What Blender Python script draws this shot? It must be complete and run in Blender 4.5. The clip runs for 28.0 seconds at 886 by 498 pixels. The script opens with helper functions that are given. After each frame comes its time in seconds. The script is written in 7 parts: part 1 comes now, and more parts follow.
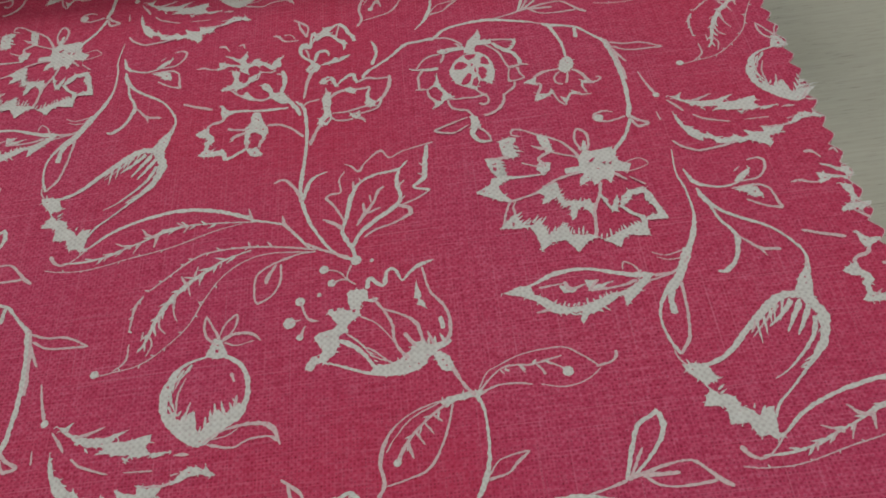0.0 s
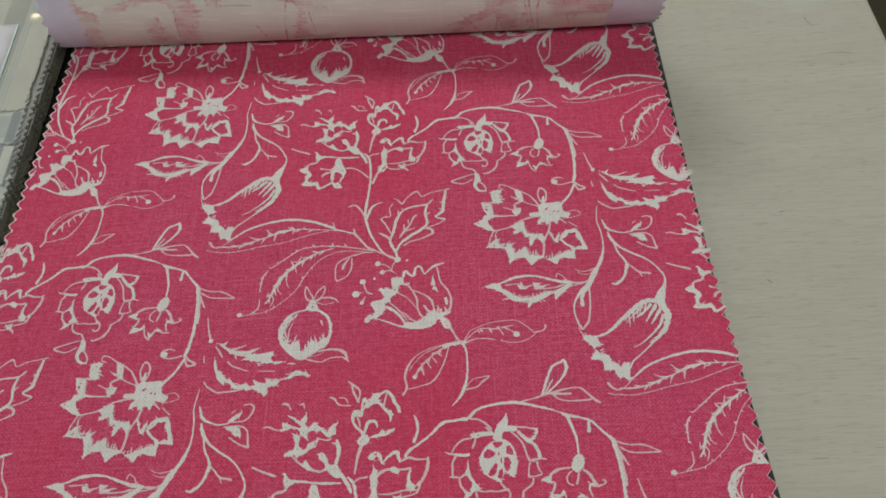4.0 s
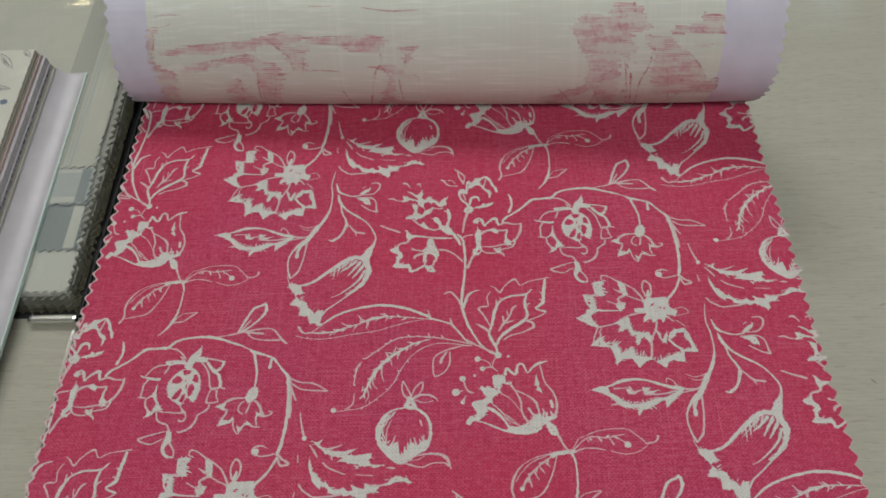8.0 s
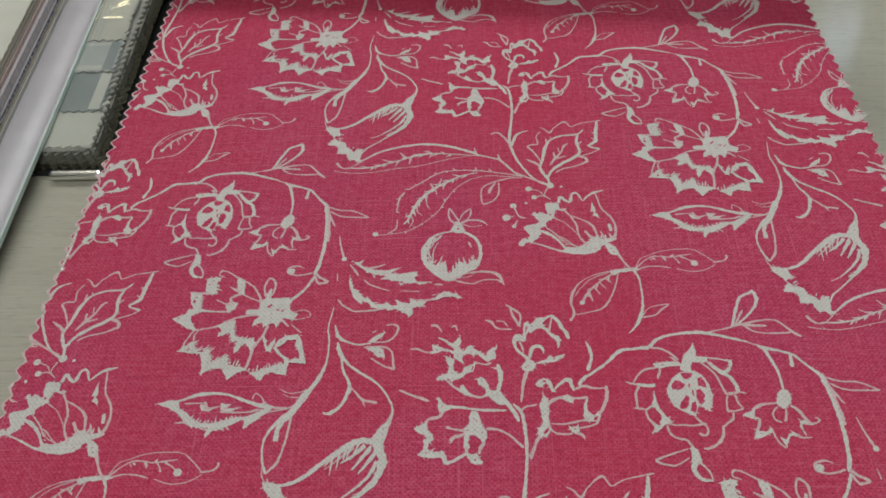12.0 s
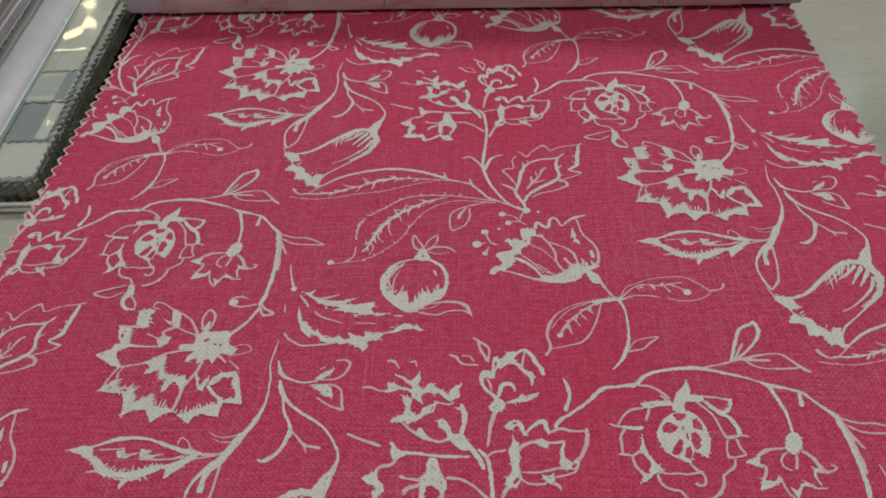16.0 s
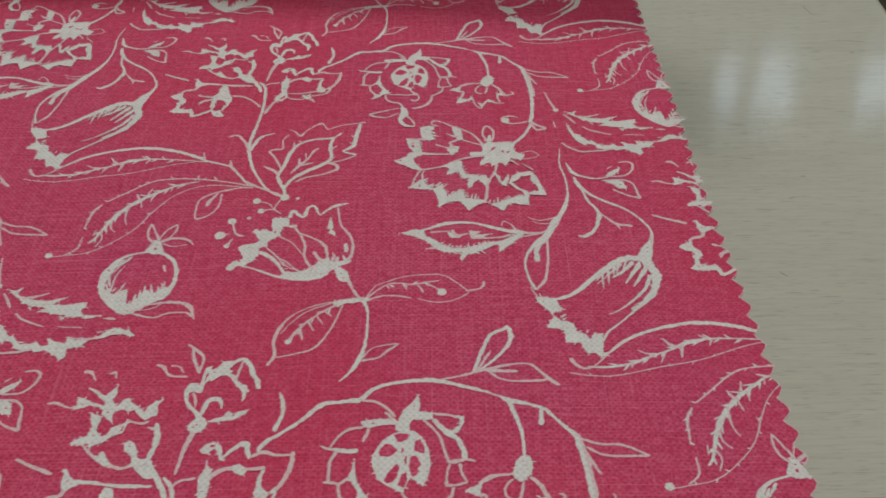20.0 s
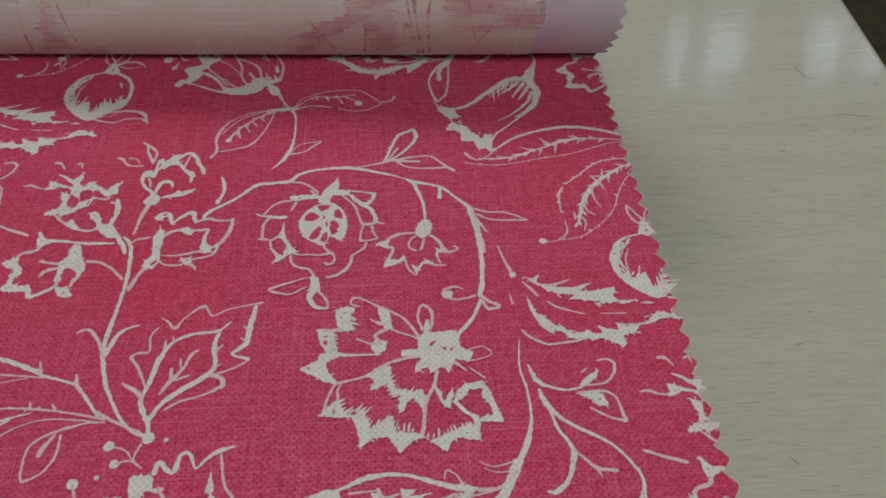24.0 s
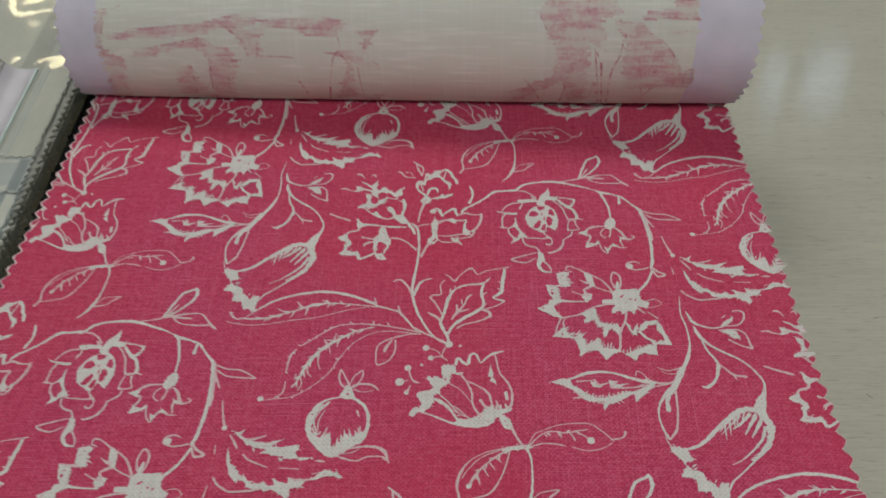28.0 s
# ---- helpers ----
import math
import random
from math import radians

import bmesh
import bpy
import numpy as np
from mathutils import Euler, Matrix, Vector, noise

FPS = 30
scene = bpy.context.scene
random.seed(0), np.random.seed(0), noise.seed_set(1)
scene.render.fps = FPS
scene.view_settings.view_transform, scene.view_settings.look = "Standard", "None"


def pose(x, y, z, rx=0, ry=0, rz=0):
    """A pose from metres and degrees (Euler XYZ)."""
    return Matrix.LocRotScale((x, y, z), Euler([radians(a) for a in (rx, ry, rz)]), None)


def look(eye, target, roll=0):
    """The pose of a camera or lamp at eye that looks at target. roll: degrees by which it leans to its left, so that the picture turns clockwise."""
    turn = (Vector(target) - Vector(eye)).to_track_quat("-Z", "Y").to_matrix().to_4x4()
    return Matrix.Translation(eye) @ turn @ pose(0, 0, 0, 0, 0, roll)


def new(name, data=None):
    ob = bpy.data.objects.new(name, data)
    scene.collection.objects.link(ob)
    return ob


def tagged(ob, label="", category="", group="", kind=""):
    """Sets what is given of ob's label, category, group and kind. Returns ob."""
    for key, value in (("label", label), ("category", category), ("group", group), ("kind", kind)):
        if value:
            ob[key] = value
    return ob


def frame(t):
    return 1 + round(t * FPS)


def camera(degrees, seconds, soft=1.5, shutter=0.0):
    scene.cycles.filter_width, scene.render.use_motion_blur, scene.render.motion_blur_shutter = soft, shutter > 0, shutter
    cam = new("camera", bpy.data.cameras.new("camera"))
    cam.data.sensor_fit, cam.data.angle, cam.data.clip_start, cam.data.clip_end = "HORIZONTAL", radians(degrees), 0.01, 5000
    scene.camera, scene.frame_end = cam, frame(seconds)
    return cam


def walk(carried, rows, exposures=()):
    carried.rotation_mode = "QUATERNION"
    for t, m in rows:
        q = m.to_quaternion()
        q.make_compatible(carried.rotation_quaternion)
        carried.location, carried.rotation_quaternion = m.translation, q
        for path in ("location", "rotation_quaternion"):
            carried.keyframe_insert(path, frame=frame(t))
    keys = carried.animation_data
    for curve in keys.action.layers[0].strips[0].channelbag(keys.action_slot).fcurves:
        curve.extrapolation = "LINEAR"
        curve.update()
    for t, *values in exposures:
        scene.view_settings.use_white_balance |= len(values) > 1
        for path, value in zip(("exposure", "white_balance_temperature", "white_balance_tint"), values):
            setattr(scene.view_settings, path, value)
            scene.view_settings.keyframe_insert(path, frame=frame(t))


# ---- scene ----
from mathutils import geometry

cam = camera(54.96, 28.0, soft=1.75, shutter=0.5)
# seconds, eye in metres, turn in degrees
ROWS = [
    (0, 0.0054, -0.0913, 0.1830, 35.76, 6.23, -5.13),
    (0.5, 0.0082, -0.0922, 0.1861, 35.86, 5.57, -3.99),
    (1, 0.0114, -0.1079, 0.1812, 35.97, 4.24, -2.48),
    (1.5, 0.0052, -0.1281, 0.1988, 36.45, 3.90, -0.52),
    (2, 0.0096, -0.1472, 0.2259, 36.02, 4.38, -0.35),
    (2.5, 0.0137, -0.1627, 0.2619, 35.76, 4.72, -1.19),
    (3, 0.0146, -0.1679, 0.2796, 35.32, 4.18, -0.31),
    (3.5, 0.0133, -0.1708, 0.2947, 35.43, 4.22, -0.68),
    (5.5, 0.0125, -0.1765, 0.3232, 36.20, 3.69, -1.30),
    (6, 0.0114, -0.1755, 0.3170, 36.76, 3.33, -0.58),
    (6.5, 0.0073, -0.1663, 0.3202, 36.01, 2.87, -0.61),
    (7, -0.0035, -0.1533, 0.3200, 35.82, 2.76, -0.93),
    (7.5, -0.0206, -0.1380, 0.3169, 35.44, 2.79, -0.56),
    (8, -0.0321, -0.1310, 0.3197, 35.67, 2.82, 0.53),
    (8.5, -0.0379, -0.1319, 0.3132, 35.91, 2.55, 1.38),
    (9, -0.0413, -0.1414, 0.3071, 36.20, 2.40, 1.62),
    (9.5, -0.0454, -0.1574, 0.2955, 36.33, 2.83, 0.62),
    (10, -0.0461, -0.1693, 0.2873, 36.25, 2.37, 1.35),
    (10.5, -0.0478, -0.1808, 0.2798, 37.18, 2.39, 0.97),
    (11, -0.0524, -0.1906, 0.2662, 38.29, 2.58, 0.87),
    (11.5, -0.0540, -0.1955, 0.2505, 40.13, 2.77, 0.56),
    (12, -0.0537, -0.1989, 0.2408, 40.97, 2.52, 1.07),
    (12.5, -0.0552, -0.2008, 0.2291, 42.64, 2.36, 1.39),
    (14.5, -0.0500, -0.1919, 0.2051, 46.39, 3.98, 0.56),
    (15, -0.0404, -0.1928, 0.2041, 46.47, 4.50, 0.67),
    (15.5, -0.0379, -0.1924, 0.2048, 46.46, 3.60, 1.35),
    (16, -0.0411, -0.1880, 0.2032, 46.17, 2.77, 1.29),
    (16.5, -0.0399, -0.1888, 0.1991, 45.97, 2.72, 0.92),
    (17, -0.0394, -0.1881, 0.1977, 45.59, 2.39, 0.71),
    (17.5, -0.0342, -0.1867, 0.1956, 44.98, 2.13, 0.70),
    (18, -0.0218, -0.1787, 0.1961, 44.38, 2.40, -0.36),
    (18.5, -0.0027, -0.1719, 0.1944, 44.09, 2.16, -0.41),
    (19, 0.0136, -0.1667, 0.1919, 44.27, 1.43, -0.25),
    (19.5, 0.0177, -0.1620, 0.1865, 44.51, 0.85, -0.35),
    (20, 0.0247, -0.1599, 0.1831, 44.28, 0.59, -0.48),
    (20.5, 0.0361, -0.1507, 0.1820, 43.75, 0.43, -0.12),
    (22.5, 0.0283, -0.1155, 0.1666, 43.31, -0.07, -2.23),
    (23, 0.0169, -0.1044, 0.1815, 42.09, -0.91, -1.70),
    (23.5, 0.0194, -0.0855, 0.1851, 41.59, -1.31, -1.44),
    (24, 0.0331, -0.0590, 0.1808, 41.11, -1.13, -3.60),
    (24.5, 0.0317, -0.0567, 0.1822, 40.49, -2.15, -4.30),
    (25, 0.0176, -0.0759, 0.1864, 40.92, -3.32, -3.48),
    (25.5, 0.0082, -0.0772, 0.1846, 40.97, -2.41, -1.18),
    (26, -0.0001, -0.0781, 0.1879, 40.73, -1.83, -0.60),
    (26.5, -0.0258, -0.0884, 0.1947, 40.29, -1.62, 1.96),
    (27, -0.0248, -0.1121, 0.2091, 40.98, 0.07, 2.03),
    (27.5, -0.0136, -0.1317, 0.2307, 42.38, 1.13, 1.47),
    (28, -0.0154, -0.1492, 0.2622, 42.61, 1.80, 1.43),
]
EXPOSURES = [(0, -0.12), (1, -0.01), (3, 0.04), (3.5, 0.09), (5.5, 0.33), (6, 0.13), (8, 0.06), (12, 0.04), (15, -0.02), (18, 0.04), (20, 0.03), (22.5, 0.03), (24, -0.06), (25, -0.03), (28, 0.00)]
walk(cam, [(t, pose(*r)) for t, *r in ROWS], EXPOSURES)

# ---- world, daylight and lamps ----
world = bpy.data.worlds.new("sky")
scene.world = world
world.use_nodes = True
_sky = world.node_tree.nodes.new("ShaderNodeTexSky")
_sky.sky_type, _sky.sun_disc = "NISHITA", False
_sky.sun_elevation, _sky.sun_rotation = radians(38), radians(30)
_back = world.node_tree.nodes["Background"]
_back.inputs["Strength"].default_value = 0.12
world.node_tree.links.new(_sky.outputs["Color"], _back.inputs["Color"])

TABLE_Z = -0.052       # the cloth lies near 0, on a stack of pages 5 cm thick
LEFT_TOP_Z = -0.0262        # top of the slab added to raise the table under the binder
FLOOR_Z = TABLE_Z - 0.75
ROOM = (-2.6, 2.9, -2.2, 2.4)     # west, east, south, north faces of the walls
CEIL_Z = 2.02


def area_light(name, size_x, size_y, power, colour, m):
    lamp = bpy.data.lights.new(name, "AREA")
    lamp.shape, lamp.size, lamp.size_y, lamp.energy, lamp.color = "RECTANGLE", size_x, size_y, power, colour
    ob = new(name, lamp)
    ob.matrix_world = m
    return ob


sun = bpy.data.lights.new("sun", "SUN")
sun.energy, sun.angle, sun.color = 1.0, radians(12), (1.0, 0.95, 0.88)
sun_ob = new("sun", sun)
sun_ob.matrix_world = look((1.5, 4, 4), (0.6, 0, 0))
# daylight in the north window's opening; two unseen ceiling lamps, the southern added as fill
area_light("daylight", 0.90, 0.26, 2.7, (0.45, 0.74, 1.0), look((1.445, 2.50, 1.565), (1.445, 0.0, 1.565)))
area_light("added_overhead_light", 1.2, 0.7, 26.0, (0.945, 0.97, 1.0), pose(-0.35, 1.42, CEIL_Z - 0.06))
area_light("added_overhead_light", 1.2, 0.7, 19.6, (0.945, 0.97, 1.0), pose(0.6, -1.0, CEIL_Z - 0.06))


# ---- materials ----
class Mat:
    """A node material; col() and the rest return sockets."""

    def __init__(self, name, rough=0.6, metal=0.0, spec=0.5):
        self.m = bpy.data.materials.new(name)
        self.m.use_nodes = True
        self.t = self.m.node_tree
        self.b = self.t.nodes["Principled BSDF"]
        self.b.inputs["Roughness"].default_value = rough
        self.b.inputs["Metallic"].default_value = metal
        self.b.inputs["Specular IOR Level"].default_value = spec
        self.tc = self.t.nodes.new("ShaderNodeTexCoord").outputs["Object"]

    def link(self, a, b):
        self.t.links.new(a, b)

    def scaled(self, sx, sy, sz=1.0, turn=0.0, source=None):
        n = self.t.nodes.new("ShaderNodeMapping")
        n.inputs["Scale"].default_value = (sx, sy, sz)
        n.inputs["Rotation"].default_value = (0, 0, turn)
        self.link(source or self.tc, n.inputs["Vector"])
        return n.outputs["Vector"]

    def noise(self, vec, scale=1.0, detail=2.0, rough=0.5, distort=0.0):
        n = self.t.nodes.new("ShaderNodeTexNoise")
        n.inputs["Scale"].default_value = scale
        n.inputs["Detail"].default_value = detail
        n.inputs["Roughness"].default_value = rough
        n.inputs["Distortion"].default_value = distort
        self.link(vec, n.inputs["Vector"])
        return n.outputs["Fac"]

    def wave(self, axis, period, distort=0.0):
        n = self.t.nodes.new("ShaderNodeTexWave")
        n.bands_direction = axis
        n.inputs["Scale"].default_value = 2 * math.pi / (20 * period)
        n.inputs["Distortion"].default_value = distort
        n.inputs["Detail"].default_value = 1.0
        n.inputs["Detail Scale"].default_value = 0.3
        self.link(self.tc, n.inputs["Vector"])
        return n.outputs["Fac"]

    def math(self, op, a, b=None):
        n = self.t.nodes.new("ShaderNodeMath")
        n.operation = op
        for i, v in enumerate((a, b)):
            if v is None:
                continue
            if isinstance(v, (int, float)):
                n.inputs[i].default_value = v
            else:
                self.link(v, n.inputs[i])
        return n.outputs[0]

    def ramp(self, fac, *stops):
        n = self.t.nodes.new("ShaderNodeValToRGB")
        e = n.color_ramp.elements
        while len(e) < len(stops):
            e.new(0.5)
        for el, (p, c) in zip(e, stops):
            el.position = p
            el.color = (*c, 1) if isinstance(c, tuple) else (c, c, c, 1)
        self.link(fac, n.inputs["Fac"])
        return n.outputs["Color"]

    def mix(self, fac, a, b, blend="MIX"):
        n = self.t.nodes.new("ShaderNodeMix")
        n.data_type, n.blend_type = "RGBA", blend
        socks = [s for s in n.inputs if s.enabled]
        for sock, v in zip((socks[0], socks[1], socks[2]), (fac, a, b)):
            if isinstance(v, tuple):
                sock.default_value = (*v, 1)
            elif isinstance(v, (int, float)):
                sock.default_value = v
            else:
                self.link(v, sock)
        return [s for s in n.outputs if s.enabled][0]

    def colour(self, c):
        if isinstance(c, tuple):
            self.b.inputs["Base Color"].default_value = (*c, 1)
        else:
            self.link(c, self.b.inputs["Base Color"])
        return self

    def bump(self, height, strength=0.3, distance=0.001):
        n = self.t.nodes.new("ShaderNodeBump")
        n.inputs["Strength"].default_value = strength
        n.inputs["Distance"].default_value = distance
        self.link(height, n.inputs["Height"])
        self.link(n.outputs["Normal"], self.b.inputs["Normal"])
        return self


def weave_of(k, pitch):
    """Height of a plain weave with uneven threads."""
    w = k.math("MULTIPLY", k.math("SUBTRACT", k.wave("X", pitch * 2, 0.5), 0.5), k.math("SUBTRACT", k.wave("Y", pitch * 2, 0.5), 0.5))
    return k.math("ADD", k.math("MULTIPLY", w, 2.0), 0.5)


def slubs_of(k, f=1.0):
    """Thick and thin threads, along and across: about 0.5, streaky."""
    a = k.noise(k.scaled(55 * f, 1350 * f), 1.0, 2.0, 0.55)
    b = k.noise(k.scaled(1350 * f, 45 * f), 1.0, 2.0, 0.55)
    return a, b


PINK_DARK, PINK, PINK_LIGHT = (0.35, 0.025, 0.062), (0.523, 0.062, 0.125), (0.61, 0.152, 0.238)


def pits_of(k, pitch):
    """Where the gaps of both thread systems meet: 1 in the holes of the weave, unevenly deep; masks their painted shade
    and the bump.
    """
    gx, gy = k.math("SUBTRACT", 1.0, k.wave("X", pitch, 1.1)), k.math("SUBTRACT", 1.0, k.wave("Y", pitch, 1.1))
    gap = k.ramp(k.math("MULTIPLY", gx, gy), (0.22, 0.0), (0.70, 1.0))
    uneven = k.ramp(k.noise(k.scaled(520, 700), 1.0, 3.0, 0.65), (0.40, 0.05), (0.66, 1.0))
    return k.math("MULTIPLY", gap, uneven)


def linen_pink():
    k = Mat("pink_printed_linen", 0.9, spec=0.1)
    a, b = slubs_of(k)
    weave, pits = weave_of(k, 0.00086), pits_of(k, 0.00086)
    streak = k.math("ADD", k.math("MULTIPLY", a, 0.55), k.math("MULTIPLY", b, 0.45))
    # short lengths of thread that took the ink differently
    dash = k.math("ADD", k.math("MULTIPLY", k.noise(k.scaled(240, 1500), 1.0, 2.0, 0.6), 0.6), k.math("MULTIPLY", k.noise(k.scaled(1500, 280), 1.0, 2.0, 0.6), 0.4))
    grain = k.noise(k.scaled(1150, 1150), 1.0, 3.0, 0.7)
    tone = k.math("ADD", k.math("ADD", k.math("MULTIPLY", weave, 0.14), k.math("MULTIPLY", streak, 0.40)), k.math("ADD", k.math("MULTIPLY", dash, 0.52), k.math("MULTIPLY", grain, 0.34)))
    long_thread = k.math("MAXIMUM", k.ramp(k.noise(k.scaled(9, 1900), 1.0, 1.0), (0.66, 0.0), (0.78, 0.55)), k.ramp(k.noise(k.scaled(1900, 8), 1.0, 1.0), (0.66, 0.0), (0.78, 0.55)))
    base = k.ramp(tone, (0.57, PINK_DARK), (0.71, PINK), (0.86, PINK_LIGHT))
    slub = k.noise(k.scaled(26, 1500), 1.0, 1.0)
    slub2 = k.noise(k.scaled(1500, 22), 1.0, 1.0)
    base = k.mix(k.ramp(k.math("MAXIMUM", slub, slub2), (0.64, 0.0), (0.78, 0.6)), base, (0.64, 0.20, 0.28))
    base = k.mix(long_thread, base, (0.64, 0.20, 0.27))
    patch = k.noise(k.scaled(14, 14), 1.0, 3.0)
    base = k.mix(k.ramp(patch, (0.3, 0.0), (0.75, 0.35)), base, (0.42, 0.040, 0.112))
    blush = k.noise(k.scaled(11, 8, 1.0, 0.6), 1.0, 2.0)
    base = k.mix(k.ramp(blush, (0.42, 0.0), (0.70, 0.55)), base, (0.50, 0.036, 0.075))
    # threads that stand up or sink in, their light and shade put into the colour
    sunk_shade = k.math("MAXIMUM", k.ramp(k.noise(k.scaled(330, 1000), 1.0, 1.0), (0.33, 1.0), (0.46, 0.0)), k.ramp(k.noise(k.scaled(1000, 360), 1.0, 1.0), (0.31, 1.0), (0.44, 0.0)))
    proud_light = k.math("MAXIMUM", k.ramp(k.noise(k.scaled(300, 1050), 1.0, 1.0), (0.55, 0.0), (0.70, 1.0)), k.ramp(k.noise(k.scaled(1050, 330), 1.0, 1.0), (0.58, 0.0), (0.72, 1.0)))
    base = k.mix(k.math("MULTIPLY", proud_light, 0.30), base, PINK_LIGHT)
    base = k.mix(k.math("MULTIPLY", sunk_shade, 0.16), base, (0.22, 0.014, 0.040))
    # shade in the weave's holes, painted as a darker pink
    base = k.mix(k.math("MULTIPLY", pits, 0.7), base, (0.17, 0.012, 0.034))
    k.colour(base).bump(k.math("SUBTRACT", k.math("ADD", weave, k.math("ADD", k.math("MULTIPLY", streak, 0.8), k.math("MULTIPLY", dash, 1.2))), k.math("MULTIPLY", pits, 0.7)), 0.55, 0.00022)
    return k.m


def linen_white(name, pinkness):
    """The ground cloth where no ink lies; pinkness: how far ink has crept in."""
    k = Mat(name, 0.9, spec=0.1)
    a, b = slubs_of(k)
    weave, pits = weave_of(k, 0.00086), pits_of(k, 0.00086)
    streak = k.math("ADD", k.math("MULTIPLY", a, 0.5), k.math("MULTIPLY", b, 0.5))
    tone = k.math("ADD", k.math("MULTIPLY", weave, 0.25), k.math("MULTIPLY", streak, 0.9))
    base = k.ramp(tone, (0.36, (0.46, 0.45, 0.415)), (0.60, (0.575, 0.585, 0.535)), (0.8, (0.64, 0.655, 0.605)))
    fleck = k.noise(k.scaled(900, 900), 1.0, 2.0)
    ink = k.ramp(k.math("ADD", fleck, k.math("MULTIPLY", tone, 0.25)), (0.34, min(1.0, 0.6 + pinkness)), (0.46, pinkness))
    base = k.mix(ink, base, PINK_LIGHT)
    # the weave's holes get their shade as a darker colour too
    base = k.mix(k.math("MULTIPLY", pits, 0.22), base, (0.38, 0.24, 0.24))
    k.colour(base).bump(k.math("SUBTRACT", k.math("ADD", weave, k.math("MULTIPLY", streak, 0.8)), k.math("MULTIPLY", pits, 0.5)), 0.4, 0.00022)
    return k.m


def table_wood():
    k = Mat("limed_wood", 0.2, spec=0.36)
    k.b.inputs["Coat Weight"].default_value, k.b.inputs["Coat Roughness"].default_value = 0.20, 0.25
    long = k.noise(k.scaled(4, 60), 1.0, 4.0, 0.55, 0.15)
    fine = k.noise(k.scaled(40, 900), 1.0, 3.0, 0.6, 0.1)
    pore = k.noise(k.scaled(75, 1400), 1.0, 1.5, 0.5, 0.15)
    pore2 = k.noise(k.scaled(130, 2400, 1.0, 0.012), 1.0, 1.5, 0.5, 0.1)
    base = k.ramp(long, (0.25, (0.398, 0.386, 0.306)), (0.7, (0.438, 0.424, 0.341)))
    base = k.mix(k.ramp(fine, (0.35, 0.30), (0.6, 0.0)), base, (0.30, 0.29, 0.23))
    lines = k.math("MAXIMUM", k.ramp(pore, (0.285, 1.0), (0.325, 0.0)), k.math("MULTIPLY", k.ramp(pore2, (0.31, 1.0), (0.37, 0.0)), 0.75))
    base = k.mix(k.math("MULTIPLY", lines, 0.42), base, (0.13, 0.12, 0.09))
    blot = k.noise(k.scaled(6, 9), 1.0, 3.0)
    base = k.mix(k.ramp(blot, (0.4, 0.0), (0.8, 0.3)), base, (0.40, 0.382, 0.312))
    k.colour(base)
    k.link(k.ramp(fine, (0.3, 0.04), (0.7, 0.085)), k.b.inputs["Roughness"])
    k.bump(k.math("ADD", k.math("MULTIPLY", k.noise(k.scaled(14, 320), 1.0, 3.0), 1.0), k.math("SUBTRACT", k.math("MULTIPLY", fine, 0.3), k.math("MULTIPLY", lines, 0.5))), 0.13, 0.0006)
    return k.m


def paper(name, tint, rough=0.7, var=0.12):
    k = Mat(name, rough, spec=0.3)
    n = k.noise(k.scaled(60, 60, 60), 1.0, 4.0)
    f = k.noise(k.scaled(1500, 1500, 1500), 1.0, 2.0)
    base = k.ramp(n, (0.3, tuple(c * (1 - var) for c in tint)), (0.7, tint))
    k.colour(base).bump(f, 0.08, 0.0002)
    return k.m


def woven(name, tint, dark, pitch=0.0008):
    k = Mat(name, 0.85, spec=0.2)
    a, b = slubs_of(k, 0.7)
    w = weave_of(k, pitch)
    base = k.ramp(w, (0.2, dark), (0.75, tint))
    base = k.mix(k.ramp(k.math("MAXIMUM", a, b), (0.58, 0.0), (0.75, 0.5)), base, tuple(min(1, c * 1.25) for c in tint))
    k.colour(base).bump(w, 0.35, 0.0002)
    return k.m


def toile():
    """Cream linen with uneven white threads, along and across."""
    k = Mat("toile_linen", 0.9, spec=0.12)
    along = k.noise(k.scaled(14, 620, 620), 1.0, 2.0, 0.55)
    across = k.noise(k.scaled(700, 9, 9), 1.0, 2.0, 0.55)
    cream = k.mix(k.ramp(along, (0.52, 0.0), (0.70, 0.75)), (0.70, 0.725, 0.645), (0.815, 0.84, 0.775))
    cream = k.mix(k.ramp(across, (0.55, 0.0), (0.74, 0.5)), cream, (0.79, 0.81, 0.75))
    stain = k.ramp(k.noise(k.scaled(24, 40, 40), 1.0, 3.0), (0.50, 0.0), (0.8, 0.10))
    k.colour(k.mix(stain, cream, (0.58, 0.40, 0.40))).bump(k.math("ADD", along, across), 0.25, 0.0002)
    return k.m


def toile_ink(name, tint, cover, least=0.04):
    """Rose ink, worn and broken along the threads."""
    k = Mat(name, 0.9, spec=0.12)
    thread = k.noise(k.scaled(45, 520, 520), 1.0, 3.0, 0.7)
    grain = k.noise(k.scaled(600, 500, 500), 1.0, 3.0)
    mottle = k.noise(k.scaled(110, 170, 170), 1.0, 3.0)
    worn = k.math("ADD", k.math("MULTIPLY", thread, 0.45), k.math("ADD", k.math("MULTIPLY", grain, 0.22), k.math("MULTIPLY", mottle, 0.33)))
    k.colour(k.mix(k.ramp(worn, (0.41, cover), (0.555, least)), (0.715, 0.73, 0.655), tint))
    return k.m


def plain(name, colour, rough=0.5, metal=0.0, var=0.1, scale=40):
    k = Mat(name, rough, metal)
    n = k.noise(k.scaled(scale, scale, scale), 1.0, 4.0)
    k.colour(k.ramp(n, (0.3, tuple(c * (1 - var) for c in colour)), (0.7, colour)))
    k.bump(n, 0.05, 0.001)
    return k.m


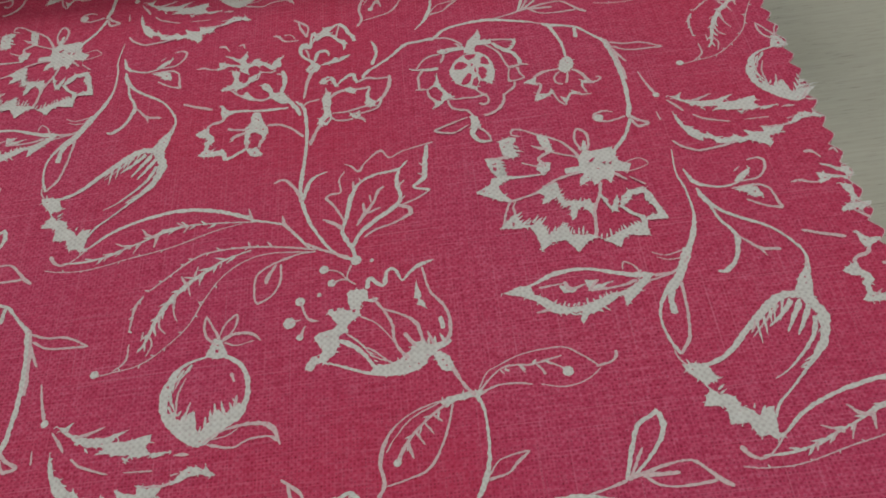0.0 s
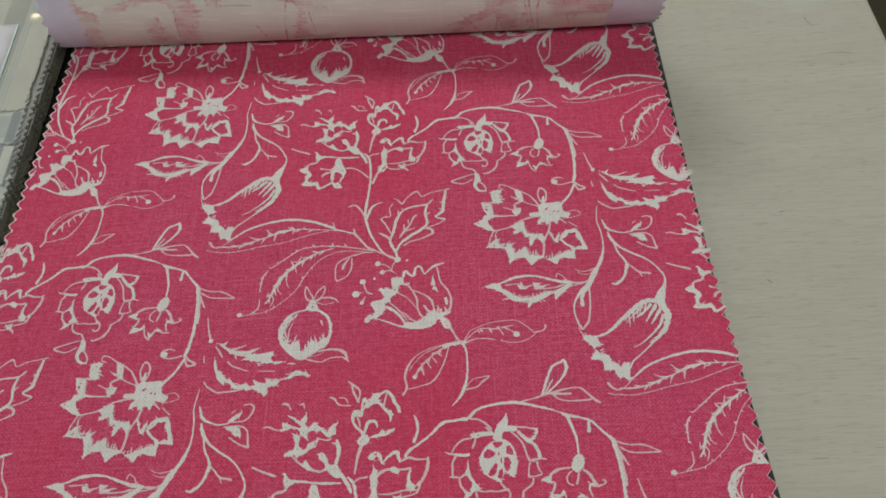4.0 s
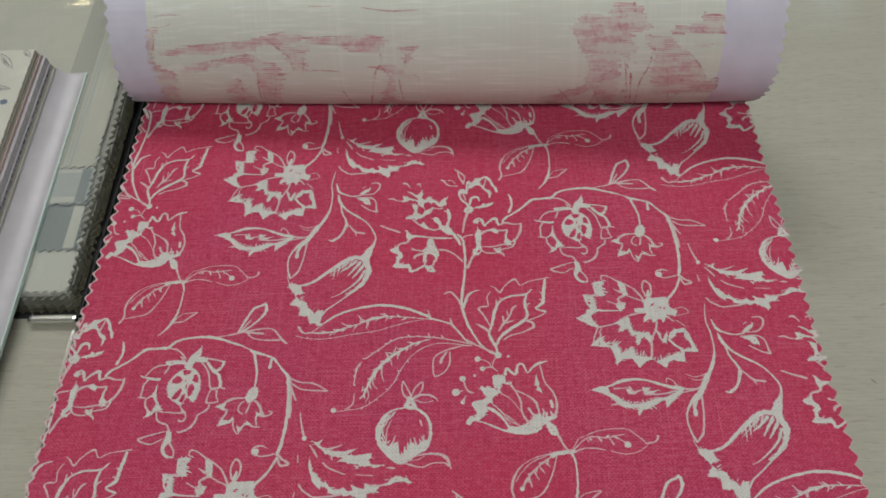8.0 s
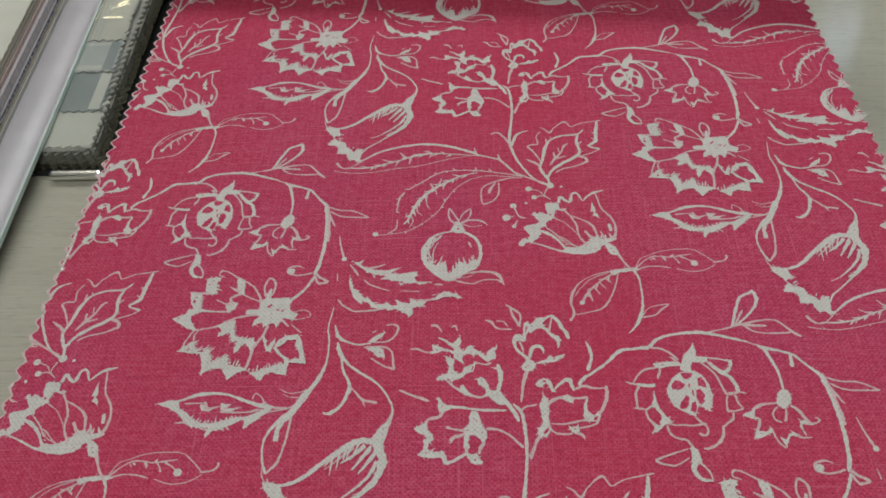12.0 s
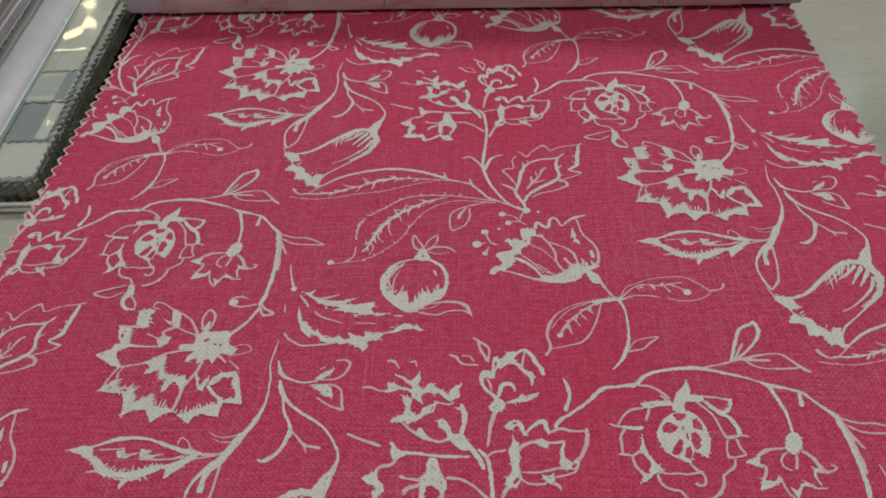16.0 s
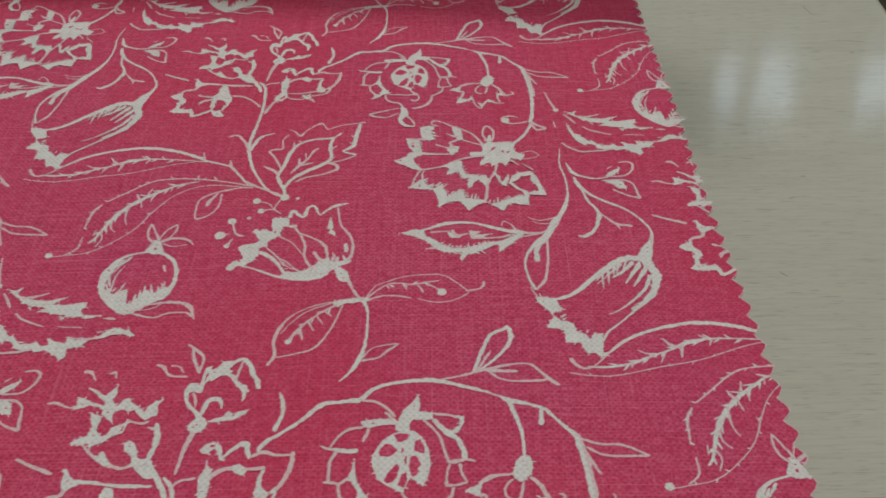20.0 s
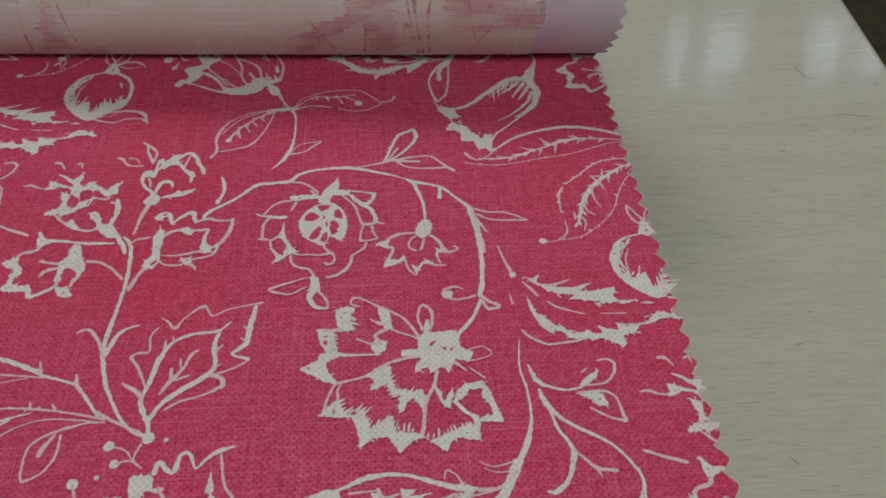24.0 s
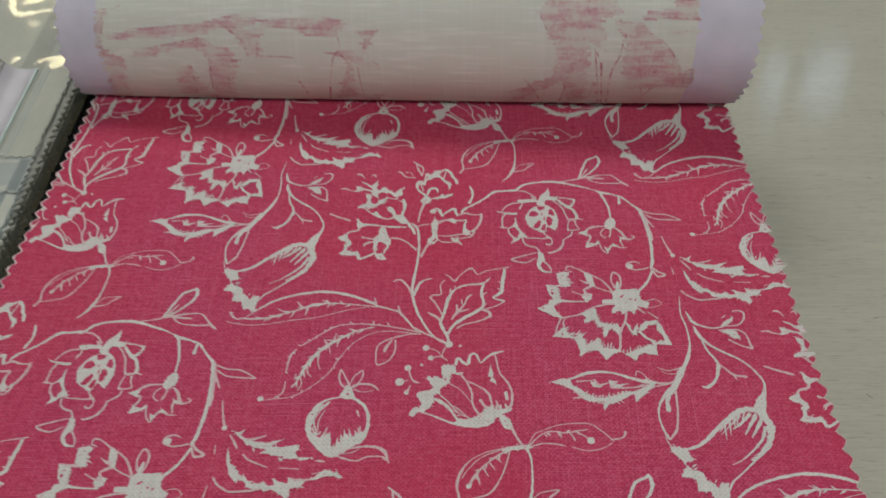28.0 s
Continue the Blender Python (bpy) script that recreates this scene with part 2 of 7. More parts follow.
def clear_film():
    k = Mat("clear_film", 0.05)
    bump = k.t.nodes.new("ShaderNodeBump")
    bump.inputs["Strength"].default_value, bump.inputs["Distance"].default_value = 0.28, 0.002
    k.link(k.noise(k.scaled(85, 60, 40), 1.0, 0.0), bump.inputs["Height"])
    gloss = k.t.nodes.new("ShaderNodeBsdfGlossy")
    gloss.inputs["Roughness"].default_value = 0.06
    k.link(bump.outputs["Normal"], gloss.inputs["Normal"])
    clear = k.t.nodes.new("ShaderNodeBsdfTransparent")
    clear.inputs["Color"].default_value = (0.95, 0.96, 0.94, 1)
    haze = k.t.nodes.new("ShaderNodeBsdfDiffuse")
    haze.inputs["Color"].default_value = (0.8, 0.82, 0.8, 1)
    milky = k.t.nodes.new("ShaderNodeMixShader")
    milky.inputs[0].default_value = 0.03
    k.link(clear.outputs[0], milky.inputs[1])
    k.link(haze.outputs[0], milky.inputs[2])
    fres = k.t.nodes.new("ShaderNodeFresnel")
    fres.inputs["IOR"].default_value = 1.4
    k.link(bump.outputs["Normal"], fres.inputs["Normal"])
    both = k.t.nodes.new("ShaderNodeMixShader")
    k.link(fres.outputs[0], both.inputs[0])
    k.link(milky.outputs[0], both.inputs[1])
    k.link(gloss.outputs[0], both.inputs[2])
    k.link(both.outputs[0], k.t.nodes["Material Output"].inputs["Surface"])
    return k.m


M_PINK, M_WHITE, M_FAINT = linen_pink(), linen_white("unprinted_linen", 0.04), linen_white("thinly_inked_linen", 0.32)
M_TABLE, M_TOILE = table_wood(), toile()
M_SCRATCH = plain("dark_scratch", (0.15, 0.14, 0.11), 0.6)
M_TOILE_LINE = toile_ink("rose_ink", (0.50, 0.15, 0.21), 0.9, 0.04)
M_TOILE_WASH = toile_ink("rose_wash", (0.62, 0.30, 0.35), 0.9, 0.17)
M_LILAC = paper("lilac_paper", (0.715, 0.695, 0.80))
M_CREAM = paper("cream_paper", (0.58, 0.575, 0.49))
M_ENDPAPER = paper("end_paper", (0.47, 0.45, 0.46), 0.35)
M_BOARD = paper("white_board", (0.47, 0.46, 0.47))
# near-black maroon: the deep shade beside the page stack, put into its colour
M_SHADED_PAGE = woven("shaded_page_cloth", (0.035, 0.010, 0.016), (0.02, 0.006, 0.01))
M_ECRU = woven("ecru_linen", (0.45, 0.45, 0.385), (0.385, 0.385, 0.325))
M_OFFWHITE = woven("offwhite_linen", (0.50, 0.505, 0.445), (0.41, 0.41, 0.36))
M_BLUEGREY = woven("blue_grey_linen", (0.26, 0.29, 0.28), (0.19, 0.215, 0.21))
M_PALEGREY = woven("pale_grey_linen", (0.40, 0.42, 0.40), (0.31, 0.33, 0.315))
M_OLIVE = woven("olive_grey_linen", (0.125, 0.118, 0.078), (0.07, 0.066, 0.042))
M_ROSE = woven("dusty_rose_linen", (0.52, 0.42, 0.39), (0.42, 0.33, 0.30))
# grey-green, darkened for the shade on the stack's side
M_FRINGE = woven("shaded_grey_green_linen", (0.15, 0.15, 0.115), (0.085, 0.085, 0.065))
M_LILACGREY = woven("lilac_grey_linen", (0.50, 0.48, 0.49), (0.41, 0.39, 0.40))
M_MINT = plain("pale_mint_plastic", (0.50, 0.62, 0.56), 0.35)
M_STONE = woven("stone_grey_linen", (0.36, 0.36, 0.315), (0.29, 0.29, 0.25))
M_BLUEINK = plain("slate_blue_ink", (0.13, 0.16, 0.22), 0.7)
M_PAGEGREY = woven("page_grey_linen", (0.55, 0.555, 0.52), (0.45, 0.455, 0.43))
M_BEIGE = woven("beige_linen", (0.43, 0.385, 0.31), (0.34, 0.30, 0.24))
M_NAVY = plain("navy_ink", (0.05, 0.07, 0.14), 0.6)
M_GREYINK = plain("grey_ink", (0.25, 0.23, 0.22), 0.7)
M_BLACK = plain("black_plastic", (0.010, 0.010, 0.010), 0.7)
M_CHROME = plain("chrome", (0.93, 0.93, 0.92), 0.27, 1.0)
M_WALL = plain("wall_paint", (0.62, 0.60, 0.55), 0.8, scale=3)
# unseen wall, blue-grey chosen to cool and dim the table's reflections
M_WALL_NORTH = plain("north_wall_reflection_tint", (0.30, 0.34, 0.385), 0.8, scale=3)
M_CEIL = plain("ceiling_paint", (0.75, 0.74, 0.70), 0.8, scale=3)
M_FLOOR = plain("dark_floor", (0.060, 0.046, 0.018), 0.6, scale=30, var=0.6)
M_FRAME = plain("window_paint", (0.7, 0.7, 0.68), 0.4)
M_FILM = clear_film()
_glass = Mat("window_glass", 0.02)
_glass.b.inputs["Transmission Weight"].default_value = 1.0
_glass.b.inputs["IOR"].default_value = 1.05
M_GLASS = _glass.m
_lamp = Mat("lamp_diffuser", 0.5)
_lamp.b.inputs["Emission Color"].default_value = (1.0, 0.95, 0.85, 1)
_lamp.b.inputs["Emission Strength"].default_value = 1.6
M_LAMP = _lamp.m
_warm = Mat("warm_lamp_glass", 0.4)
_warm.b.inputs["Emission Color"].default_value = (1.0, 0.86, 0.48, 1)
_warm.b.inputs["Emission Strength"].default_value = 14.0
M_WARM = _warm.m


# ---- making meshes ----
def thing(name, label, category, at=(0, 0, 0), group="", kind=""):
    return tagged(at_pose(new(name), at), label, category, group, kind)


def at_pose(ob, at):
    ob.matrix_world = at if isinstance(at, Matrix) else Matrix.Translation(at)
    return ob


def part(name, bm, material, parent=None, label="", smooth=False):
    """Links a bmesh as one mesh object under a thing or a part."""
    me = bpy.data.meshes.new(name)
    bm.to_mesh(me)
    bm.free()
    return mesh_part(name, me, material, parent, label, smooth)


def mesh_part(name, me, material, parent=None, label="", smooth=False):
    if material and not me.materials:
        me.materials.append(material)
    if smooth:
        for f in me.polygons:
            f.use_smooth = True
    ob = new(name, me)
    ob.parent = parent
    return tagged(ob, label) if label else ob


def box(x0, x1, y0, y1, z0, z1, bevel=0.0, seg=2):
    bm = bmesh.new()
    bmesh.ops.create_cube(bm, size=1, matrix=Matrix.LocRotScale(((x0 + x1) / 2, (y0 + y1) / 2, (z0 + z1) / 2), None, (x1 - x0, y1 - y0, z1 - z0)))
    if bevel:
        bmesh.ops.bevel(bm, geom=bm.edges[:], offset=bevel, segments=seg, affect="EDGES", profile=0.6)
    return bm


def pinked(x0, x1, y0, y1, rng, pitch=0.0068, depth=0.0026, left=True, right=True, bottom=False, top=False):
    """Outline, counter-clockwise, of a cloth cut with pinking shears on the sides named."""
    def run(a, b, inward, teeth):
        a, b, inward = Vector(a), Vector(b), Vector(inward)
        n = max(2, round((b - a).length / pitch))
        out = []
        for i in range(n):
            out.append(a.lerp(b, i / n) + (inward * (depth * rng.uniform(0.0, 0.12)) if teeth else Vector((0, 0))))
            if teeth:
                d = depth * rng.uniform(0.85, 1.1)
                out.append(a.lerp(b, (i + 0.44 + rng.uniform(-0.03, 0.03)) / n) + inward * d)
                out.append(a.lerp(b, (i + 0.56 + rng.uniform(-0.03, 0.03)) / n) + inward * d)
        return out
    return (run((x0, y0), (x1, y0), (0, 1), bottom) + run((x1, y0), (x1, y1), (-1, 0), right)
            + run((x1, y1), (x0, y1), (0, -1), top) + run((x0, y1), (x0, y0), (1, 0), left))


def sheet(outline, z0, z1):
    """A flat sheet of that outline between two heights."""
    bm = bmesh.new()
    top = [bm.verts.new((p[0], p[1], z1)) for p in outline]
    low = [bm.verts.new((p[0], p[1], z0)) for p in outline]
    n = len(outline)
    bm.faces.new(top)
    bm.faces.new(low[::-1])
    for i in range(n):
        j = (i + 1) % n
        bm.faces.new((low[i], low[j], top[j], top[i]))
    bmesh.ops.triangulate(bm, faces=[f for f in bm.faces if len(f.verts) > 4])
    return bm


# ---- the room ----
def build_room():
    w, e, s, n = ROOM
    t = 0.16
    part("floor", box(w - t, e + t, s - t, n + t, FLOOR_Z - 0.1, FLOOR_Z), M_FLOOR)["kind"] = "structure"
    part("ceiling", box(w - t, e + t, s - t, n + t, CEIL_Z, CEIL_Z + 0.1), M_CEIL)["kind"] = "structure"
    part("wall_south", box(w - t, e + t, s - t, s, FLOOR_Z, CEIL_Z), M_WALL)["kind"] = "structure"
    part("wall_west", box(w - t, w, s, n, FLOOR_Z, CEIL_Z), M_WALL)["kind"] = "structure"
    part("wall_east", box(e, e + t, s, n, FLOOR_Z, CEIL_Z), M_WALL)["kind"] = "structure"
    # the north wall, unseen, with its window opening; its blue-grey only tints reflections
    x0, x1, z0, z1 = 0.98, 1.91, 1.43, 1.70
    bm = bmesh.new()
    for a in ((w - t, x0, FLOOR_Z, CEIL_Z), (x1, e + t, FLOOR_Z, CEIL_Z), (x0, x1, FLOOR_Z, z0), (x0, x1, z1, CEIL_Z)):
        b = box(a[0], a[1], n, n + t, a[2], a[3])
        tmp = bpy.data.meshes.new("tmp")
        b.to_mesh(tmp)
        b.free()
        bm.from_mesh(tmp)
        bpy.data.meshes.remove(tmp)
    part("wall_north", bm, M_WALL_NORTH)["kind"] = "structure"
    win = thing("window_1", "white painted window in four panes letting in daylight", "window", kind="structure")
    # the bars between and beside the panes
    bars = ((x0, 1.03), (1.11, 1.17), (1.325, 1.548), (1.69, 1.74), (1.86, x1))
    for a, c in bars:
        part("window_frame", box(a, c, n + 0.02, n + 0.06, z0, z1, 0.004), M_FRAME, win)
    for (_, a), (c, _) in zip(bars, bars[1:]):
        part("window_frame", box(a + 0.001, c - 0.001, n + 0.022, n + 0.058, z0, z0 + 0.035, 0.004), M_FRAME, win)
        part("window_frame", box(a + 0.001, c - 0.001, n + 0.022, n + 0.058, z1 - 0.045, z1, 0.004), M_FRAME, win)
        pane = part("pane", box(a + 0.001, c - 0.001, n + 0.038, n + 0.042, z0 + 0.036, z1 - 0.046), M_GLASS, win)
        pane.visible_shadow = False
    # bodies for the two added overhead lights, both out of view
    for x, y in ((-0.35, 1.42), (0.6, -1.0)):
        lamp = thing("ceiling_lamp", "unseen white ceiling lamp with a glowing diffuser, added for light", "lamp", (x, y, CEIL_Z), "ceiling lamps")
        part("housing", box(-0.64, 0.64, -0.39, 0.39, -0.028, 0.0, 0.006), M_FRAME, lamp)
        part("diffuser", box(-0.6, 0.6, -0.35, 0.35, -0.04, -0.0285, 0.003), M_LAMP, lamp)


def build_wall_lamp():
    """A warm round lamp high on the north wall, mirrored in the film."""
    lamp = thing("wall_lamp", "round wall lamp with a warm glowing glass shade", "lamp", (-1.50, ROOM[3], 1.42))
    bm = bmesh.new()
    bmesh.ops.create_cone(bm, cap_ends=True, segments=32, radius1=0.09, radius2=0.07, depth=0.04, matrix=pose(0, -0.02, 0, 90, 0, 0))
    part("wall_plate", bm, M_FRAME, lamp)
    bm = bmesh.new()
    bmesh.ops.create_uvsphere(bm, u_segments=32, v_segments=16, radius=0.11, matrix=pose(0, -0.10, 0) @ Matrix.Diagonal((1, 0.6, 1, 1)))
    part("shade", bm, M_WARM, lamp, smooth=True)


def build_table():
    tab = thing("table", "pale limed wooden table with fine dark grain", "table")
    top = box(-1.15, 0.2590, -0.75, 0.75, TABLE_Z - 0.03, TABLE_Z, 0.0025)
    part("tabletop", top, M_TABLE, tab)
    # added slab: stands in for the tabletop, which meets the binder higher here
    part("raised_slab", box(-1.15, -0.2275, -0.75, 0.75, TABLE_Z + 0.0005, LEFT_TOP_Z, 0.002), M_TABLE, tab, "added pale slab that raises the tabletop under the binder")
    for x in (-1.08, 0.19):
        for y in (-0.68, 0.68):
            part("leg", box(x - 0.03, x + 0.03, y - 0.03, y + 0.03, FLOOR_Z, TABLE_Z - 0.03, 0.003), M_TABLE, tab)
    # knots and scratches in the surface
    for i, (x, y, a, n, w) in enumerate(((0.151, 0.054, -0.9, 3.5, 0.55), (0.227, 0.201, 0.1, 1.6, 0.7), (0.218, 0.241, -1.25, 11.0, 0.45), (0.2265, 0.2105, -0.05, 21.0, 0.35),
                                         (0.1925, 0.190, -0.5, 2.2, 0.5), (0.231, 0.163, 0.0, 2.0, 0.5), (0.167, 0.096, 0.3, 3.0, 0.4), (0.175, 0.109, 0.0, 2.0, 0.4))):
        ink = Ink(200 + i)
        c, d = math.cos(a), math.sin(a)
        ink.stroke(((-n / 2 * c, -n / 2 * d), (0.1 * n * d, 0.05 * n), (n / 2 * c, n / 2 * d)), (0.2, w, 0.2))
        mark = mesh_part("scratch", ink.mesh("scratch"), M_SCRATCH, tab)
        mark.location = (x, y, TABLE_Z + 0.00008)


# ---- the printed cloth ----
REPEAT_X, REPEAT_Y = 0.170, 0.1597       # half-drop repeat: one step across moves half a step along
CLOTH = (-0.2148, 0.1090, -0.24, 0.30)   # west, east, south, north edge of the cloth


def cloth_z(x, y):
    """The cloth is slightly domed over the pages below it."""
    dy = min(y, 0.14) - 0.06
    return max(-0.02, -0.1274 * (x + 0.05) ** 2 + -0.2278 * dy * dy)


def drawn(x, y):
    """Where a point of the straight repeat lies on the cloth, whose threads are slightly bowed and stretched."""
    p, q = 10 * (x + 0.05), 10 * (y - 0.06)
    side = 0.0012 * min(1.0, max(0.0, (x - 0.072) / 0.03)) * min(1.0, max(0.0, (0.15 - y) / 0.05))
    return x + side + 0.001 * (+0.53 * p +0.56 * q -0.66 * p * p -1.82 * p * q -0.05 * q * q), y + 0.001 * (-0.51 * p +2.32 * q +2.10 * p * p -1.07 * p * q +1.25 * q * q)


def edge_west(y):
    return CLOTH[0] - 0.022 * max(0.0, 0.09 - y)


def edge_east(y):
    return CLOTH[1] + 0.045 * max(0.0, 0.05 - y) + 0.0012 * min(1.0, max(0.0, (0.15 - y) / 0.05))


class Ink:
    """Flat marks that together make one printed motif, in millimetres about its own middle."""

    def __init__(self, seed):
        self.verts, self.faces, self.faint, self.rng, self.middle, self.level = [], [], [], random.Random(seed), (0, 0), 0

    def at(self, x, y):
        self.middle = (x, y)

    @staticmethod
    def _curve(pts, step):
        """Catmull-Rom through the points (any dimension), closely spaced."""
        p = [np.array(q, float) for q in pts]
        p = [2 * p[0] - p[1]] + p + [2 * p[-1] - p[-2]]
        out = []
        for a, b, c, d in zip(p, p[1:], p[2:], p[3:]):
            n = max(2, int(np.linalg.norm((c - b)[:2]) / step))
            for i in range(n):
                t = i / n
                out.append(0.5 * (2 * b + (c - a) * t + (2 * a - 5 * b + 4 * c - d) * t * t + (3 * b - a - 3 * c + d) * t ** 3))
        return out + [p[-2]]

    def stroke(self, pts, widths):
        rows = self._curve([(x, y, w) for (x, y), w in zip(pts, widths)], 0.45)
        base, r = len(self.verts), self.rng
        self.level += 1
        thin = max(widths) < 1.25
        phase = r.uniform(0, 50)
        n = len(rows)
        for i, (x, y, w) in enumerate(rows):
            a, b = rows[max(0, i - 1)], rows[min(n - 1, i + 1)]
            d = np.array((b[0] - a[0], b[1] - a[1]))
            d = d / (np.linalg.norm(d) or 1)
            end = 0.55 if i in (0, n - 1) else 1.0
            for side in (1, -1):
                h = max(0.1, w / 2) * end * (1 + 0.45 * noise.noise((phase + i * 0.42, side * 7.3, 0))) + r.uniform(-0.07, 0.07)
                self.verts.append((x - d[1] * h * side, y + d[0] * h * side, self.level))
        for i in range(n - 1):
            k = base + 2 * i
            self.faces.append((k, k + 1, k + 3, k + 2))
            self.faint.append(thin)

    def blot(self, *pts):
        """A filled mark with a hand-drawn edge."""
        ring, r = [], self.rng
        for a, b in zip(pts, pts[1:] + pts[:1]):
            a, b = np.array(a, float), np.array(b, float)
            n = max(1, int(np.linalg.norm(b - a) / 0.5))
            for i in range(n):
                q = a + (b - a) * i / n
                if i:
                    q = q + (r.uniform(-0.17, 0.17), r.uniform(-0.17, 0.17))
                ring.append((q[0], q[1]))
        base = len(self.verts)
        self.level += 1
        self.verts += [(x, y, self.level) for x, y in ring]
        from_ring = geometry.tessellate_polygon([[Vector((x, y, 0)) for x, y in ring]])
        self.faces += [tuple(base + i for i in f) for f in from_ring]
        self.faint += [False] * len(from_ring)
        return ring

    @staticmethod
    def _inside(pts, x, y):
        hit = False
        for (xa, ya), (xb, yb) in zip(pts, pts[1:] + pts[:1]):
            if (ya > y) != (yb > y) and x < xa + (y - ya) * (xb - xa) / (yb - ya):
                hit = not hit
        return hit

    def petal(self, *pts):
        """A filled mark with ink specks left in it and a frayed rim."""
        ring, r = self.blot(*pts), self.rng
        xs, ys = [q[0] for q in ring], [q[1] for q in ring]
        for i in range(0, len(ring), 3):
            (ax, ay), (bx, by) = ring[i - 1], ring[i]
            n = math.hypot(bx - ax, by - ay)
            if n > 0.1 and r.random() < 0.45:
                side = r.uniform(0.5, 1.1)
                dx, dy = -(by - ay) / n * side, (bx - ax) / n * side
                if self._inside(ring, bx + 0.5 * dx, by + 0.5 * dy):
                    dx, dy = -dx, -dy
                self._tooth(bx - 0.3 * dx, by - 0.3 * dy, dx + r.uniform(-0.4, 0.4), dy + r.uniform(-0.4, 0.4), 0.4)
        for _ in range(40):
            x, y = r.uniform(min(xs), max(xs)), r.uniform(min(ys), max(ys))
            a, b = r.uniform(0.22, 0.42), r.uniform(0.15, 0.30)
            if all(self._inside(ring, x + u, y + v) for u in (-1.0, 1.0) for v in (-0.7, 0.7)):
                self.gap((x - a, y), (x, y - b), (x + a, y), (x, y + b))
                if r.random() < 0.55:
                    break

    def _tooth(self, x, y, dx, dy, w):
        """A small tapered white mark, level with the mark that it grows from."""
        n = len(self.faint)
        self.stroke(((x, y), (x + 0.5 * dx, y + 0.5 * dy), (x + dx, y + dy)), (w, w * 0.75, 0.15))
        self.faint[n:] = [False] * (len(self.faint) - n)
        self.level += 0.3 - 1

    def _along(self, pts, pitch):
        """Points and directions along a curve, unevenly spaced."""
        rows, left, r = self._curve(pts, 0.3), pitch * 0.5, self.rng
        for a, b in zip(rows, rows[1:]):
            n = np.linalg.norm(b - a) or 1e-6
            left -= n
            if left <= 0:
                left = pitch * r.uniform(0.65, 1.35)
                yield b, (b - a) / n

    def comb(self, pts, toward, length, pitch=1.1, width=0.8):
        """Teeth drawn from a rim towards a point, of uneven length."""
        r = self.rng
        for p, _ in self._along(pts, pitch):
            d = np.array(toward, float) - p
            d = d / (np.linalg.norm(d) or 1) * length * r.uniform(0.35, 1.2)
            self._tooth(p[0] - 0.15 * d[0], p[1] - 0.15 * d[1], d[0] + r.uniform(-0.3, 0.3), d[1] + r.uniform(-0.3, 0.3), width * r.uniform(0.7, 1.15))

    def barbs(self, pts, pitch, length, lean=40, sides=(1, -1), width=0.7):
        """Barbs along a rib, on either side in turn, that lean towards its tip."""
        r = self.rng
        for i, (p, d) in enumerate(self._along(pts, pitch)):
            side = sides[i % len(sides)]
            a = radians(lean * r.uniform(0.75, 1.25)) * side
            n = length * r.uniform(0.6, 1.15)
            self._tooth(p[0], p[1], n * (d[0] * math.cos(a) - d[1] * math.sin(a)), n * (d[0] * math.sin(a) + d[1] * math.cos(a)), width)

    def wash(self, *pts):
        """A thin wash of ink: runs of thread side by side that fade out unevenly at their ends."""
        r, step = self.rng, 1.1
        y, top = min(q[1] for q in pts) + 0.3, max(q[1] for q in pts)
        self.level += 1
        while y < top:
            cuts = sorted(xa + (y - ya) * (xb - xa) / (yb - ya) for (xa, ya), (xb, yb) in zip(pts, pts[1:] + pts[:1]) if (ya > y) != (yb > y))
            for a, b in zip(cuts[::2], cuts[1::2]):
                a, b = a + r.uniform(-2.0, 1.2), b + r.uniform(-1.2, 2.0)
                n = max(1, int((b - a) / 9))
                if b - a < 0.5:
                    continue
                base = len(self.verts)
                for i in range(n + 1):
                    x = a + (b - a) * i / n
                    h = step * (0.38 if i in (0, n) else 0.5)
                    self.verts += [(x, y - h, self.level), (x, y + h, self.level)]
                for i in range(n):
                    self.faces.append((base + 2 * i, base + 2 * i + 2, base + 2 * i + 3, base + 2 * i + 1))
                    self.faint.append(False)
            y += step

    def gap(self, *pts):
        """Ink inside a mark."""
        n = len(self.faint)
        self.blot(*pts)
        self.faint[n:] = [2] * (len(self.faint) - n)

    def dot(self, x, y, rx, ry):
        r, n = self.rng, 22
        base = len(self.verts)
        self.level += 1
        self.verts.append((x, y, self.level))
        for i in range(n):
            k = 1 + r.uniform(-0.08, 0.08)
            self.verts.append((x + rx * k * math.cos(2 * math.pi * i / n), y + ry * k * math.sin(2 * math.pi * i / n), self.level))
        self.faces += [(base, base + 1 + i, base + 1 + (i + 1) % n) for i in range(n)]
        self.faint += [False] * n

    def mesh(self, name, bend=None, keep=None):
        """The mesh of all marks, each a hair above the one before; bend: places a point (x, y, height) in space; keep: which points lie on the cloth."""
        me = bpy.data.meshes.new(name)
        flat = [(x / 1000, y / 1000, 0.000003 * k) for x, y, k in self.verts]
        faces, faint = [], []
        for f, thin in zip(self.faces, self.faint):
            a, b, c = (Vector(flat[i]) for i in f[:3])
            if keep:
                mid = [sum(flat[i][j] for i in f) / len(f) for j in (0, 1)]
                if not keep(*mid):
                    continue
            faces.append(f if (b - a).cross(c - a).z >= 0 else f[::-1])
            faint.append(thin)
        used = sorted({i for f in faces for i in f})
        order = {i: n for n, i in enumerate(used)}
        me.from_pydata([bend(*flat[i]) if bend else flat[i] for i in used], [], [tuple(order[i] for i in f) for f in faces])
        me.update()
        self.thin = faint
        return me


